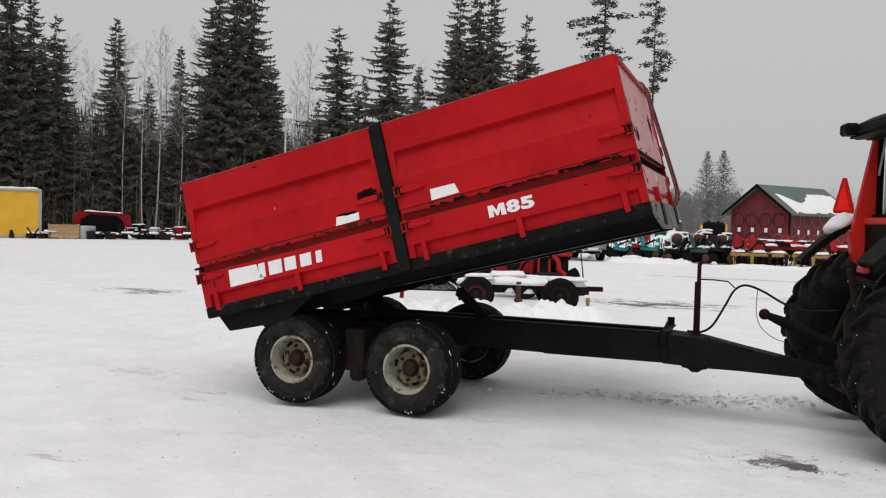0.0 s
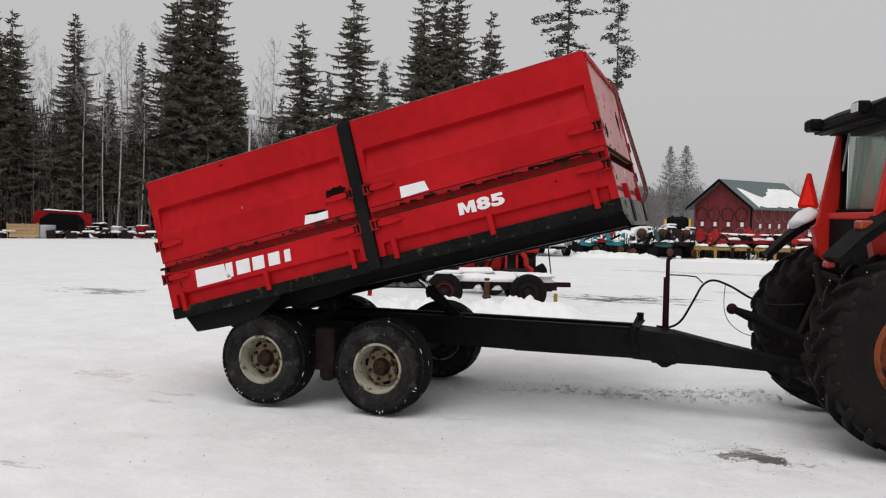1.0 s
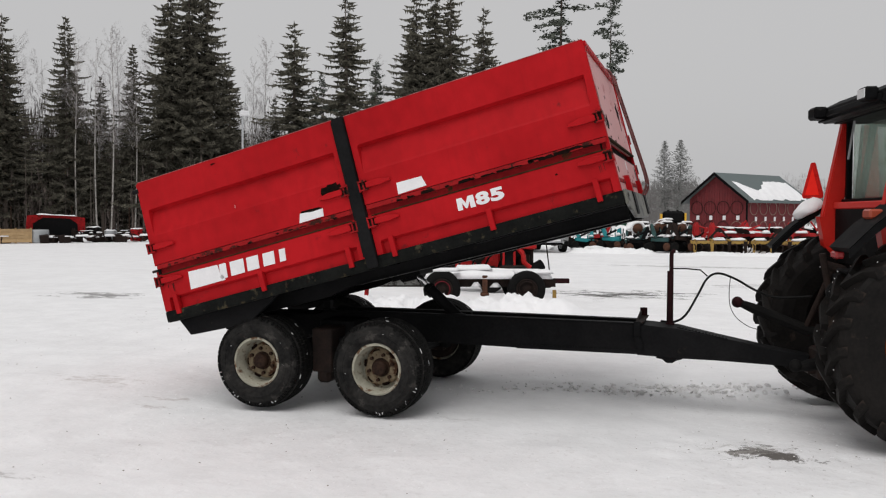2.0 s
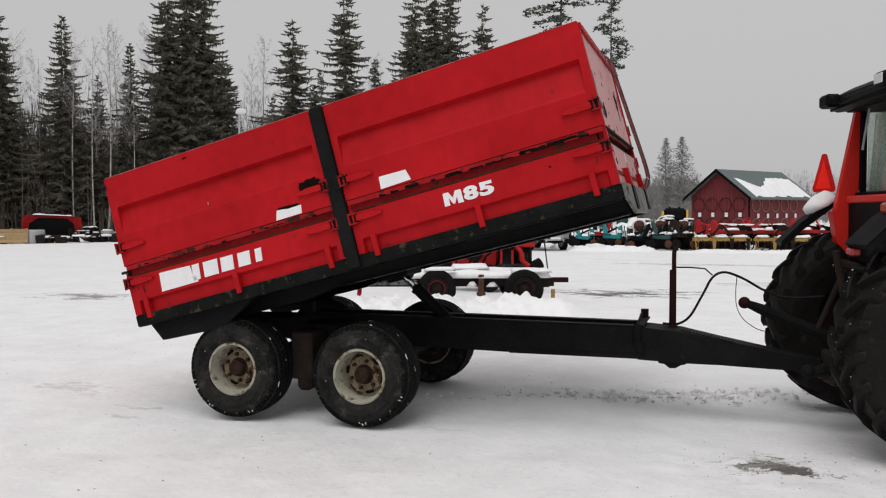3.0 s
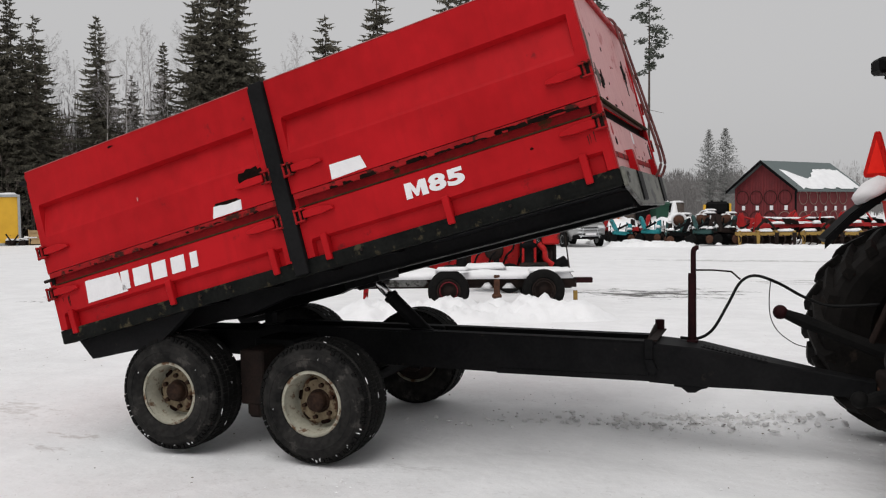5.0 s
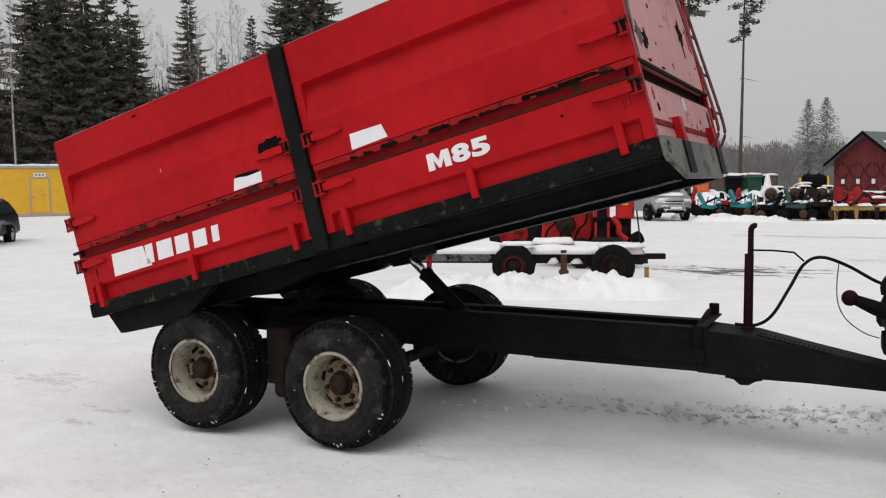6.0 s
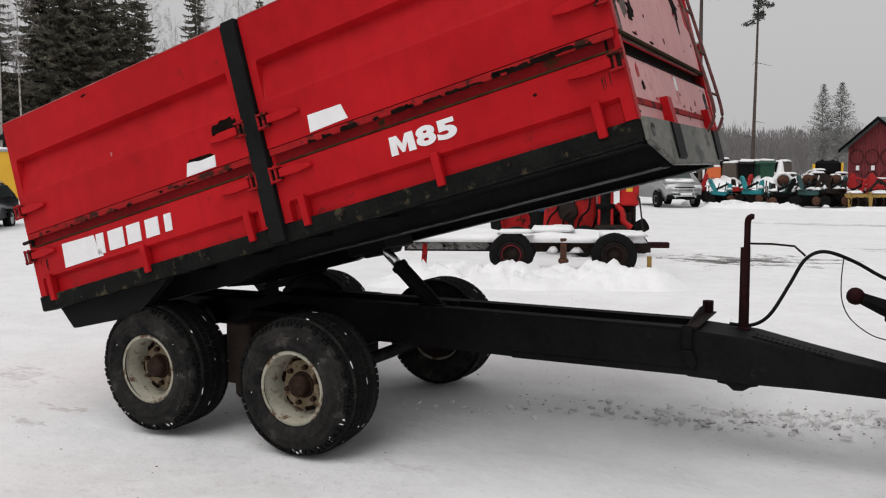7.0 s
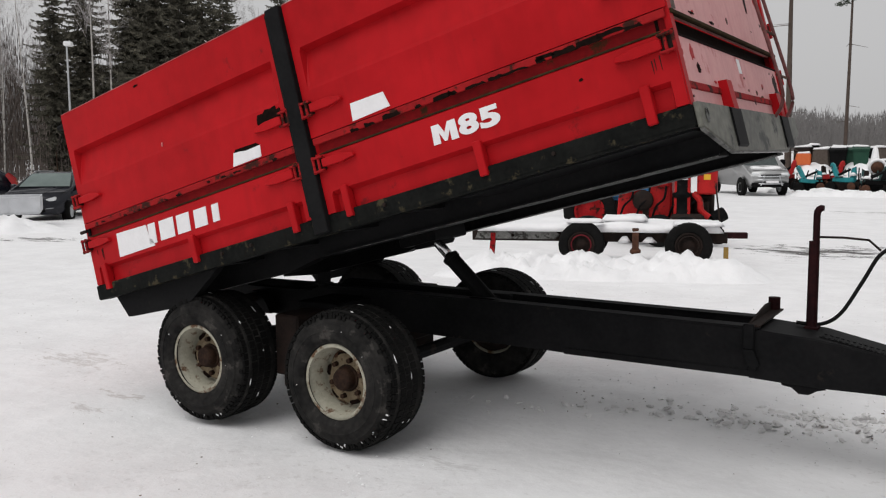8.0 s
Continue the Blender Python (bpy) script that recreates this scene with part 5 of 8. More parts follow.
# warning triangle on a stalk
bm = prism(nb(), [(-0.10, 0.0), (0.10, 0.0), (0.112, 0.03), (0.022, 0.34), (-0.022, 0.34), (-0.112, 0.03)], -0.012, 0.008)
bmesh.ops.bevel(bm, geom=list(bm.edges), offset=0.006, segments=2, affect="EDGES")
part("warning_triangle", bm, REFLECTOR_DEEP, tractor, "bright red slow vehicle triangle", TR.inverted() @ pose(3.64, 2.0, 1.905, 0, 0, -38))
part("inner_triangle", prism(nb(), [(-0.074, 0.03), (0.074, 0.03), (0.0, 0.285)], -0.016, -0.0125), REFLECTOR, tractor, "bright fluorescent red inner triangle", TR.inverted() @ pose(3.64, 2.0, 1.905, 0, 0, -38))
part("triangle_stalk", rod(nb(), (0, 0.02, -0.2), (0, 0.02, 0.12), 0.012, seg=6), PLASTIC, tractor, "", TR.inverted() @ pose(3.64, 2.0, 1.905, 0, 0, -38))

# ---- trees ----
def spruce_crown(height, width, base, rng, sparse=0.0):
    """Whorls of boughs that droop and turn up at the tip; feathery side twigs with hanging sprays."""
    verts, faces = [], []

    def blade(p, ca, sa, ln, drop, h):
        off = len(verts)
        verts.extend(((p[0], p[1], p[2] + h), (p[0] + rng.uniform(-0.06, 0.06), p[1] + rng.uniform(-0.06, 0.06), p[2] - 1.7 * h), (p[0] + ca * ln, p[1] + sa * ln, p[2] - drop)))
        faces.append((off, off + 1, off + 2))

    def spray(p, ca, sa, w, ln):
        off = len(verts)
        verts.extend(((p[0] - ca * w, p[1] - sa * w, p[2] + 0.02), (p[0] + ca * w, p[1] + sa * w, p[2] + 0.02), (p[0] + rng.uniform(-0.09, 0.09), p[1] + rng.uniform(-0.09, 0.09), p[2] - ln)))
        faces.append((off, off + 1, off + 2))

    z = base
    while z < height * 0.985:
        t = (z - base) / (height - base)
        reach = width * (1 - t) ** 0.85 * rng.uniform(0.68, 1.1) + 0.14
        if t < 0.12:
            reach *= 0.55 + 3.7 * t
        boughs = rng.randint(6, 8) if t < 0.85 else 4
        a0 = rng.uniform(0, 6.3)
        for k in range(boughs):
            if rng.random() < sparse:
                continue
            a = a0 + 2 * math.pi * k / boughs + rng.uniform(-0.35, 0.35)
            ln = reach * rng.choice((0.5, 0.72, 0.9, 1.0, 1.08, 1.28))
            ca, sa = math.cos(a), math.sin(a)
            steps, drop = max(3, int(ln / 0.125)), rng.uniform(0.22, 0.62)
            up, zb = drop * rng.uniform(0.5, 0.95), z + rng.uniform(-0.24, 0.24)
            for q in (j / steps for j in range(1, steps + 1)):
                p = (ca * ln * q, sa * ln * q, zb - drop * ln * q + up * ln * q * q)
                h = 0.045 + 0.05 * (1 - q)
                for w in (-1, 1):
                    b = a + w * rng.uniform(0.4, 1.15)
                    sub = (0.27 * ln * (1.05 - q) + 0.13) * rng.uniform(0.5, 1.25)
                    blade(p, math.cos(b), math.sin(b), sub, sub * rng.uniform(0.1, 0.75), h)
                if rng.random() < 0.75:
                    spray(p, ca, sa, 0.07, rng.uniform(0.10, 0.36))
            blade((ca * ln, sa * ln, zb - drop * ln + up * ln), ca, sa, 0.26, -0.06, 0.05)
        z += rng.uniform(0.24, 0.48) * (1.1 - 0.4 * t)
    z = base
    while z < height * 0.93:
        t = (z - base) / (height - base)
        w = 0.40 * width * (1 - t)
        for k in range(9):
            a, r = rng.uniform(0, 6.3), w * rng.uniform(0.05, 1.0)
            p, size = Vector((r * math.cos(a), r * math.sin(a), z + rng.uniform(-0.2, 0.2))), 0.42 * (1.1 - t)
            off = len(verts)
            verts.extend(tuple(p + Vector((rng.uniform(-size, size), rng.uniform(-size, size), rng.uniform(-size, 0.5 * size)))) for _ in range(3))
            faces.append((off, off + 1, off + 2))
        z += 0.2
    for k in range(5):
        off, a = len(verts), 2 * math.pi * k / 5
        verts.extend(((0, 0, height), (0.08 * math.cos(a), 0.08 * math.sin(a), height - 0.6), (0.08 * math.cos(a + 1), 0.08 * math.sin(a + 1), height - 0.6)))
        faces.append((off, off + 1, off + 2))
    return verts, faces


def crown_mesh(seed, height, width, base, sparse=0.0):
    me = bpy.data.meshes.new("crown")
    v, f = spruce_crown(height, width, base, random.Random(seed), sparse)
    me.from_pydata(v, [], f)
    me.materials.append(NEEDLE)
    return me


def trunk_mesh(height, r, seed, mat, lean=0.012, limbs=0, limb_base=0.5, dead=0):
    rng = random.Random(seed)
    pts, rad = [], []
    for k in range(9):
        t = k / 8
        pts.append((lean * height * math.sin(3 * t + seed), lean * height * math.cos(2.3 * t + seed) - lean * height * math.cos(seed), height * t - 0.15))
        rad.append(max(0.012, r * (1 - t) ** 0.8 + (0.06 * r if k == 0 else 0)))
    bm = tube(nb(), pts, rad, 8)
    for k in range(limbs):
        t = limb_base + (0.97 - limb_base) * rng.random()
        z = height * t
        a = rng.uniform(0, 6.3)
        ln = (1 - t) * height * 0.35 + 0.4
        rod(bm, (0, 0, z), (ln * math.cos(a), ln * math.sin(a), z + ln * rng.uniform(0.1, 0.7)), 0.02 + 0.03 * (1 - t), 0.006, 4, False)
    for k in range(dead):
        z, a, ln = height * rng.uniform(0.06, 0.5), rng.uniform(0, 6.3), rng.uniform(0.4, 1.7)
        rod(bm, (0, 0, z), (ln * math.cos(a), ln * math.sin(a), z - ln * rng.uniform(-0.05, 0.4)), 0.022, 0.008, 3, False)
    me = finish(bm, "trunk")
    me.materials.append(mat)
    return me


SPRUCES = []
for seed, wd, base, sparse in ((1, 0.165, 0.16, 0.06), (2, 0.185, 0.05, 0.05), (3, 0.150, 0.20, 0.22), (4, 0.205, 0.03, 0.02)):
    SPRUCES.append((crown_mesh(seed, 18.0, wd * 18, base * 18, sparse), trunk_mesh(17.6, 0.20, seed, BARK, 0.004, dead=46)))


def tree(name, crown, trunk, crown_mat, trunk_mat, x, y, height, nominal, label, spread=1.0, turn=0.0):
    m = pose(x, y, -0.1, 0, 0, turn) @ Matrix.Diagonal((height / nominal * spread, height / nominal * spread, height / nominal, 1))
    ob = root(name, label, "tree", m, "trees at the yard's edge")
    part("trunk", trunk, trunk_mat, ob)
    part("crown", crown, crown_mat, ob)
    return ob


# spruces: x, y, height, shape, spread
for i, (x, y, h, k, sp) in enumerate((
    (-55.5, 42.5, 21.5, 3, 1.0), (-52.0, 44.2, 21.0, 1, 1.05), (-51.0, 45.5, 19.0, 0, 0.95), (-49.6, 46.5, 17.2, 2, 1.1), (-57.6, 39.6, 20.0, 1, 0.9), (-58.9, 37.7, 18.0, 3, 0.8),
    (-46.3, 49.5, 17.4, 1, 1.0), (-44.4, 51.2, 13.0, 2, 1.0), (-42.5, 52.6, 15.6, 0, 0.85), (-47.8, 51.5, 12.0, 0, 1.0), (-43.6, 53.9, 11.0, 3, 0.9),
    (-40.2, 54.4, 22.0, 3, 1.0), (-39.0, 55.4, 24.0, 1, 1.0), (-37.9, 56.0, 22.5, 0, 1.05), (-36.4, 57.0, 14.5, 2, 1.15), (-41.3, 56.0, 16.0, 3, 0.9),
    (-31.6, 59.5, 18.2, 2, 1.45), (-30.6, 61.5, 13.0, 0, 1.0), (-27.6, 61.4, 21.0, 2, 1.35), (-26.0, 64.0, 14.0, 3, 0.9),
    (-22.2, 63.6, 21.5, 1, 1.05), (-20.8, 64.4, 23.0, 3, 0.9), (-19.4, 64.6, 22.0, 0, 1.0), (-23.6, 66.0, 18.0, 3, 1.0), (-17.0, 66.5, 20.0, 2, 1.0),
    (-54.0, 47.0, 15.0, 3, 1.0),
    (-53.4, 43.0, 20.5, 3, 1.1), (-56.2, 45.0, 19.5, 1, 1.1), (-50.2, 47.6, 14.5, 3, 1.1), (-52.8, 48.4, 16.0, 1, 1.1), (-46.8, 53.4, 10.5, 3, 1.0), (-44.8, 55.5, 11.5, 1, 1.0), (-42.4, 57.5, 12.5, 3, 1.0), (-38.4, 59.5, 15.0, 3, 1.1), (-35.6, 61.5, 10.5, 1, 1.0), (-32.4, 63.5, 10.0, 3, 1.0), (-49.0, 55.0, 9.5, 3, 1.1), (-51.5, 53.0, 10.0, 1, 1.1), (-21.5, 67.0, 17.0, 1, 1.1), (-18.0, 68.0, 16.0, 3, 1.0), (-25.2, 67.5, 11.5, 3, 1.0), (-28.4, 66.0, 11.0, 1, 1.0),
    (-34.0, 60.5, 12.0, 3, 0.9), (-29.0, 63.5, 12.5, 0, 0.9), (-48.5, 53.0, 14.0, 2, 1.0),
)):
    tree("spruce", SPRUCES[k][0], SPRUCES[k][1], NEEDLE, BARK, x, y, h, 18.0, "tall dark green spruce at the edge of the snowy yard", sp, (i * 67) % 360)


# birches: bare white stems with a haze of twigs
def twig_mesh(seed, height, width, base):
    """Ascending limbs that fan into fine drooping twigs."""
    rng = random.Random(seed)
    verts, faces = [], []

    def strip(p, q, w):
        d = q - p
        s = d.cross(Vector((rng.uniform(-1, 1), rng.uniform(-1, 1), 0.3))).normalized() * w
        off = len(verts)
        verts.extend((tuple(p - s), tuple(p + s), tuple(q)))
        faces.append((off, off + 1, off + 2))

    for k in range(44):
        t = base + (0.99 - base) * (k / 43)
        z, a = height * t * 0.97, rng.uniform(0, 6.3)
        ln = width * (1.25 - t) * rng.uniform(0.6, 1.15) + 0.5
        out = rng.uniform(0.3, 0.7)
        p = Vector((0, 0, z))
        q = p + Vector((ln * out * math.cos(a), ln * out * math.sin(a), ln * rng.uniform(0.55, 0.95)))
        strip(p, q, 0.011)
        for j in range(16):
            u = p.lerp(q, rng.uniform(0.15, 1))
            d = Vector((math.cos(a) * 0.4 + rng.uniform(-0.7, 0.7), math.sin(a) * 0.4 + rng.uniform(-0.7, 0.7), rng.uniform(-0.2, 0.9))) * ln * rng.uniform(0.15, 0.36)
            strip(u, u + d, 0.005)
            for i in range(5):
                e = u + d * rng.uniform(0.2, 1.0)
                strip(e, e + Vector((rng.uniform(-0.5, 0.5), rng.uniform(-0.5, 0.5), rng.uniform(-0.9, 0.4))) * ln * rng.uniform(0.12, 0.26), 0.0042)
    me = bpy.data.meshes.new("crown")
    me.from_pydata(verts, [], faces)
    me.materials.append(TWIG)
    return me


BIRCHES = [(twig_mesh(30 + k, 16.0, 3.0, b), trunk_mesh(15.6, 0.078, 40 + k, BIRCH, 0.016)) for k, b in enumerate((0.45, 0.55, 0.4))]
for i, (x, y, h, k) in enumerate((
    (-44.75, 48.7, 15.5, 1), (-43.6, 49.8, 15.0, 2), (-42.6, 50.1, 16.5, 0), (-41.5, 51.3, 13.0, 1),
    (-33.6, 58.4, 16.6, 0), (-34.6, 58.0, 14.5, 2), (-45.4, 54.5, 17.0, 0), (-43.0, 56.0, 17.5, 1), (-50.6, 51.2, 15.0, 2),
    (-25.4, 62.0, 15.0, 1), (-52.5, 51.0, 16.5, 1), (-56.0, 33.4, 17.0, 2), (-61.0, 34.4, 16.0, 1), (-60.0, 32.0, 15.0, 0), (-64.0, 34.5, 17.0, 2), (-66.0, 37.5, 17.0, 0),
    (-49.6, 34.0, 19.0, 1), (-48.6, 35.2, 18.0, 0),
)):
    tree("birch", BIRCHES[k][0], BIRCHES[k][1], TWIG, BIRCH, x, y, h, 16.0, "bare slender birch with pale stem", 1.0, (i * 83) % 360)


# pines: long bare stem, open crown near the top
def pine_mesh(seed, height, base, width):
    rng = random.Random(seed)
    bm = nb()
    for k in range(34):
        t = base + (1 - base) * (k / 33)
        z, a = height * t, rng.uniform(0, 6.3)
        shape = math.sin(math.pi * min(1, (t - base) / (1 - base) * 0.85 + 0.15)) ** 0.6
        ln = width * shape * rng.uniform(0.45, 1.1)
        ca, sa = math.cos(a), math.sin(a)
        for j in range(int(12 + ln * 26)):
            q = rng.uniform(0.08, 1.05) ** 0.8
            cx, cy, cz = ca * ln * q + rng.uniform(-0.24, 0.24), sa * ln * q + rng.uniform(-0.24, 0.24), z - 0.10 * ln * q + rng.uniform(-0.13, 0.13)
            for w in range(2):
                d = [Vector((rng.uniform(-0.15, 0.15), rng.uniform(-0.15, 0.15), rng.uniform(-0.09, 0.11))) for _ in range(3)]
                bm.faces.new([bm.verts.new(Vector((cx, cy, cz)) + v) for v in d])
        rod(bm, (0, 0, z - 0.1), (ca * ln, sa * ln, z - 0.10 * ln), 0.03, 0.01, 3, False)
    me = bpy.data.meshes.new("crown")
    bm.to_mesh(me)
    bm.free()
    me.materials.append(NEEDLE_FAR)
    return me


PINE_TALL = (pine_mesh(61, 17.0, 0.60, 1.2), trunk_mesh(16.8, 0.125, 62, PINE_BARK, 0.004, dead=7))
PINE_WIDE = (pine_mesh(64, 13.0, 0.42, 1.9), trunk_mesh(12.8, 0.17, 65, PINE_BARK, 0.006))


def misty_pine(seed, height):
    """Level whorls of upswept boughs with tufts, open at the foot."""
    rng = random.Random(seed)
    verts, faces = [], []
    for k in range(46):
        t = 0.22 + 0.78 * k / 45
        z = height * t
        reach = height * 0.21 * min(1.0, (1.03 - t) * 2.2) * rng.uniform(0.6, 1.15)
        if t < 0.45:
            reach *= rng.choice((0.35, 0.6, 1.0))
        a0 = rng.uniform(0, 6.3)
        for j in range(4):
            a = a0 + j * 1.57 + rng.uniform(-0.4, 0.4)
            ca, sa = math.cos(a), math.sin(a)
            for i in range(int(12 + reach * 22)):
                q = rng.uniform(0.15, 1.0)
                cx, cy, cz = ca * reach * q + rng.uniform(-0.2, 0.2), sa * reach * q + rng.uniform(-0.2, 0.2), z + 0.12 * reach * q + rng.uniform(-0.10, 0.12)
                off = len(verts)
                for _ in range(3):
                    verts.append((cx + rng.uniform(-0.15, 0.15), cy + rng.uniform(-0.15, 0.15), cz + rng.uniform(-0.06, 0.09)))
                faces.append((off, off + 1, off + 2))
    me = bpy.data.meshes.new("crown")
    me.from_pydata(verts, [], faces)
    me.materials.append(NEEDLE_HAZE)
    return me


# far pines: trunk and crown both take the haze-tinted colour
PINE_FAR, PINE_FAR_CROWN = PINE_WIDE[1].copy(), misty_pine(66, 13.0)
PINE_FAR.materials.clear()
PINE_FAR.materials.append(NEEDLE_HAZE)
tree("pine", PINE_TALL[0], PINE_TALL[1], NEEDLE_FAR, PINE_BARK, -4.45, 52.4, 17.6, 17.0, "tall pine with long bare trunk and high crown")
tree("pine", PINE_TALL[0], PINE_TALL[1], NEEDLE_FAR, PINE_BARK, -7.65, 52.2, 20.5, 17.0, "tall pine with long bare trunk and wide crown", 1.45, 130)
tree("pine", PINE_FAR_CROWN, PINE_FAR, HAZE_GREY, HAZE_GREY, -3.35, 95.0, 10.2, 13.0, "misty grey pine beyond the red barn", 0.9, 40)
tree("pine", PINE_FAR_CROWN, PINE_FAR, HAZE_GREY, HAZE_GREY, -1.6, 94.0, 10.2, 13.0, "misty grey pine beyond the red barn", 1.05, 200)
tree("pine", PINE_WIDE[0], PINE_WIDE[1], NEEDLE_FAR, PINE_BARK, -29.5, 60.5, 13.5, 13.0, "pine with open crown among spruces", 1.0, 200)
tree("pine", PINE_WIDE[0], PINE_WIDE[1], NEEDLE_FAR, PINE_BARK, -25.0, 61.5, 14.5, 13.0, "pine with open crown among spruces", 1.0, 20)


# far woods and undergrowth: uncountable, one object each
def far_wood(name, label, mat, count, arc0, arc1, dist0, dist1, h0, h1, seed, slim=0.2, stem=0.09, strokes=50):
    """arc in degrees from +y towards -x."""
    rng = random.Random(seed)
    verts, faces = [], []
    for k in range(count):
        a = radians(rng.uniform(arc0, arc1))
        d = rng.uniform(dist0, dist1)
        x, y = -d * math.sin(a), d * math.cos(a)
        h = rng.uniform(h0, h1) * (0.75 + 0.35 * noise.noise((a * 9, d * 0.02, seed)))
        w = h * slim * rng.uniform(0.6, 1.2)
        bare = rng.random() < 0.45
        for t in range(strokes):
            q = rng.random() ** 0.9
            z0 = h * (0.10 + 0.86 * q)
            half = w * (math.sin(math.pi * (0.12 + 0.78 * q)) if bare else (1.05 - q)) * 1.1
            cx, cy = x + rng.uniform(-half, half), y + rng.uniform(-half, half)
            s, dz = (h if dist0 > 115 else min(h, 6.0)) * rng.uniform(0.005, 0.012), (h if dist0 > 115 else min(h, 9.0)) * rng.uniform(0.04, 0.13)
            b = rng.uniform(0, 3.2)
            off = len(verts)
            verts += [(cx - s * math.cos(b), cy - s * math.sin(b), z0), (cx + s * math.cos(b), cy + s * math.sin(b), z0 + 0.3 * dz), (cx + rng.uniform(-s, s), cy, z0 + dz)]
            faces.append((off, off + 1, off + 2))
        off = len(verts)
        verts += [(x - stem, y, -1), (x + stem, y, -1), (x, y, h * 0.9)]
        faces.append((off, off + 1, off + 2))
    me = bpy.data.meshes.new(name)
    me.from_pydata(verts, [], faces)
    me.materials.append(mat)
    return tagged(new(name, me), label, "forest", kind="stuff")


far_wood("far_forest", "misty grey winter forest beyond the yard", HAZE_BROWN, 2200, 0, 18, 125, 190, 6.4, 10.8, 71, 0.42, 0.05)
far_wood("far_forest", "low misty grey forest beyond the barn", HAZE_BROWN, 2400, -34, 0, 130, 195, 4.6, 7.6, 78, 0.45, 0.05)
far_wood("far_forest", "pale misty forest on the horizon", HAZE_PALE, 2800, -40, 22, 195, 300, 9.5, 15, 72, 0.36, 0.05)
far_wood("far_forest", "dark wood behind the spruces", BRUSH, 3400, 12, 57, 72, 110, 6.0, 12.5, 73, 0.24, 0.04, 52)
far_wood("far_forest", "pale bare wood behind the spruces", HAZE_GREY, 2400, 18, 80, 85, 150, 13, 20, 74, 0.18, 0.025, 55)
far_wood("far_forest", "grey bare wood behind parked cars", BRUSH, 420, 57, 80, 74, 100, 9, 16, 76, 0.16)
far_wood("undergrowth", "thin grey saplings before the spruces", BRUSH, 60, 24, 55, 62, 70, 7.0, 13.0, 77, 0.05, 0.035, 3)
far_wood("undergrowth", "grey brushwood at the forest edge", BRUSH, 700, 20, 66, 66, 80, 2.2, 6.0, 75, 0.25)

# ---- background things ----


def barn():
    m = pose(2.6, 52.6, 0, 0, 0, -34)
    b = root("barn", "red boarded barn with green roof part covered in snow", "barn", m)
    wd, ln, eave, ridge = 4.3, 6.9, 2.95, 4.56
    h = wd / 2
    bm = prism(nb(), [(-h, -0.2), (h, -0.2), (h, eave), (0, ridge - 0.12), (-h, eave)], 0.0, ln)
    part("wall", bm, BARN_RED, b, "dark red boarded wall")
    for side in (-1, 1):
        bm = nb()
        x1, z1 = side * (h + 0.38), eave - 0.28
        prism(bm, [(0, ridge), (x1, z1), (x1, z1 - 0.10), (0, ridge - 0.12)], -0.42, ln + 0.4)
        rf = part("roof", bm, ROOF_GREEN, b, "dark green sheet roof")
        part("barge_board", prism(nb(), [(0, ridge + 0.02), (x1, z1 + 0.02), (x1, z1 - 0.16), (0, ridge - 0.18)], -0.47, -0.425), PLASTIC, rf, "dark barge board")
    for k in range(22):
        x = -h + 0.1 + k * (wd - 0.2) / 21
        top = eave + (ridge - eave) * (1 - abs(x) / h) - 0.25
        part("board", bx(x - 0.035, x + 0.035, -0.022, 0.0, 0.0, top), BARN_RED, b)
    # snow that has slid down the sheet: thick at the eave, ragged above
    bm, rows = nb(), []
    ex, ez = h + 0.38, eave - 0.28
    for i in range(33):
        v = 0.35 + (ln - 0.3) * i / 32
        top = 0.72 - 0.34 * math.exp(-((i - 9) / 5.5) ** 2) + 0.10 * noise.noise((i * 0.35, 2, 1))
        low = 0.02 + 0.10 * max(0, noise.noise((i * 0.3, 7, 1)))
        row = []
        for j in range(9):
            q = low + (top - low) * j / 8
            lift = 0.17 * math.sin(math.pi * min(1, (j + 0.6) / 9)) * (0.6 + 0.6 * abs(noise.noise((i * 0.25, j * 0.4, 5))) + (0.5 if i > 12 else 0.0)) * min(1, i / 2 + 0.1, (32 - i) / 2 + 0.1)
            row.append(bm.verts.new((ex * (1 - q), v, ez + (ridge - ez) * q + 0.008 + lift)))
        rows.append(row)
    for p, q in zip(rows, rows[1:]):
        for j in range(8):
            bm.faces.new((p[j], p[j + 1], q[j + 1], q[j]))
    part("roof_snow", bm, SNOW, b, "sheet of snow sliding on the roof", smooth=True)
    part("corner_board", bx(h - 0.06, h + 0.03, -0.035, 0.06, 0, eave), PLASTIC, b)
    # hoops hung on both walls, with small white tags
    hoop = tube(nb(), [(0.44 * math.cos(t), 0, 0.44 * math.sin(t)) for t in (2 * math.pi * k / 28 for k in range(28))], 0.019, 6, True)
    hoop = finish(hoop, "hoop")
    hoop.materials.append(HOOP_PALE)
    hoop_red = hoop.copy()
    hoop_red.materials.clear()
    hoop_red.materials.append(RUST_DARK)
    tag = finish(bx(-0.11, 0.11, -0.01, 0.01, -0.14, 0.14), "tag")
    tag.materials.append(WHITE)
    for r, z in enumerate((2.25, 0.95)):
        for k in range(4):
            x = -1.55 + k * 1.0
            part("hoop", hoop_red if r == 0 or k < 3 else hoop, HUB, b, "", pose(x, -0.06, z))
            part("tag", tag, WHITE, b, "", pose(x + 0.1, -0.075, 1.62 if r == 0 else 0.45)) if r == 0 else None
        for k in range(5):
            part("hoop", hoop, HUB, b, "", pose(h + 0.06, 0.7 + k * 1.1, z, 0, 0, 90))
            if r == 0:
                part("tag", tag, WHITE, b, "", pose(h + 0.075, 0.9 + k * 1.1, 1.55, 0, 0, 90))
    return b


barn()


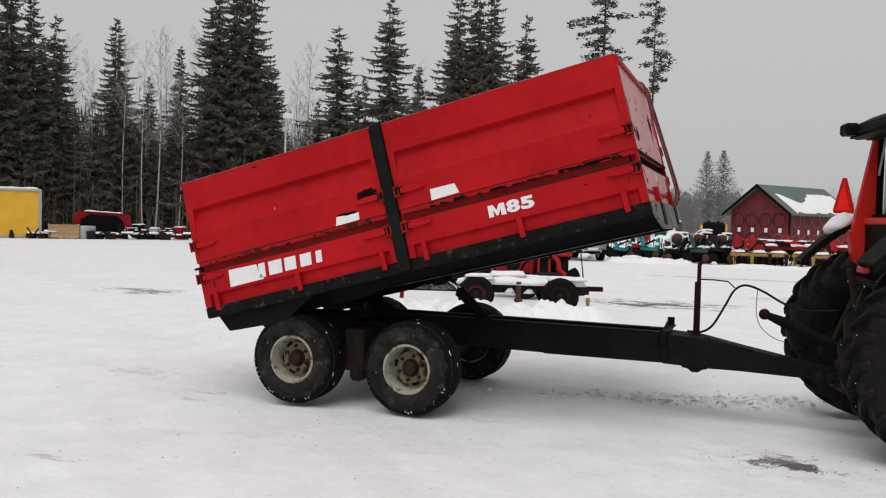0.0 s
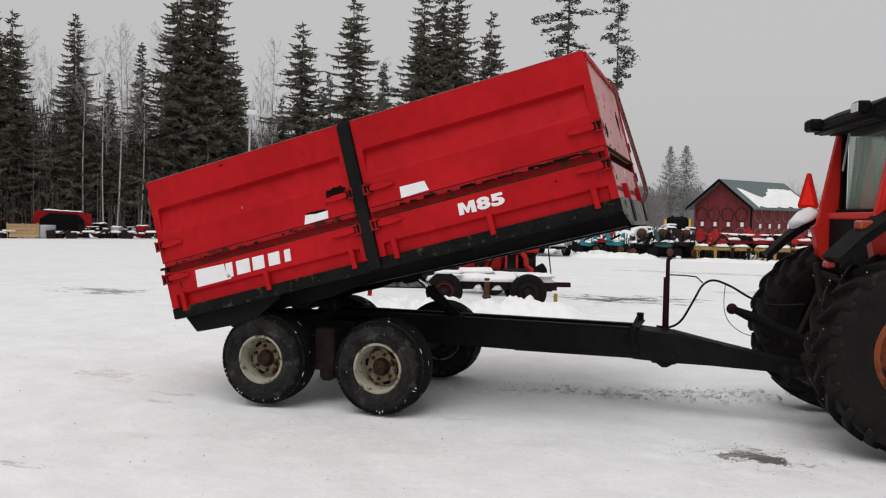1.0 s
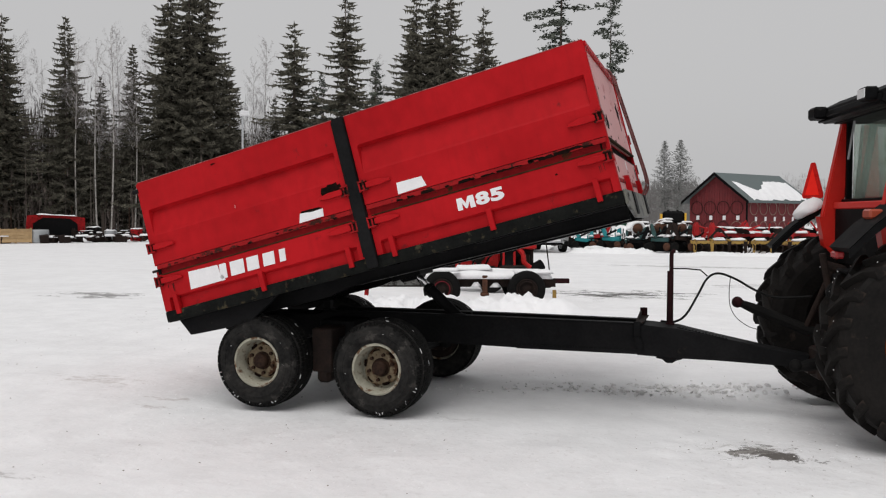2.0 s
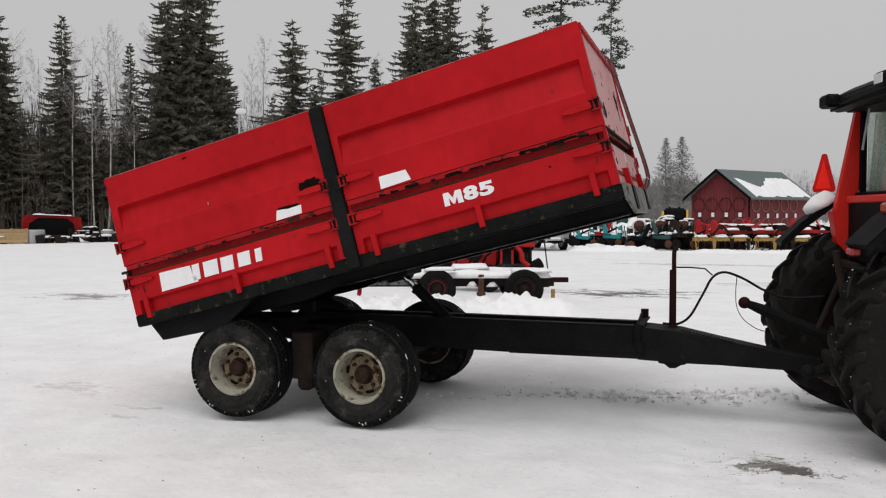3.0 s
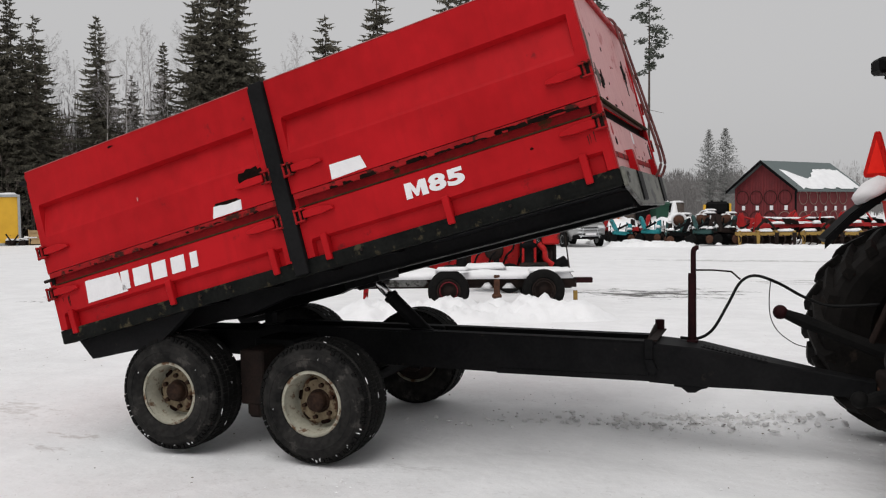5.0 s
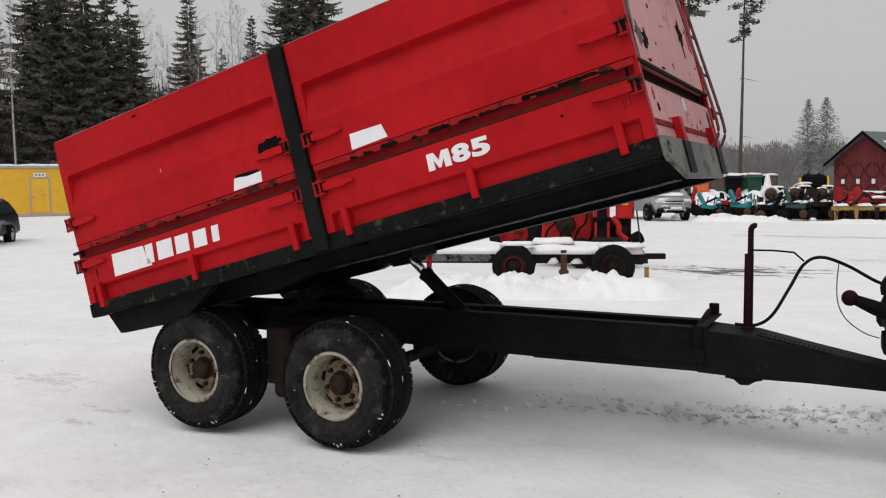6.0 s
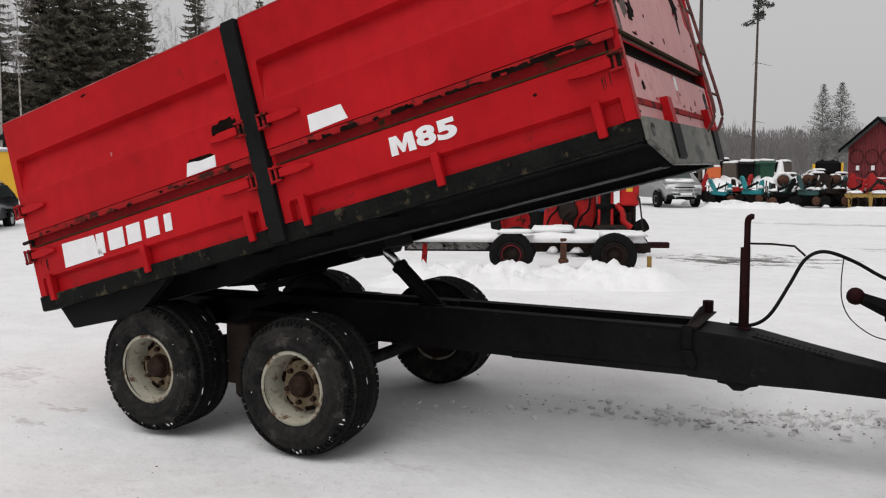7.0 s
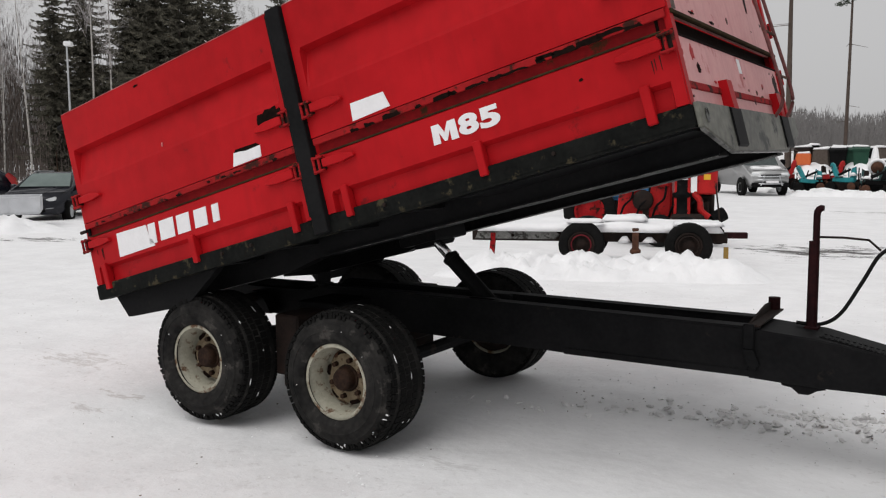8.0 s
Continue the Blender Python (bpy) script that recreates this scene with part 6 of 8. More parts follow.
def road_wheel(parent, x, y, z, r, w, mat_rim, label=""):
    bm = lathe(nb(), [(r * 0.58, -w * 0.42), (r * 0.66, -w * 0.5), (r * 0.9, -w * 0.5), (r, -w * 0.38), (r, w * 0.38), (r * 0.9, w * 0.5), (r * 0.66, w * 0.5), (r * 0.58, w * 0.42)], 28, True)
    wh = part("wheel", bm, TREAD, parent, label or "dark rubber wheel", pose(x, y, z), True)
    bm = lathe(nb(), [(r * 0.50, -w * 0.40), (r * 0.58, -w * 0.44), (r * 0.60, -w * 0.36), (r * 0.5, -w * 0.2), (r * 0.3, -w * 0.14), (r * 0.2, -w * 0.3), (0.0, -w * 0.3)], 20)
    part("rim", bm, mat_rim, wh, smooth=True)
    bm = lathe(nb(), [(r * 0.50, w * 0.40), (r * 0.58, w * 0.44), (r * 0.60, w * 0.36), (r * 0.3, w * 0.14), (0.0, w * 0.2)], 20)
    part("rim", bm, mat_rim, wh, smooth=True)
    return wh


# old bogie chassis under snow
def old_chassis():
    b = root("trailer_chassis", "old rusty trailer chassis covered with snow behind a snow bank", "trailer", pose(-1.38, 8.95, 0, 0, 0, 19))
    for y in (-0.25, 0.75):
        part("chassis_rail", bx(-2.6, 1.25, y, y + 0.07, 0.40, 0.56, 0.006), RUST_DARK, b, "rusty chassis rail")
    for x in (-2.3, -1.3, -0.1, 1.1):
        part("cross_member", bx(x, x + 0.08, -0.18, 0.75, 0.42, 0.52), RUST_DARK, b)
    part("coupling_bar", bx(1.2, 1.57, 0.1, 0.22, 0.44, 0.53, 0.01), MAROON, b)
    part("side_plate", prism(nb(), [(-2.55, 0.43), (-1.30, 0.43), (-1.22, 0.50), (-1.30, 0.555), (-2.5, 0.555)], -0.275, -0.255), WORN_LIT_STEEL, b, "pale scraped side plate")
    part("plate_hole", rod(nb(), (-1.95, -0.279, 0.485), (-1.95, -0.274, 0.485), 0.026, seg=12), NEAR_BLACK, b)
    part("stand", prism(nb(), [(-2.34, 0.0), (-2.27, 0.0), (-2.22, 0.52), (-2.30, 0.52)], -0.28, -0.2), RED_WORN, b, "red stand leg")
    for x in (-0.88, 0.69):
        for y in (-0.35, 0.95):
            w = road_wheel(b, x, y, 0.37, 0.345, 0.24, RUST_DARK)
            part("rim_ring", tube(nb(), [(0.148 * math.cos(t), -0.108, 0.148 * math.sin(t)) for t in (2 * math.pi * k / 24 for k in range(24))], 0.012, 6, True), CHASSIS_RED if x < 0 else RUST_DARK, w, "dull red rim ring")
    part("spring_box", box(bx(-0.13, -0.03, -0.34, -0.22, 0.30, 0.62, 0.01), -0.16, 0.0, -0.35, -0.21, 0.22, 0.31, 0.03), RUST, b, "rusty spring hanger")
    for x0, x1, y0, y1, z, h, s in ((-2.5, 1.2, -0.36, 0.9, 0.555, 0.15, 1), (-1.12, -0.55, -0.47, -0.2, 0.70, 0.06, 2), (-0.34, -0.14, -0.36, -0.16, 0.40, 0.13, 3), (0.02, 0.24, -0.36, -0.16, 0.40, 0.12, 6), (0.45, 1.2, -0.42, 0.2, 0.66, 0.07, 9), (-0.62, 0.10, -0.1, 0.5, 0.70, 0.09, 12)):
        part("lying_snow", snow_cap(nb(), x0, x1, y0, y1, z, h, s), SNOW, b, "layer of snow", smooth=True)
    part("marker_rod", rod(nb(), (1.17, -0.2, 0.45), (1.07, -0.2, 1.25), 0.012, seg=6), RUST_DARK, b)
    part("plate", bx(1.20, 1.27, -0.22, -0.19, 0.14, 0.34, 0.004), YELLOW_OLD, b, "small dull yellow plate")
    part("hitch_block", box(nb(), 1.05, 1.22, -0.02, 0.32, 0.36, 0.60, 0.03), RUST_DARK, b, "dark hitch block")


old_chassis()


# red snow thrower / loader standing behind the chassis
def red_machine():
    b = root("loader_machine", "red farm machine with snowy chute standing behind the chassis", "farm machine", pose(-1.95, 12.6, 0, 0, 0, 14))
    part("body", box(bx(-0.52, -0.10, -0.35, 0.45, 0.50, 1.22, 0.04), -0.42, -0.14, -0.42, 0.3, 1.1, 1.42, 0.04), MACHINE_RED, b, "red steel body")
    part("deck", box(nb(), -1.2, 0.75, -0.35, 0.35, 0.36, 0.52, 0.02), RUST_DARK, b, "dark oily deck")
    for x0, z1, tilt in ((-1.15, 1.05, 4), (-0.82, 1.18, -5)):
        part("guard_plate", box(nb(), x0, x0 + 0.24, -0.40, -0.34, 0.46, z1, 0.015, pose(0, 0, 0, 0, tilt, 0)), MACHINE_RED, b, "red guard plate")
    part("roller", lathe(nb(), [(0.0, -0.42), (0.19, -0.42), (0.19, -0.36), (0.14, -0.33), (0.14, -0.05), (0.18, -0.02), (0.18, 0.04), (0.14, 0.07), (0.14, 0.34), (0.19, 0.37), (0.19, 0.42), (0.0, 0.42)], 22), PLASTIC, b, "black upright roller", pose(0.10, -0.52, 0.96, 90), True)
    for x0, x1, z, s in ((-1.18, -0.55, 1.08, 11), (0.38, 0.70, 1.44, 12), (-0.05, 0.25, 1.38, 13), (-0.95, -0.7, 0.55, 14)):
        part("lying_snow", snow_cap(nb(), x0, x1, -0.5, -0.15, z, 0.07, s, 0.04), SNOW, b, "", smooth=True)
    part("chute", prism(nb(), [(-0.05, 0.6), (0.25, 0.55), (0.24, 1.55), (0.20, 1.98), (0.02, 1.98), (-0.02, 1.5)], -0.62, -0.40), MACHINE_RED, b, "red upright chute")
    part("chute_snow", snow_cap(nb(), 0.0, 0.22, -0.66, -0.5, 1.25, 0.1, 3, 0.03), SNOW, b, smooth=True)
    part("chute_face", prism(nb(), [(0.03, 1.35), (0.2, 1.35), (0.19, 1.93), (0.04, 1.93)], -0.635, -0.62), SNOW, b, "snow stuck on the chute")
    for k in range(5):
        x = -1.05 + 0.30 * k
        part("hydraulic_pipe", tube(nb(), curve_points([(x, -0.45, 0.52), (x + 0.08, -0.52, 0.75), (x + 0.22, -0.50, 0.9), (x + 0.25, -0.42, 1.12)], 4), 0.022, 6), PLASTIC, b)
    part("fan_guard", lathe(nb(), [(0.0, -0.05), (0.16, -0.05), (0.20, 0.0), (0.16, 0.05), (0.0, 0.05)], 18), RUST_DARK, b, "dark round guard", pose(-0.62, -0.48, 0.86), True)
    part("engine_block", box(bx(-0.25, 0.66, -0.30, 0.25, 0.5, 0.98, 0.04), 0.30, 0.58, -0.42, -0.28, 0.60, 0.86, 0.03), RUST_DARK, b, "dark oily engine block")
    part("curved_guard", tube(nb(), curve_points([(0.30, -0.52, 1.0), (0.42, -0.55, 0.86), (0.44, -0.55, 0.68), (0.58, -0.52, 0.56)], 4), [0.06] * 13, 8), MACHINE_RED, b, "curved red guard")
    part("side_box", box(nb(), 0.36, 0.72, -0.58, -0.2, 0.98, 1.45, 0.03), MACHINE_RED, b)
    part("decal", bx(0.48, 0.60, -0.588, -0.582, 1.25, 1.35), YELLOW, b)
    part("gearbox", box(nb(), -0.1, 0.5, -0.75, -0.35, 0.30, 0.62, 0.05), RUST_DARK, b)
    part("pto", rod(nb(), (0.62, -0.4, 0.5), (0.85, -0.3, 0.62), 0.13, seg=14), PLASTIC, b)
    part("lying_snow", snow_cap(nb(), -0.48, 0.0, -0.4, 0.4, 1.44, 0.08, 5), SNOW, b, smooth=True)
    for y in (-0.1, 0.7):
        road_wheel(b, -0.3, y - 0.5, 0.3, 0.3, 0.2, RUST_DARK)
    t = root("small_tractor", "blue and red old tractor behind the red machine", "tractor", pose(-3.55, 14.2, 0, 0, 0, 20))
    part("bonnet", box(nb(), -1.0, 0.6, -0.35, 0.35, 0.75, 1.28, 0.08), BLUE, t, "blue bonnet")
    part("bonnet_snow", snow_cap(nb(), -1.0, 0.6, -0.35, 0.35, 1.27, 0.06, 7), SNOW, t, smooth=True)
    part("chassis", box(nb(), -1.2, 1.0, -0.25, 0.25, 0.4, 0.8, 0.05), RUST_DARK, t)
    part("front_frame", box(nb(), 0.6, 1.1, -0.4, 0.4, 0.5, 1.15, 0.05), MACHINE_RED, t, "red frame")
    for x, r in ((-0.8, 0.55), (0.8, 0.4)):
        for y in (-0.6, 0.6):
            road_wheel(t, x, y, r, r, 0.3, RED_WORN)


red_machine()


# vehicles
def van():
    b = root("van", "silver delivery van with chrome bull bar and snow on its bonnet", "van", pose(-6.0, 35.3, 0, 0, 0, -55))
    outline = [(-2.45, 0.40), (2.28, 0.38), (2.44, 0.52), (2.47, 0.74), (2.40, 0.92), (2.15, 1.05), (1.46, 1.20), (0.74, 1.84), (0.45, 1.94), (-2.2, 1.97), (-2.45, 1.80)]
    bm = prism(nb(), outline, -0.92, 0.92)
    for v in bm.verts:
        if v.co.z > 1.5:
            v.co.y *= 0.86
        if v.co.x > 2.2:
            v.co.y *= 0.84
    bmesh.ops.bevel(bm, geom=list(bm.edges), offset=0.09, segments=3, affect="EDGES")
    part("body", bm, SILVER, b, "silver painted van body", smooth=True)
    bm = prism(nb(), [(1.44, 1.225), (0.80, 1.80), (0.815, 1.815), (1.46, 1.24)], -0.72, 0.72)
    part("windscreen", bm, CAR_GLASS, b, "dark windscreen")
    for y in (-0.90, 0.90):
        part("side_window", prism(nb(), [(0.15, 1.28), (1.15, 1.26), (0.70, 1.72), (0.15, 1.74)], y - 0.03, y + 0.03), CAR_GLASS, b)
        for x in (-1.5, 1.55):
            part("wheel_arch", lathe(nb(), [(0.0, -0.004), (0.40, -0.004), (0.40, 0.004), (0.0, 0.004)], 24), PLASTIC, b, "", pose(x, y * 1.03, 0.36))
    part("grille", box(nb(), 2.40, 2.475, -0.42, 0.42, 0.76, 0.88, 0.02), PLASTIC, b, "dark grille strip")
    part("bumper", box(nb(), 2.25, 2.50, -0.76, 0.76, 0.36, 0.54, 0.05), PLASTIC, b)
    for z in (0.50, 0.66, 0.80):
        part("bull_bar", tube(nb(), [(2.44, -0.55, z), (2.55, -0.34, z), (2.57, 0.0, z), (2.55, 0.34, z), (2.44, 0.55, z)], 0.028, 6), GALV, b)
    for y in (-0.36, 0.36):
        part("bull_bar", tube(nb(), [(2.52, y * 1.25, 0.42), (2.55, y, 0.62), (2.54, y * 0.9, 0.84)], 0.028, 6), GALV, b)
    for y in (-0.60, 0.60):
        part("headlamp", box(nb(), 2.24, 2.42, y - 0.17, y + 0.17, 0.78, 0.95, 0.05), LENS, b, "headlamp")
        part("mirror", box(nb(), 1.05, 1.18, y * 1.75 - 0.1, y * 1.75 + 0.1, 1.24, 1.48, 0.03), PLASTIC, b)
    part("number_plate", bx(2.595, 2.605, -0.26, 0.26, 0.53, 0.63), WHITE, b, "white number plate")
    part("bonnet_snow", snow_cap(nb(), 1.5, 2.1, -0.62, 0.62, 1.07, 0.14, 4, 0.08), SNOW, b, smooth=True)
    for x in (-1.5, 1.55):
        for y in (-0.84, 0.84):
            road_wheel(b, x, y, 0.33, 0.34, 0.22, GALV)


van()


def estate_car(m, label, tail):
    b = root("car", label, "car", m)
    outline = [(-2.3, 0.34), (2.14, 0.26), (2.30, 0.40), (2.33, 0.62), (2.22, 0.80), (1.95, 0.93), (1.10, 1.04), (0.30, 1.48), (-0.2, 1.54), (-1.65, 1.50), (-2.10, 1.18), (-2.30, 0.98), (-2.34, 0.5)]
    bm = prism(nb(), outline, -0.93, 0.93)
    for v in bm.verts:
        if v.co.z > 1.1:
            v.co.y *= 0.78
        if v.co.x > 2.0:
            v.co.y *= 0.86
    bmesh.ops.bevel(bm, geom=list(bm.edges), offset=0.06, segments=3, affect="EDGES")
    body = part("body", bm, NAVY, b, "glossy dark blue car body", smooth=True)
    screen = prism(nb(), [(1.06, 1.085), (0.34, 1.478), (0.35, 1.495), (1.08, 1.10)], -0.78, 0.78)
    for v in screen.verts:
        if v.co.z > 1.3:
            v.co.y *= 0.78
    part("windscreen", screen, SCREEN_SKY, b, "windscreen with reflected sky in its colour")
    part("bonnet_crease", rod(nb(), (1.15, 0.42, 1.035), (2.0, 0.34, 0.925), 0.014, seg=6), NAVY, body)
    part("bonnet_crease", rod(nb(), (1.15, -0.42, 1.035), (2.0, -0.34, 0.925), 0.014, seg=6), NAVY, body)
    for s in (-1, 1):
        bm = nb()
        vs = [bm.verts.new(p) for p in ((0.80, s * 0.935, 1.06), (-1.9, s * 0.935, 1.08), (-1.60, s * 0.755, 1.44), (0.2, s * 0.755, 1.44))]
        bm.faces.new(vs)
        bmesh.ops.solidify(bm, geom=bm.faces[:], thickness=0.02)
        part("side_window", bm, CAR_GLASS, b)
        part("roof_rail", rod(nb(), (0.1, s * 0.62, 1.565), (-1.6, s * 0.62, 1.54), 0.02, seg=6), GALV, b)
        bm = prism(nb(), [(s * 0.44, 0.74), (s * 0.74, 0.82), (s * 0.765, 0.74), (s * 0.72, 0.67), (s * 0.55, 0.66)], 2.02, 2.30, "x")
        bmesh.ops.bevel(bm, geom=list(bm.edges), offset=0.02, segments=2, affect="EDGES")
        part("headlamp", bm, LENS, b, "clear headlamp")
        part("bumper_trim", prism(nb(), [(s * 0.46, 0.44), (s * 0.68, 0.47), (s * 0.70, 0.49), (s * 0.48, 0.465)], 2.10, 2.335, "x"), GALV, b, "bright bumper trim")
        part("mirror", box(nb(), 0.72, 0.88, min(s * 0.95, s * 1.12), max(s * 0.95, s * 1.12), 1.02, 1.18, 0.04), NAVY, b)
        if tail:
            part("tail_lamp", prism(nb(), [(-2.20, 0.85), (-2.335, 0.85), (-2.24, 1.12), (-2.02, 1.32), (-1.96, 1.24)], s * 0.72, s * 0.938), TAIL_RED, b, "red tail lamp")
    part("grille", box(nb(), 2.26, 2.345, -0.40, 0.40, 0.56, 0.76, 0.03), PLASTIC, b, "black grille with thin bars")
    for k in range(3):
        part("grille_bar", bx(2.345, 2.352, -0.37, 0.37, 0.60 + 0.055 * k, 0.608 + 0.055 * k), GALV, b)
    part("lower_intake", box(nb(), 2.24, 2.34, -0.42, 0.42, 0.34, 0.44, 0.02), PLASTIC, b)
    for x in (-1.4, 1.42):
        for y in (-0.82, 0.82):
            road_wheel(b, x, y, 0.33, 0.33, 0.24, GALV)
    return b


estate_car(pose(-21.25, 12.33, -0.09, 0, 0, -53) @ Matrix.Scale(0.94, 4), "dark blue estate car parked by the snow bank", False)
estate_car(pose(-25.6, 11.05, 0, 0, 0, -122.7), "dark car with red tail lamp beside the estate car", True)


def flat_trailer():
    b = root("car_trailer", "aluminium sided car trailer with snow in it", "trailer", pose(-18.9, 8.5, -0.16, 0, 0, 55))
    for y in (-0.8, 0.78):
        part("side_board", box(bx(-1.6, 1.5, y, y + 0.03, 0.55, 0.95, 0.005), -1.6, 1.5, y - 0.01, y + 0.04, 0.92, 0.96, 0.004), ALU, b, "bare aluminium side board")
    for x in (-0.85, -0.05, 0.75):
        part("side_rib", bx(x, x + 0.035, -0.818, -0.801, 0.555, 0.915, 0.004), ALU, b)
    for x in (-1.6, 1.47):
        part("end_board", bx(x, x + 0.03, -0.77, 0.78, 0.55, 0.95), ALU, b)
    part("floor", bx(-1.57, 1.47, -0.77, 0.78, 0.50, 0.55), ALU, b)
    part("lying_snow", snow_cap(nb(), -1.55, 1.45, -0.75, 0.76, 0.80, 0.1, 2, 0.1), SNOW, b, smooth=True)
    part("drawbar", bx(-2.7, -1.6, -0.05, 0.05, 0.42, 0.5), ALU, b)
    for y in (-0.9, 0.9):
        road_wheel(b, -0.3, y, 0.3, 0.3, 0.18, ALU)


flat_trailer()


# machines in the row by the barn
def plough(m, paint, label, seed, bodies=4):
    """Reversible plough: beam, headstock, legs with curved shares below and above."""
    r = random.Random(seed)
    b = root("plough", label, "plough", m, "ploughs by the barn")
    part("beam", box(nb(), -1.6, 1.6, -0.08, 0.08, 0.72, 0.90, 0.02, pose(0, 0, 0, 0, r.uniform(-4, 4), 0)), paint, b, "painted main beam")
    for k in range(bodies):
        x = -1.35 + k * 2.6 / (bodies - 1)
        for sgn in (1, -1) if k % 2 else (1,):
            tall = 0.66 if sgn > 0 else 0.34
            def zz(v):
                return 0.81 - sgn * v * tall / 0.7
            bm = prism(nb(), [(x, zz(0.0)), (x + 0.12, zz(0.0)), (x + 0.20, zz(0.4)), (x + 0.30, zz(0.66)), (x + 0.12, zz(0.66)), (x + 0.04, zz(0.35))], -0.05, 0.05)
            part("share_leg", bm, paint if (k + sgn) % 3 else RUST_DARK, b)
            bm = nb()
            rows = []
            for s in range(5):
                t = s / 4
                yy = -0.05 - 0.30 * t * t
                rows.append([bm.verts.new((x - 0.12 + 0.62 * t, yy, zz(0.72 - 0.25 * t))), bm.verts.new((x - 0.02 + 0.58 * t, yy - 0.10, zz(0.16 - 0.10 * t)))])
            for p, q in zip(rows, rows[1:]):
                bm.faces.new((p[0], p[1], q[1], q[0]))
            bmesh.ops.solidify(bm, geom=bm.faces[:], thickness=0.025)
            part("mouldboard", bm, RUST_DARK if r.random() < 0.6 else PLASTIC, b, "dark worn mouldboard")
        if k % 2:
            part("coulter_disc", lathe(nb(), [(0.0, -0.02), (0.22, -0.015), (0.24, 0.0), (0.22, 0.015), (0.0, 0.02)], 18), RUST, b, "rusty disc", pose(x - 0.2, -0.22, 0.36), True)
    part("headstock", prism(nb(), [(-1.78, 0.45), (-1.48, 0.45), (-1.52, 1.25), (-1.60, 1.42), (-1.70, 1.25)], -0.30, -0.22), paint, b)
    part("headstock", prism(nb(), [(-1.78, 0.45), (-1.48, 0.45), (-1.52, 1.25), (-1.60, 1.42), (-1.70, 1.25)], 0.22, 0.30), paint, b)
    part("cross_bar", bx(-1.72, -1.58, -0.42, 0.42, 0.62, 0.74, 0.02), RUST_DARK, b)
    part("ram", rod(nb(), (-1.5, 0.0, 1.2), (-0.7, 0.05, 0.92), 0.045), paint, b)
    part("gauge_wheel", lathe(nb(), [(0.0, -0.06), (0.14, -0.06), (0.27, -0.08), (0.30, 0.0), (0.27, 0.08), (0.14, 0.06), (0.0, 0.06)], 20), RUST, b, "rusty gauge wheel", pose(1.5, -0.35, 0.3), True)
    for k in range(3):
        x = -1.2 + 0.95 * k + r.uniform(-0.2, 0.2)
        part("lying_snow", snow_cap(nb(), x, x + r.uniform(0.3, 0.75), -0.24, 0.22, 0.88, r.uniform(0.07, 0.17), seed + k), SNOW, b, "snow on the beam", smooth=True)
    part("prop", rod(nb(), (0.5 * r.uniform(-1, 1), -0.1, 0.85), (0.9 * r.uniform(-1, 1), -0.2, 1.45 + r.uniform(-0.2, 0.2)), 0.04, seg=6), paint, b)
    part("lying_snow", snow_cap(nb(), -0.9, 0.4, 0.10, 0.50, 1.10, 0.08, seed + 1), SNOW, b, "", smooth=True)
    return b


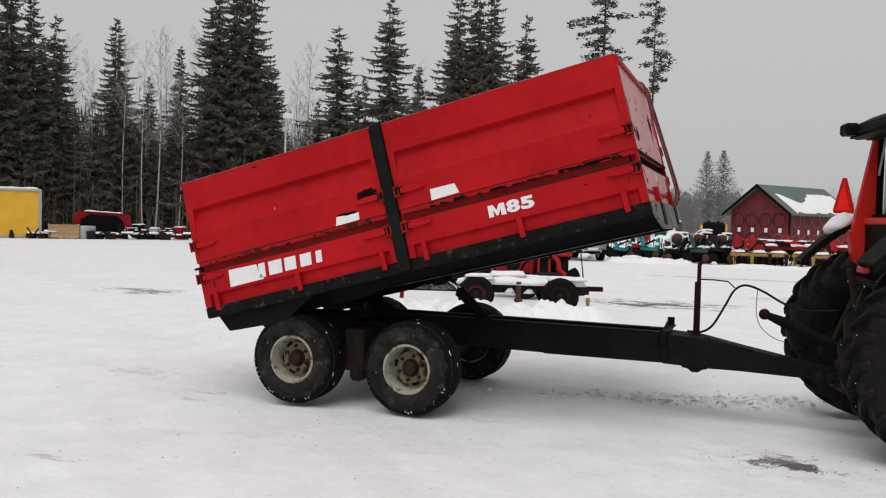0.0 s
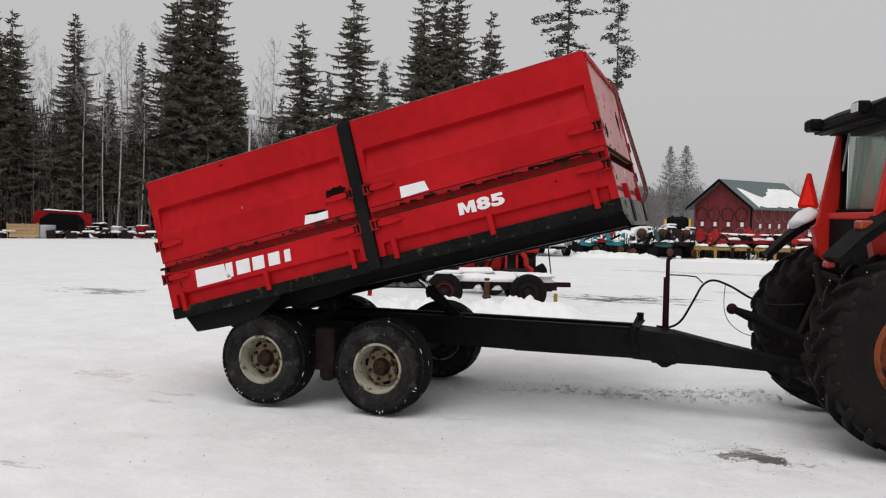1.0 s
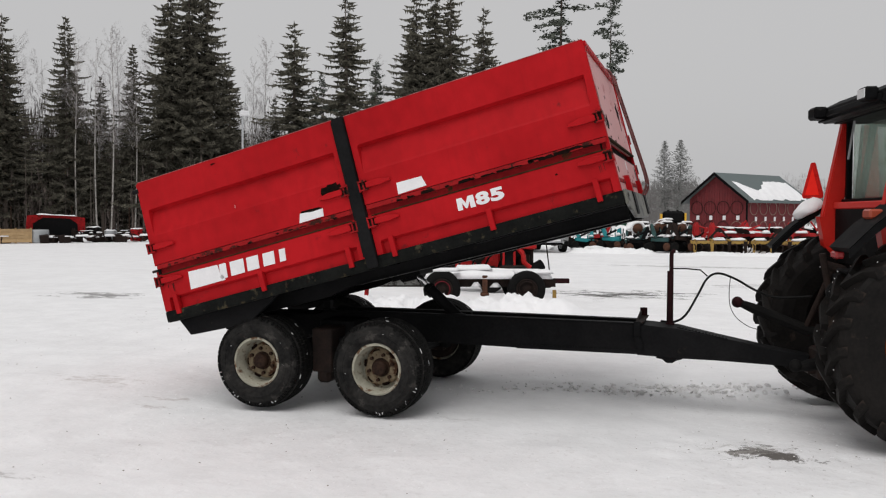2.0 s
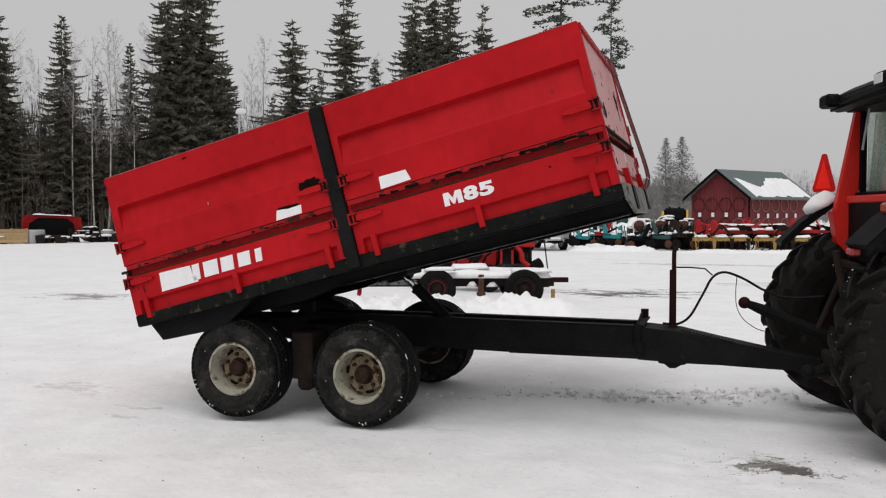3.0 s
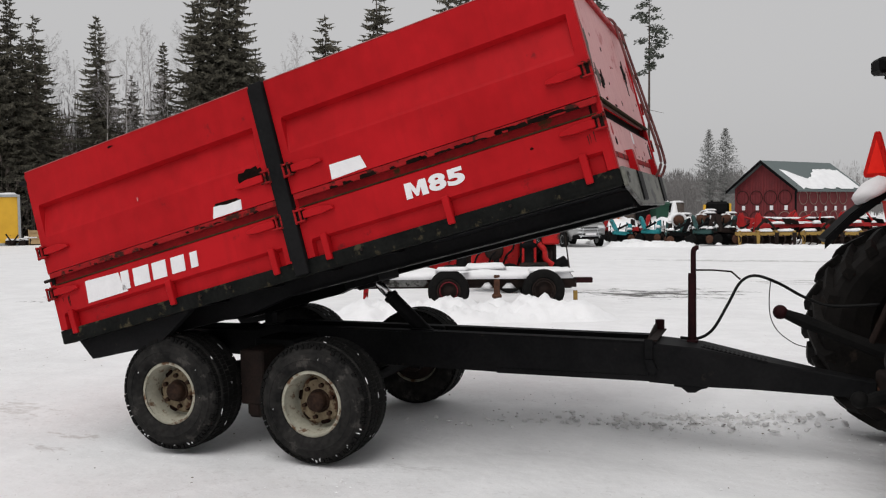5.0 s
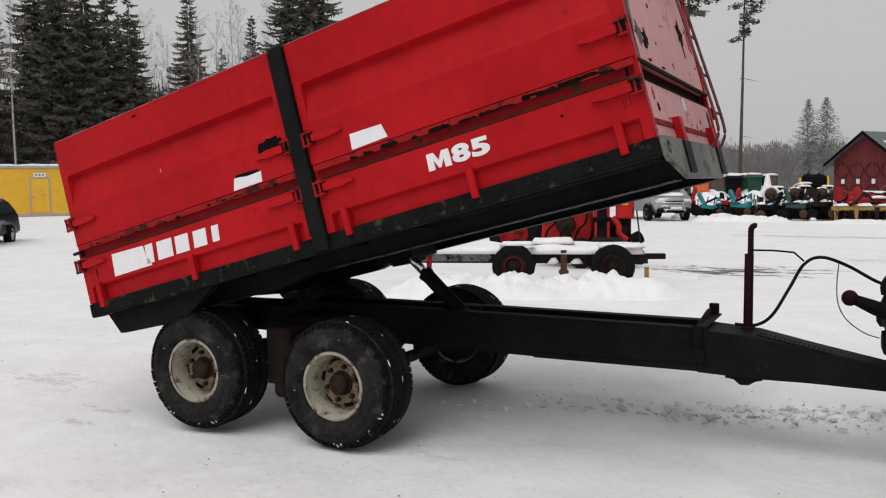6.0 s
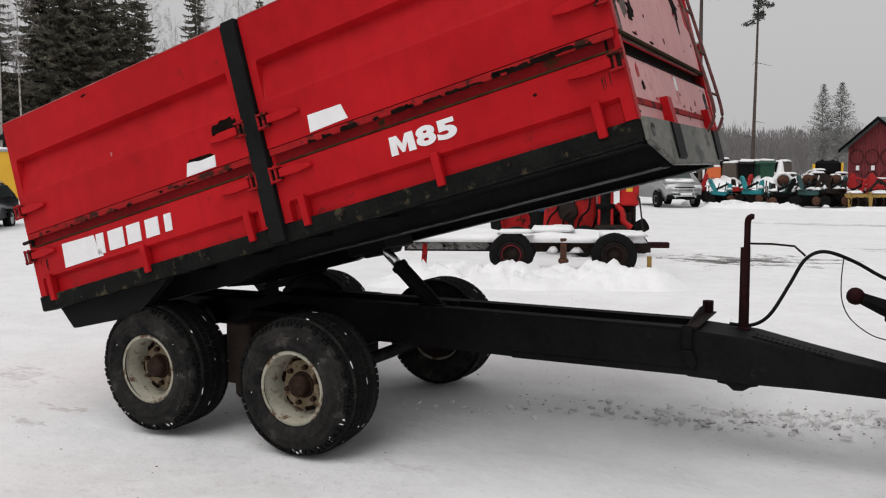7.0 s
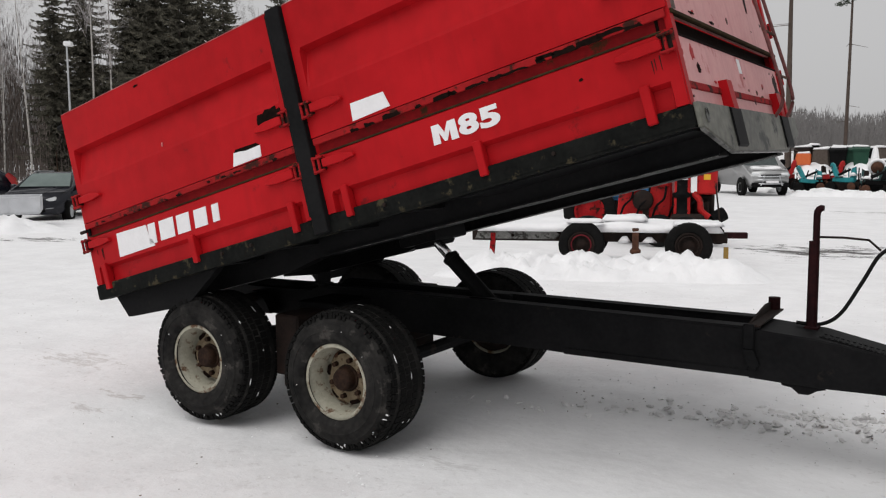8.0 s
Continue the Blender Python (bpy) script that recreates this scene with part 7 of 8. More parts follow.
def implement(m, paint, label, seed, wide=1.2):
    """Chunky mounted implement: box beam, slanted headstock arm, upright plate, dark curved bodies below."""
    g = random.Random(seed)
    b = root("mounted_plough", label, "plough", m, "ploughs by the barn")
    h = wide / 2
    part("beam", box(nb(), -0.8 * h, 0.8 * h, -0.16, 0.12, 0.46, 0.66, 0.03, pose(0, 0, g.uniform(-0.10, 0.12), 0, g.uniform(-9, 9), g.uniform(-28, 28))), paint, b, "painted box beam")
    s = g.choice((-1, 1))
    bm = prism(nb(), [(s * -0.55 * h, 0.62), (s * -0.20 * h, 0.62), (s * -0.62 * h, 1.20), (s * -0.80 * h, 1.26), (s * -0.92 * h, 1.12)], -0.22, -0.06)
    bmesh.ops.bevel(bm, geom=list(bm.edges), offset=0.02, segments=1, affect="EDGES")
    part("headstock_arm", bm, paint, b, "slanted headstock arm")
    bm = prism(nb(), [(s * 0.45 * h, 0.6), (s * 0.85 * h, 0.6), (s * 0.80 * h, 0.95 + 0.2 * g.random()), (s * 0.55 * h, 1.0)], -0.12, 0.02)
    part("upright_plate", bm, paint if seed % 2 else RUST_DARK, b)
    for k in range(3):
        x = -h + wide * (k + 0.5) / 3
        bm, rows = nb(), []
        for q in range(6):
            t = q / 5
            rows.append([bm.verts.new((x - 0.24 + 0.10 * math.sin(2.2 * t), -0.30 + 0.22 * t * t, 0.02 + 0.46 * t)), bm.verts.new((x + 0.22 + 0.08 * t, -0.12 + 0.16 * t, 0.04 + 0.44 * t))])
        for p, q in zip(rows, rows[1:]):
            bm.faces.new((p[0], p[1], q[1], q[0]))
        bmesh.ops.solidify(bm, geom=bm.faces[:], thickness=0.03)
        part("mouldboard", bm, (PLASTIC, RUST_DARK, PLASTIC)[(k + seed) % 3], b, "dark curved mouldboard")
        part("share_leg", box(nb(), x - 0.06, x + 0.06, -0.06, 0.06, 0.05, 0.55, 0.02, pose(0, 0, 0, 0, 0, 0)), RUST_DARK, b)
    part("ram", rod(nb(), (-0.3 * h, -0.2, 0.72), (0.5 * h, -0.14, 0.96), 0.05, seg=8), PLASTIC, b)
    part("lower_frame", box(bx(-h, h, -0.10, 0.16, 0.20, 0.44, 0.03), -0.9 * h, 0.9 * h, 0.16, 0.40, 0.10, 0.52, 0.03), PLASTIC if seed % 3 else RUST_DARK, b, "dark oily lower frame")
    for k in range(4):
        x = -0.85 * h + 1.7 * h * k / 3 + g.uniform(-0.05, 0.05)
        part("strut", rod(nb(), (x, 0.05, 0.40), (x + g.uniform(-0.18, 0.18), g.uniform(-0.2, 0.2), g.uniform(0.85, 1.12)), 0.028, seg=6), (RUST_DARK, PLASTIC, paint)[k % 3], b)
    part("depth_wheel", lathe(nb(), [(0.0, -0.05), (0.12, -0.05), (0.20, -0.06), (0.22, 0.0), (0.20, 0.06), (0.12, 0.05), (0.0, 0.05)], 16), TREAD, b, "small dark depth wheel", pose(s * -0.75 * h, -0.36, 0.22), True)
    part("coulter_disc", lathe(nb(), [(0.0, -0.02), (0.16, -0.02), (0.18, 0.0), (0.16, 0.02), (0.0, 0.02)], 16), RUST, b, "rusty disc", pose(s * 0.7 * h, -0.34, 0.24), True)
    for k in range(3):
        x = -h + wide * (k + 0.15) / 3
        part("lying_snow", snow_cap(nb(), x, x + g.uniform(0.16, 0.40), -0.22, 0.14, 0.66 + 0.04 * g.random(), g.uniform(0.07, 0.16), seed + k, 0.05), SNOW, b, "patch of snow", smooth=True)
    part("lying_snow", snow_cap(nb(), -h, -h + 0.3, -0.55, -0.2, 0.0, 0.13, seed + 5, 0.05), SNOW, b, "", smooth=True)
    return b


for x, y, rz, paint, seed, wide, label in (
    (-0.95, 35.5, 3, PLASTIC, 14, 1.15, "dark worn plough with rusty parts and snow"), (0.10, 35.6, -4, TEAL_OLD, 16, 1.1, "dark teal plough with rusty parts and snow"), (1.05, 35.5, 6, RUST_DARK, 17, 1.1, "rusty plough with dark mouldboards and snow"),
    (-3.95, 38.0, 6, TEAL, 1, 1.25, "teal plough with dark mouldboards and patches of snow"), (-2.5, 38.1, -5, TEAL, 3, 1.25, "teal plough with dark mouldboards and patches of snow"),
    (-5.2, 38.9, 10, RED_PLOUGH, 5, 1.1, "red plough with dark mouldboards and patches of snow"), (-1.2, 37.0, 4, TEAL_OLD, 7, 1.2, "dark teal plough with rusty parts and snow"),
    (-0.1, 37.2, -8, PLASTIC, 8, 1.1, "dark worn plough with rusty parts and snow"), (0.95, 37.1, 5, TEAL_OLD, 9, 1.15, "dark teal plough with rusty parts and snow"),
    (-3.3, 39.8, 12, RED_PLOUGH, 10, 1.2, "red plough with dark mouldboards and patches of snow"), (-0.7, 39.4, 0, RUST_DARK, 11, 1.3, "rusty plough with dark mouldboards and snow"), (0.6, 39.6, -10, TEAL_OLD, 12, 1.2, "dark teal plough with rusty parts and snow"),
    (1.75, 38.4, 8, RED_PLOUGH, 13, 1.0, "red plough with dark mouldboards and patches of snow"),
):
    implement(pose(x, y, 0.02, 0, 0, rz * 3) @ Matrix.Diagonal((1.0, 1.0, 0.88 + 0.05 * (seed % 6), 1.0)), paint, label, seed, wide)
for x, y, rz, paint, seed, label in (
    (3.2, 38.8, 12, RED_PLOUGH, 7, "red plough part covered in snow"), (5.4, 38.2, 22, RED_PLOUGH, 8, "red plough part covered in snow"), (7.6, 38.6, 8, RED_PLOUGH, 9, "red plough part covered in snow"),
    (4.0, 36.9, 10, RED_PLOUGH, 12, "red plough part covered in snow"),
):
    plough(pose(x, y, 0.03, 0, 0, rz), paint, label, seed)


for x, y, rz, s in ((-39.6, 33.9, 40, 21), (-35.0, 38.4, 60, 22), (-33.6, 40.4, 30, 23), (-38.2, 35.6, 70, 24)):
    plough(pose(x, y, 0.0, 0, 0, rz) @ Matrix.Scale(0.62, 4), RUST_DARK, "rusty scrap implement in the snow by the fence", s, 3)


def cultivator(m):
    """Chunky worn frame on legs with spring tines and a crumbler roller."""
    b = root("cultivator", "worn yellow cultivator frame with snow on it", "farm machine", m)
    for y in (-0.5, 0.15, 0.6):
        part("frame_bar", bx(-1.25, 1.25, y - 0.06, y + 0.06, 0.46, 0.59, 0.015), YELLOW_OLD, b, "worn yellow frame bar")
    for x in (-1.1, -0.35, 0.4, 1.1):
        part("side_bar", bx(x - 0.05, x + 0.05, -0.62, 0.72, 0.595, 0.67, 0.012), YELLOW_OLD, b)
        part("leg", prism(nb(), [(x - 0.09, 0.59), (x + 0.09, 0.59), (x + 0.05, 0.05), (x - 0.05, 0.05)], -0.60, -0.52), YELLOW_OLD if x < 0.3 else RUST_DARK, b)
    for k in range(9):
        x = -1.2 + k * 0.3
        part("tine", tube(nb(), curve_points([(x, -0.5, 0.50), (x + 0.12, -0.66, 0.38), (x + 0.10, -0.58, 0.18), (x - 0.05, -0.52, 0.02)], 3), 0.03, 5), RUST_DARK, b)
    part("roller", lathe(nb(), [(0.0, -1.1), (0.19, -1.1), (0.20, -1.04), (0.16, -1.0), (0.16, 1.0), (0.20, 1.04), (0.19, 1.1), (0.0, 1.1)], 16), RUST_DARK, b, "dark crumbler roller", pose(0, 0.55, 0.22, 0, 0, 90), True)
    part("a_frame", prism(nb(), [(-0.5, 0.675), (-0.40, 0.675), (0.0, 1.10), (0.40, 0.675), (0.5, 0.675), (0.06, 1.20), (-0.06, 1.20)], -0.05, 0.05), RUST_DARK, b)
    for k, (u, w_) in enumerate(((-1.2, 0.6), (-0.3, 0.6), (0.45, 0.7))):
        part("lying_snow", snow_cap(nb(), u, u + w_, -0.45, 0.65, 0.63, 0.10, 5 + k, 0.08), SNOW, b, smooth=True)
    return b


c1 = cultivator(pose(2.75, 35.0, 0.0, 0, 0, 5))
copy_thing(c1, pose(5.4, 35.3, 0.0, 0, 0, -4))


def reel(m, label, ring, snow):
    b = root("disc_drum", label, "farm machine", m, "drums by the barn")
    part("drum", lathe(nb(), [(0.0, -0.12), (0.24, -0.12), (0.25, -0.05), (0.22, 0.0), (0.0, 0.06)], 22), RUST, b, "rusty round disc", pose(0, -0.14, 1.13), True)
    if snow:
        part("snow_ring", lathe(nb(), [(0.25, -0.03), (0.25 + ring * 0.6, -0.06), (0.25 + ring, 0.02), (0.25 + ring * 0.7, 0.10), (0.25, 0.06)], 22, True), SNOW, b, "snow caught round the disc", pose(0.02, -0.12, 1.14), True)
    else:
        part("lying_snow", snow_cap(nb(), -0.24, 0.24, -0.24, -0.02, 1.33, 0.12, 8, 0.05), SNOW, b, "", smooth=True)
    part("stand", prism(nb(), [(-0.42, 0.0), (-0.30, 0.0), (-0.08, 1.0), (0.08, 1.0), (0.30, 0.0), (0.42, 0.0), (0.14, 1.14), (-0.14, 1.14)], 0.0, 0.10), RUST_DARK, b, "dark stand")
    part("arm", box(nb(), -0.08, 0.62, 0.02, 0.14, 1.28, 1.38, 0.02, pose(0, 0, 0, 0, -6, 0)), RUST_DARK, b)
    part("lying_snow", snow_cap(nb(), 0.0, 0.6, -0.05, 0.2, 1.42, 0.08, 2), SNOW, b, smooth=True)
    part("paper_tag", bx(0.36, 0.50, -0.16, -0.15, 0.62, 0.86), WHITE, b, "white paper tag")
    return b


reel(pose(-1.17, 37.6, -0.04, 0, 0, 8), "rusty disc on a stand ringed with snow", 0.13, True)
reel(pose(-0.08, 37.8, 0.0, 0, 0, -16), "rusty disc on a stand with snow on top", 0.1, False)
reel(pose(0.95, 37.9, 0.10, 0, 0, 15) @ Matrix.Scale(0.92, 4), "rusty disc on a stand with snow on top", 0.1, False)
reel(pose(-0.15, 39.9, 0.12, 0, 0, 4), "rusty disc on a stand ringed with snow", 0.07, True)


def harrow(m, seed):
    """Folded red harrow wings with tines, leaning on a low frame."""
    g = random.Random(seed)
    b = root("harrow", "red folded harrow part covered in snow", "farm machine", m, "harrows by the barn")
    part("frame_bar", bx(-1.3, 1.3, -0.07, 0.07, 0.30, 0.44, 0.02), RUST_DARK, b)
    for k in range(2):
        x = -0.75 + 1.3 * k
        wing = part("wing", prism(nb(), [(x - 0.7, 0.40), (x - 0.62, 0.34), (x + 0.55, 0.98 + g.uniform(-0.1, 0.12)), (x + 0.62, 1.06), (x + 0.40, 1.08)], -0.35 + 0.3 * k, -0.27 + 0.3 * k), RED_PLOUGH, b, "red folded wing")
        for i in range(4):
            part("tine", rod(nb(), (x - 0.45 + 0.27 * i, -0.30 + 0.3 * k, 0.50 + 0.15 * i), (x - 0.40 + 0.27 * i, -0.42 + 0.3 * k, 0.14 + 0.15 * i), 0.018, 0.01, 6), RUST_DARK, wing)
        part("cross_bar", rod(nb(), (x - 0.5, -0.3, 0.45), (x + 0.45, 0.5, 0.82), 0.045, seg=8), RED_PLOUGH, b)
    part("lying_snow", snow_cap(nb(), -1.2, 1.2, -0.3, 0.45, 0.44, 0.14, seed, 0.07), SNOW, b, smooth=True)
    part("lying_snow", snow_cap(nb(), -0.3, 0.6, -0.1, 0.5, 0.72, 0.12, seed + 2, 0.06), SNOW, b, smooth=True)
    return b


for x, y, rz, s in ((3.6, 39.6, 5, 41), (5.6, 38.6, -12, 42), (6.6, 40.2, 10, 43), (8.4, 39.0, 0, 44), (4.6, 41.0, 20, 45)):
    harrow(pose(x, y, 0.0, 0, 0, rz), s)


def heap(x, y, sx, sy, h, seed):
    """Snow piled between the machines."""
    b = root("snow_mound", "mound of snow between the machines", "snow mound", pose(x, y, 0, 0, 0, seed * 31))
    part("mound", snow_cap(nb(), -sx, sx, -sy, sy, -0.03, h, seed, 0.09), SNOW, b, smooth=True)


for i, (x, y, sx, sy, h) in enumerate(((-4.9, 36.6, 0.45, 0.5, 0.6), (-3.2, 37.0, 0.5, 0.4, 0.45), (-1.9, 36.2, 0.4, 0.5, 0.5), (-0.5, 36.0, 0.35, 0.4, 0.35), (0.7, 36.2, 0.4, 0.4, 0.42), (1.6, 36.0, 0.35, 0.5, 0.45), (4.4, 35.4, 0.4, 0.4, 0.4), (-3.6, 40.6, 0.9, 0.6, 1.0), (-5.0, 41.2, 0.8, 0.6, 0.9))):
    heap(x, y, sx, sy, 0.55 * h, 50 + i)


def container(name, label, m, sx, sy, sz, mat, roof_mat, ribs):
    b = root(name, label, "container", m)
    part("body", bx(-sx / 2, sx / 2, -sy / 2, sy / 2, 0.1, sz, 0.02), mat, b)
    part("roof", bx(-sx / 2 - 0.08, sx / 2 + 0.08, -sy / 2 - 0.08, sy / 2 + 0.08, sz, sz + 0.14, 0.02), roof_mat, b)
    part("lying_snow", snow_cap(nb(), -sx / 2, sx / 2, -sy / 2, sy / 2, sz + 0.13, 0.12, 3, 0.2), SNOW, b, smooth=True)
    for x in (-sx / 2, sx / 2):
        for y in (-sy / 2, sy / 2):
            part("corner_trim", bx(x - 0.07, x + 0.07, y - 0.07, y + 0.07, 0.08, sz), roof_mat, b)
    for k in range(1, ribs):
        x = -sx / 2 + sx * k / ribs
        part("rib", bx(x - 0.012, x + 0.012, -sy / 2 - 0.012, -sy / 2, 0.15, sz - 0.05), mat, b)
    part("plinth", bx(-sx / 2, sx / 2, -sy / 2 - 0.01, sy / 2 + 0.01, 0.0, 0.14), roof_mat, b)
    return b


cabin = container("site_cabin", "yellow site cabin with grey trim and snowy roof", pose(-41.35, 31.55, 0, 0, 0, 50), 7.4, 2.6, 2.8, YELLOW, GREY_TRIM, 6)
door = part("door", bx(-0.80, 0.14, -1.335, -1.313, 0.22, 2.18, 0.006), YELLOW, cabin, "yellow sheet door")
part("door_handle", bx(-0.74, -0.66, -1.37, -1.336, 1.05, 1.20, 0.006), GREY_TRIM, door, "grey handle")
for x in (-0.87, 0.145):
    part("door_edge", bx(x, x + 0.06, -1.340, -1.313, 0.18, 2.24, 0.004), GREY_TRIM, cabin)
part("door_head", bx(-0.806, 0.14, -1.340, -1.313, 2.185, 2.24, 0.004), GREY_TRIM, cabin)
sign = part("sign", bx(-0.66, 0.0, -1.345, -1.335, 2.30, 2.52, 0.003), WHITE, cabin, "small white sign with blue bars")
for k in range(3):
    part("sign_bar", bx(-0.58 + 0.19 * k, -0.46 + 0.19 * k, -1.349, -1.3455, 2.36, 2.46), BLUE, sign)


def snow_plough():
    b = root("snow_plough", "red and black snow plough beside wooden boxes", "farm machine", pose(-36.6, 37.2, -0.03, 0, 2.5, 46) @ Matrix.Scale(0.87, 4))
    bm = nb()
    prism(bm, [(-1.9, 1.85), (-1.0, 1.95), (1.0, 1.95), (1.9, 1.85), (1.95, 0.9), (1.3, 0.6), (-1.3, 0.6), (-1.95, 0.9)], 0.0, 0.25)
    part("share", bm, RED_WORN, b, "red steel share")
    part("rubber_flap", prism(nb(), [(-1.5, 0.4), (1.5, 0.4), (1.4, 1.4), (0.9, 1.75), (-0.9, 1.75), (-1.5, 1.3)], -0.12, -0.02), PLASTIC, b, "black rubber flap")
    part("skid", bx(-1.8, 1.8, -0.3, 0.3, 0.1, 0.35, 0.03), RUST_DARK, b)
    part("lying_snow", snow_cap(nb(), -1.3, 1.3, -0.1, 0.3, 1.94, 0.1, 3, 0.1), SNOW, b, smooth=True)


snow_plough()


def scrap_heap(x, y, ln, turn, seed):
    """A low tangle of rusty bars and plates with snow between; too small to pick apart."""
    g = random.Random(seed)
    b = root("scrap_heap", "low tangle of rusty scrap under snow by the fence", "scrap", pose(x, y, 0, 0, 0, turn))
    bm = nb()
    for k in range(16):
        p = Vector((g.uniform(-ln, ln), g.uniform(-0.5, 0.5), g.uniform(0.02, 0.25)))
        if k % 3:
            rod(bm, p, p + Vector((g.uniform(-0.8, 0.8), g.uniform(-0.4, 0.4), g.uniform(0.1, 0.55))), 0.045, seg=6)
        else:
            box(bm, -0.25, 0.25, -0.18, 0.18, 0.0, 0.3 + 0.2 * g.random(), 0.02, pose(p.x, p.y, 0, g.uniform(-12, 12), g.uniform(-12, 12), g.uniform(0, 180)))
    tagged(part("scrap_tangle", bm, RUST_DARK, b, "rusty bars and plates"), kind="stuff")
    for k in range(3):
        u = -ln + 2 * ln * (k + 0.5) / 3
        part("lying_snow", snow_cap(nb(), u - 0.4, u + 0.4, -0.35, 0.35, 0.28 + 0.12 * g.random(), 0.12, seed + k, 0.08), SNOW, b, smooth=True)


for i, (x, y, ln, turn) in enumerate(((-39.4, 32.6, 1.0, 45), (-37.9, 33.6, 0.7, 50), (-35.2, 36.6, 1.3, 46), (-33.8, 38.6, 1.4, 48), (-32.2, 40.2, 1.2, 40), (-30.6, 41.8, 1.2, 44))):
    scrap_heap(x, y, ln, turn, 80 + i)


def crate(m, label):
    b = root("wooden_crate", label, "crate", m)
    for k in range(4):
        part("board", bx(-0.85, 0.85, -0.42, -0.39, 0.08 + k * 0.2, 0.25 + k * 0.2), WOOD, b)
        part("board", bx(-0.85, 0.85, 0.39, 0.42, 0.08 + k * 0.2, 0.25 + k * 0.2), WOOD, b)
    for x in (-0.85, 0.0, 0.82):
        part("batten", bx(x, x + 0.04, -0.45, 0.45, 0.0, 0.9), WOOD, b)
    part("fill", bx(-0.83, 0.83, -0.38, 0.38, 0.05, 0.8), WOOD, b)
    return b


crate(pose(-37.2, 34.6, 0, 0, 0, 48), "pale wooden crate on the snow")
k2 = root("concrete_block", "grey concrete block on the snow", "block", pose(-36.4, 35.6, 0, 0, 0, 48))
part("body", lathe(nb(), [(0.0, 0.0), (0.55, 0.0), (0.58, 0.1), (0.58, 0.7), (0.55, 0.8), (0.0, 0.8)], 20), GREY_TRIM, k2, "", pose(0, 0, 0.8, -90), True)
for i, (x, y, s, mat, lab) in enumerate(((-35.4, 39.2, 0.9, PLASTIC, "dark barrel by the snow blade"), (-34.4, 39.6, 0.7, GREY_TRIM, "grey barrel by the snow blade"), (-39.0, 33.6, 0.7, RUST_DARK, "dark scrap block on the snow"), (-33.2, 40.6, 0.8, RED_WORN, "red worn barrel in the snow"), (-32.4, 41.4, 0.6, BLUE, "blue barrel in the snow"))):
    b = root("barrel", lab, "barrel", pose(x, y, 0, 0, 0, 30 * i))
    part("body", lathe(nb(), [(0.0, 0.0), (0.38, 0.0), (0.40, 0.05), (0.38, s * 0.35), (0.40, s * 0.4), (0.38, s * 0.7), (0.40, s * 0.95), (0.0, s)], 16), mat, b, "", pose(0, 0, s, -90), True)
    part("lying_snow", snow_cap(nb(), -0.34, 0.34, -0.34, 0.34, s - 0.02, 0.1, i, 0.1), SNOW, b, smooth=True)

build_bank("snow_bank", "ploughed snow heap under bins and scrap", -4.6, 5.0, -3.4, 3.4, 1.75, 29, pose(-4.0, 51.2, 0, 0, 0, 4), 0.15, 0.45)
# bins and scrap half sunk in the snow heap beyond the ploughs
def waste_bin(label, x, y, z, turn, w, h, mat):
    b = root("bin", label, "bin", pose(x, y, z, 0, 0, turn))
    bm = nb()
    lower = [bm.verts.new((sx * w * 0.42, sy * 0.34, 0.0)) for sx, sy in ((-1, -1), (1, -1), (1, 1), (-1, 1))]
    upper = [bm.verts.new((sx * w * 0.5, sy * 0.42, h)) for sx, sy in ((-1, -1), (1, -1), (1, 1), (-1, 1))]
    bm.faces.new(lower[::-1])
    bm.faces.new(upper)
    for k in range(4):
        bm.faces.new((lower[k], lower[(k + 1) % 4], upper[(k + 1) % 4], upper[k]))
    bmesh.ops.bevel(bm, geom=list(bm.edges), offset=0.03, segments=2, affect="EDGES")
    part("body", bm, mat, b)
    part("rim", bx(-w * 0.53, w * 0.53, -0.46, 0.44, h - 0.06, h, 0.012), mat, b)
    lid = prism(nb(), [(-0.47, h + 0.002), (0.45, h + 0.002), (0.45, h + 0.20), (0.2, h + 0.22), (-0.2, h + 0.14), (-0.47, h + 0.05)], -w * 0.54, w * 0.54, "x")
    bmesh.ops.bevel(lid, geom=list(lid.edges), offset=0.02, segments=1, affect="EDGES")
    part("lid", lid, mat, b, "sloping hinged lid")
    part("handle", bx(-w * 0.3, w * 0.3, -0.50, -0.475, h - 0.05, h - 0.02, 0.008), mat, b)
    part("lying_snow", snow_cap(nb(), -w * 0.5, w * 0.5, -0.1, 0.42, h + 0.17, 0.12, int(x * -10), 0.08), SNOW, b, "", smooth=True)


waste_bin("black plastic waste bin sunk in the snow heap", -4.52, 50.3, 0.95, 4, 0.90, 0.90, PLASTIC)
waste_bin("green plastic waste bin sunk in the snow heap", -3.88, 50.75, 0.95, -3, 0.74, 0.92, GREEN_BIN)
waste_bin("green plastic waste bin sunk in the snow heap", -3.36, 50.4, 0.98, 6, 0.84, 0.92, GREEN_BIN)
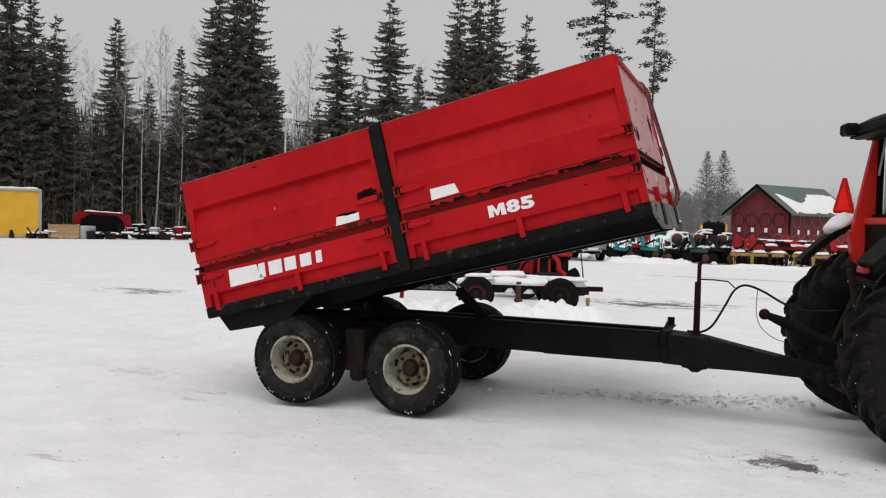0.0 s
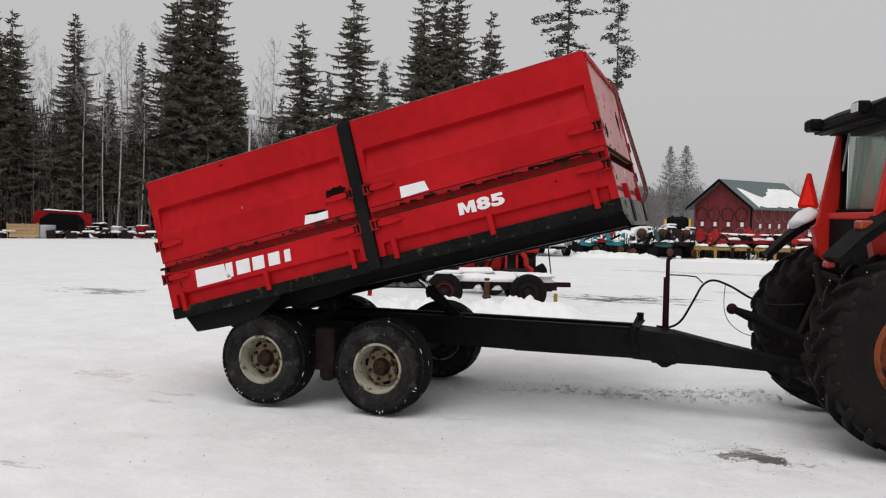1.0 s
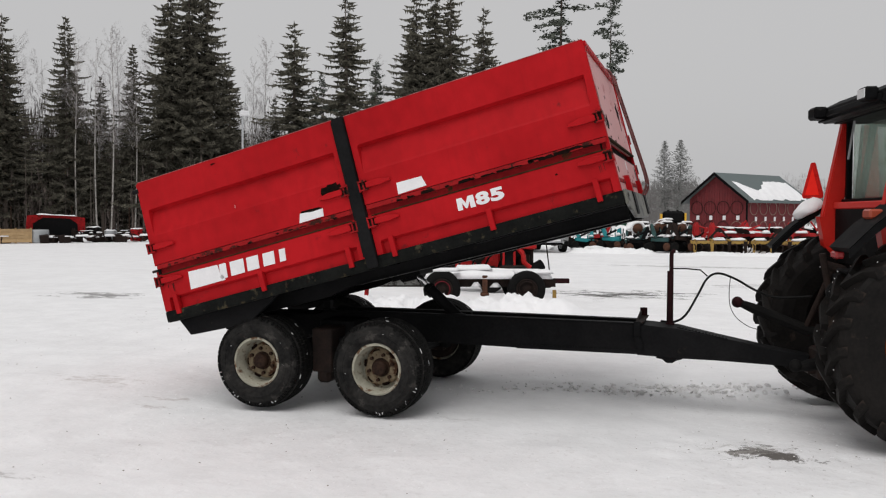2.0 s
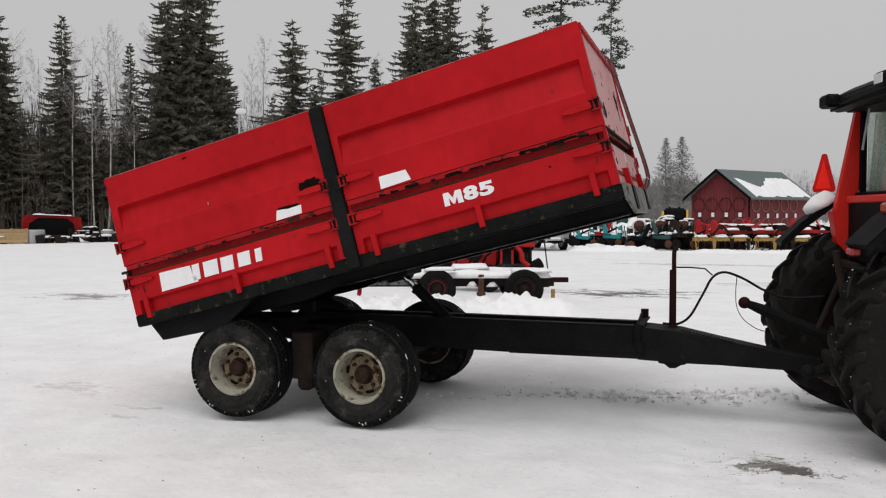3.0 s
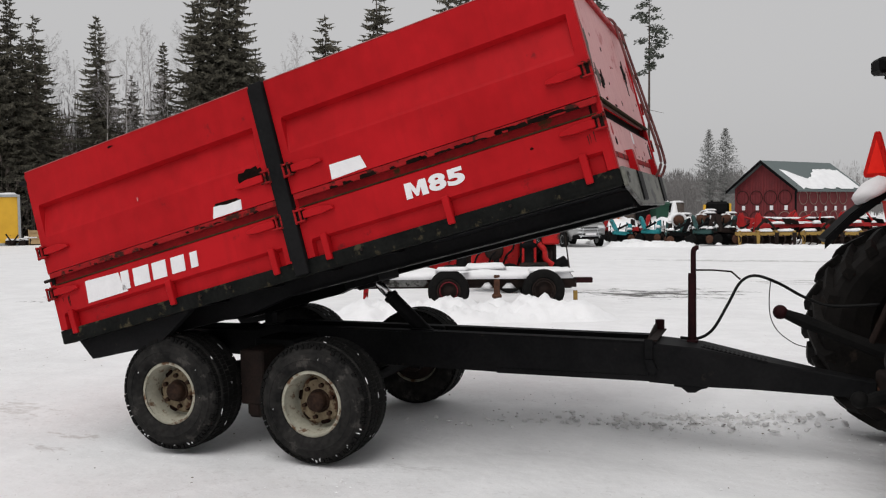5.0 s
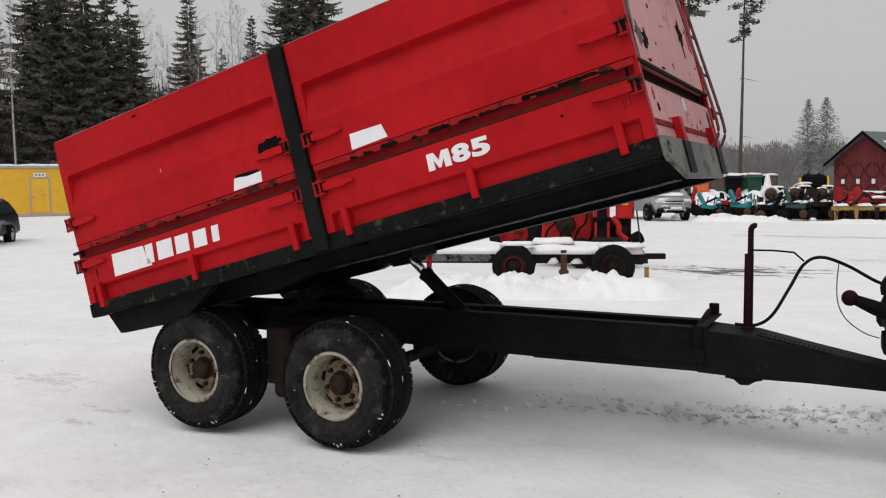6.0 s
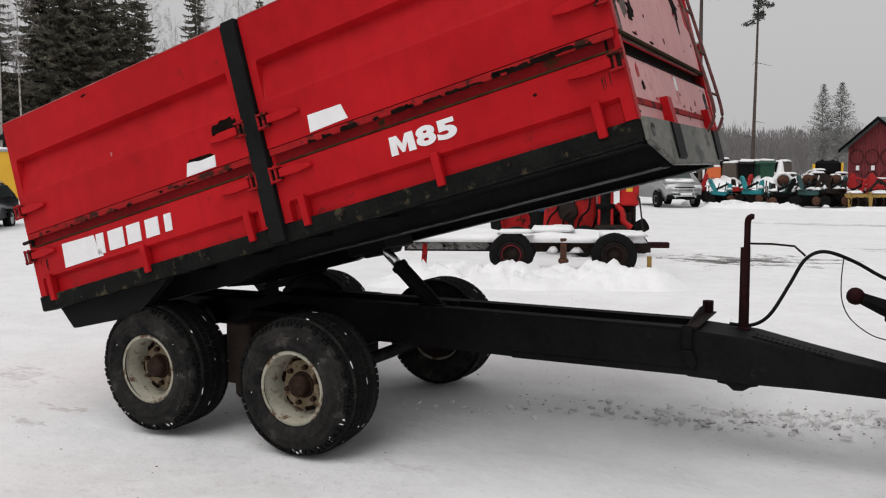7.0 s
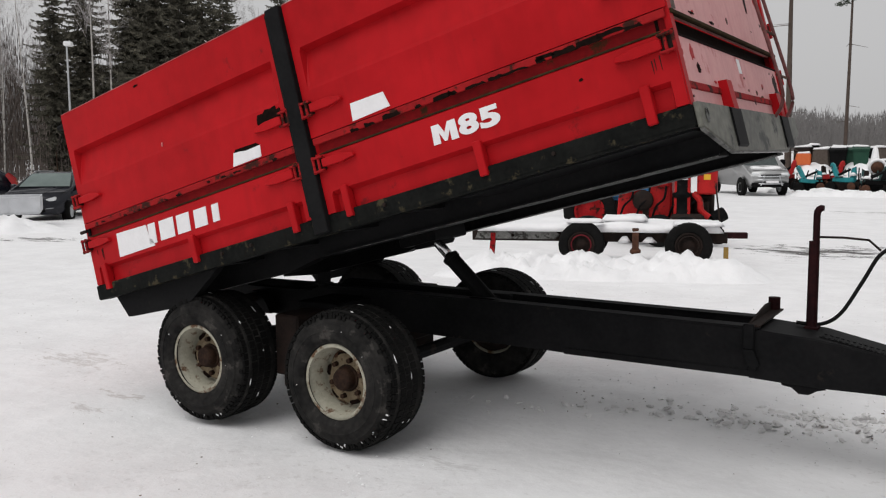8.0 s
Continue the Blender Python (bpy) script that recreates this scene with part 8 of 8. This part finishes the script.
# dark scrap with snow on top behind the bins
g = random.Random(88)
for k in range(9):
    x = -6.7 + 0.5 * k
    pile = root("scrap_block", "dark scrap under a cap of snow on the heap", "scrap", pose(x, 52.3 + g.uniform(-0.3, 0.3), 0.9, 0, 0, g.uniform(-25, 25)))
    w_, h_ = g.uniform(0.34, 0.52), g.uniform(1.05, 1.35)
    bm = prism(nb(), [(-w_, 0.0), (w_, 0.0), (w_ * g.uniform(0.8, 1.1), h_ - 0.1), (w_ * 0.6, h_), (-w_ * 0.7, h_), (-w_ * g.uniform(0.8, 1.1), h_ - 0.16)], -0.35, 0.35)
    bmesh.ops.bevel(bm, geom=list(bm.edges), offset=0.03, segments=1, affect="EDGES")
    part("casing", bm, (RUST_DARK, PLASTIC, BARK)[k % 3], pile)
    part("lying_snow", snow_cap(nb(), -w_ * 0.95, w_ * 0.95, -0.38, 0.35, h_ - 0.04, 0.15, k, 0.07), SNOW, pile, smooth=True)
scrap_part = root("machine_part", "orange machine part with snow on top", "machine part", pose(-6.37, 50.2, 1.05, 0, 0, 12))
part("casing", box(bx(-0.40, 0.40, -0.25, 0.25, 0.0, 0.70, 0.07), -0.44, 0.1, -0.2, 0.2, 0.1, 0.5, 0.04), ORANGE, scrap_part)
part("lying_snow", snow_cap(nb(), -0.36, 0.36, -0.22, 0.22, 0.68, 0.10, 5, 0.06), SNOW, scrap_part, smooth=True)
cone = root("snow_mound", "steep cone of snow heaped by the bins", "snow mound", pose(-2.62, 50.2, 0.9))
part("mound", lathe(nb(), [(0.50, 0.0), (0.36, -0.30), (0.22, -0.52), (0.17, -0.85), (0.13, -1.05), (0.07, -1.16), (0.0, -1.18)], 18), SNOW, cone, "", pose(0, 0, 0, -90), True)
build_bank("snow_bank", "snow heaped behind the machines", -7, 1.5, -2.6, 2.6, 2.9, 23, pose(-3.4, 55.0, 0, 0, 0, 0), 0.25, 0.3)
t = root("tank", "dark tank with yellow frame by the barn", "tank", pose(-0.05, 49.4, 0.90, 0, 0, 8) @ Matrix.Scale(0.60, 4))
part("body", box(nb(), -1.1, 1.1, -0.7, 0.7, 0.6, 1.9, 0.25), PLASTIC, t, "dark tank body")
part("frame_end", bx(-1.3, -1.12, -0.7, 0.7, 0.5, 1.6, 0.02), YELLOW, t, "yellow frame end")
part("frame_end", bx(1.12, 1.3, -0.7, 0.7, 0.5, 1.7, 0.02), YELLOW, t, "yellow frame end")
part("base", bx(-1.11, 1.11, -0.7, 0.7, -1.55, 0.62), RUST_DARK, t)
for x in (-0.5, 0.45):
    part("filler_cap", rod(nb(), (x, 0, 1.88), (x, 0, 2.02), 0.12, seg=12), PLASTIC, t)


# lamp posts and fence
def lamp_post(x, y, h, label):
    b = root("street_lamp", label, "lamp post", pose(x, y, 0, 0, 0, 40))
    part("pole", rod(nb(), (0, 0, -0.1), (0, 0, h), 0.085, 0.05, 10), GALV, b, "thin grey pole")
    part("lamp_head", box(nb(), -0.14, 0.34, -0.26, 0.26, h - 0.05, h + 0.22, 0.05), LAMP_WHITE, b, "pale lamp head with snow")
    return b


lamp_post(-22.6, 35.9, 7.28, "thin grey yard lamp with pale head")
lamp_post(-46.0, 30.0, 8.8, "thin grey yard lamp with pale head")


def fence():
    b = root("mesh_fence", "thin wire mesh fence with grey posts before the forest", "fence", pose(-42.5, 45.5, 0, 0, 0, 46))
    for k in range(11):
        part("post", rod(nb(), (-20 + 4 * k, 0, -0.1), (-20 + 4 * k, 0, 2.3), 0.035, seg=8), HUB, b)
    for z in (0.3, 0.8, 1.3, 1.8, 2.2):
        part("wire", rod(nb(), (-20, 0, z), (20, 0, z), 0.004, seg=4), RUST_DARK, b)


fence()

# ridge of churned snow lumps turned up by a tyre, uncountable
rng = random.Random(57)
bm = nb()
for k in range(330):
    u = rng.gauss(0.0, 0.55)
    x, y = 2.25 + 1.25 * u, 1.92 + 0.40 * u + rng.gauss(0, 0.15)
    r = rng.uniform(0.008, 0.030) * (1.25 if rng.random() < 0.12 else 1.0)
    lump = bmesh.ops.create_icosphere(bm, subdivisions=1, radius=1, matrix=Matrix.LocRotScale((x, y, 0.002 + 0.25 * r), Euler((rng.uniform(-0.5, 0.5), rng.uniform(-0.5, 0.5), rng.uniform(0, 6.3))), (r * rng.uniform(0.8, 1.7), r * rng.uniform(0.7, 1.2), r * rng.uniform(0.3, 0.75))))
    for v in lump["verts"]:
        v.co += Vector((rng.uniform(-0.2, 0.2), rng.uniform(-0.2, 0.2), rng.uniform(-0.15, 0.15))) * r
churn = new("churned_snow", finish(bm, "churned_snow"))
churn.data.materials.append(SNOW_DIRTY)
tagged(churn, "ridge of dirty churned snow lumps on the yard", "snow", kind="stuff")

# clods of churned snow and grit on the yard, uncountable
rng = random.Random(91)
verts, faces = [], []
mats = []
for k in range(2600):
    if k < 420:
        x, y = rng.gauss(2.4, 0.85), rng.gauss(1.95, 0.26)
    elif k < 470:
        x, y = rng.gauss(3.14, 0.4), rng.gauss(-0.24, 0.2)
    else:
        x, y = rng.uniform(-7, 6), rng.uniform(-3.5, 7)
    s = rng.uniform(0.003, 0.010) * (1.1 if k < 420 else 0.7)
    off = len(verts)
    for dx, dy, dz in ((-1, -1, -0.6), (1.2, -0.8, -0.6), (0.9, 1, -0.6), (-0.9, 1.1, -0.6), (0.1 + rng.uniform(-0.4, 0.4), rng.uniform(-0.4, 0.4), rng.uniform(0.0, 0.5))):
        verts.append((x + s * dx * rng.uniform(0.7, 1.3), y + s * dy * rng.uniform(0.7, 1.3), 0.006 + s * dz))
    for f in ((0, 1, 4), (1, 2, 4), (2, 3, 4), (3, 0, 4)):
        faces.append(tuple(off + i for i in f))
    dark = rng.random() < (0.14 if k < 420 else 0.7 if k < 470 else 0.22)
    mats += [1 if dark else 0] * 4
me = bpy.data.meshes.new("snow_clods")
me.from_pydata(verts, [], faces)
me.materials.append(SNOW)
me.materials.append(GRIT)
me.polygons.foreach_set("material_index", mats)
tagged(new("snow_clods", me), "loose clods of snow and grit on the yard", "snow", kind="stuff")
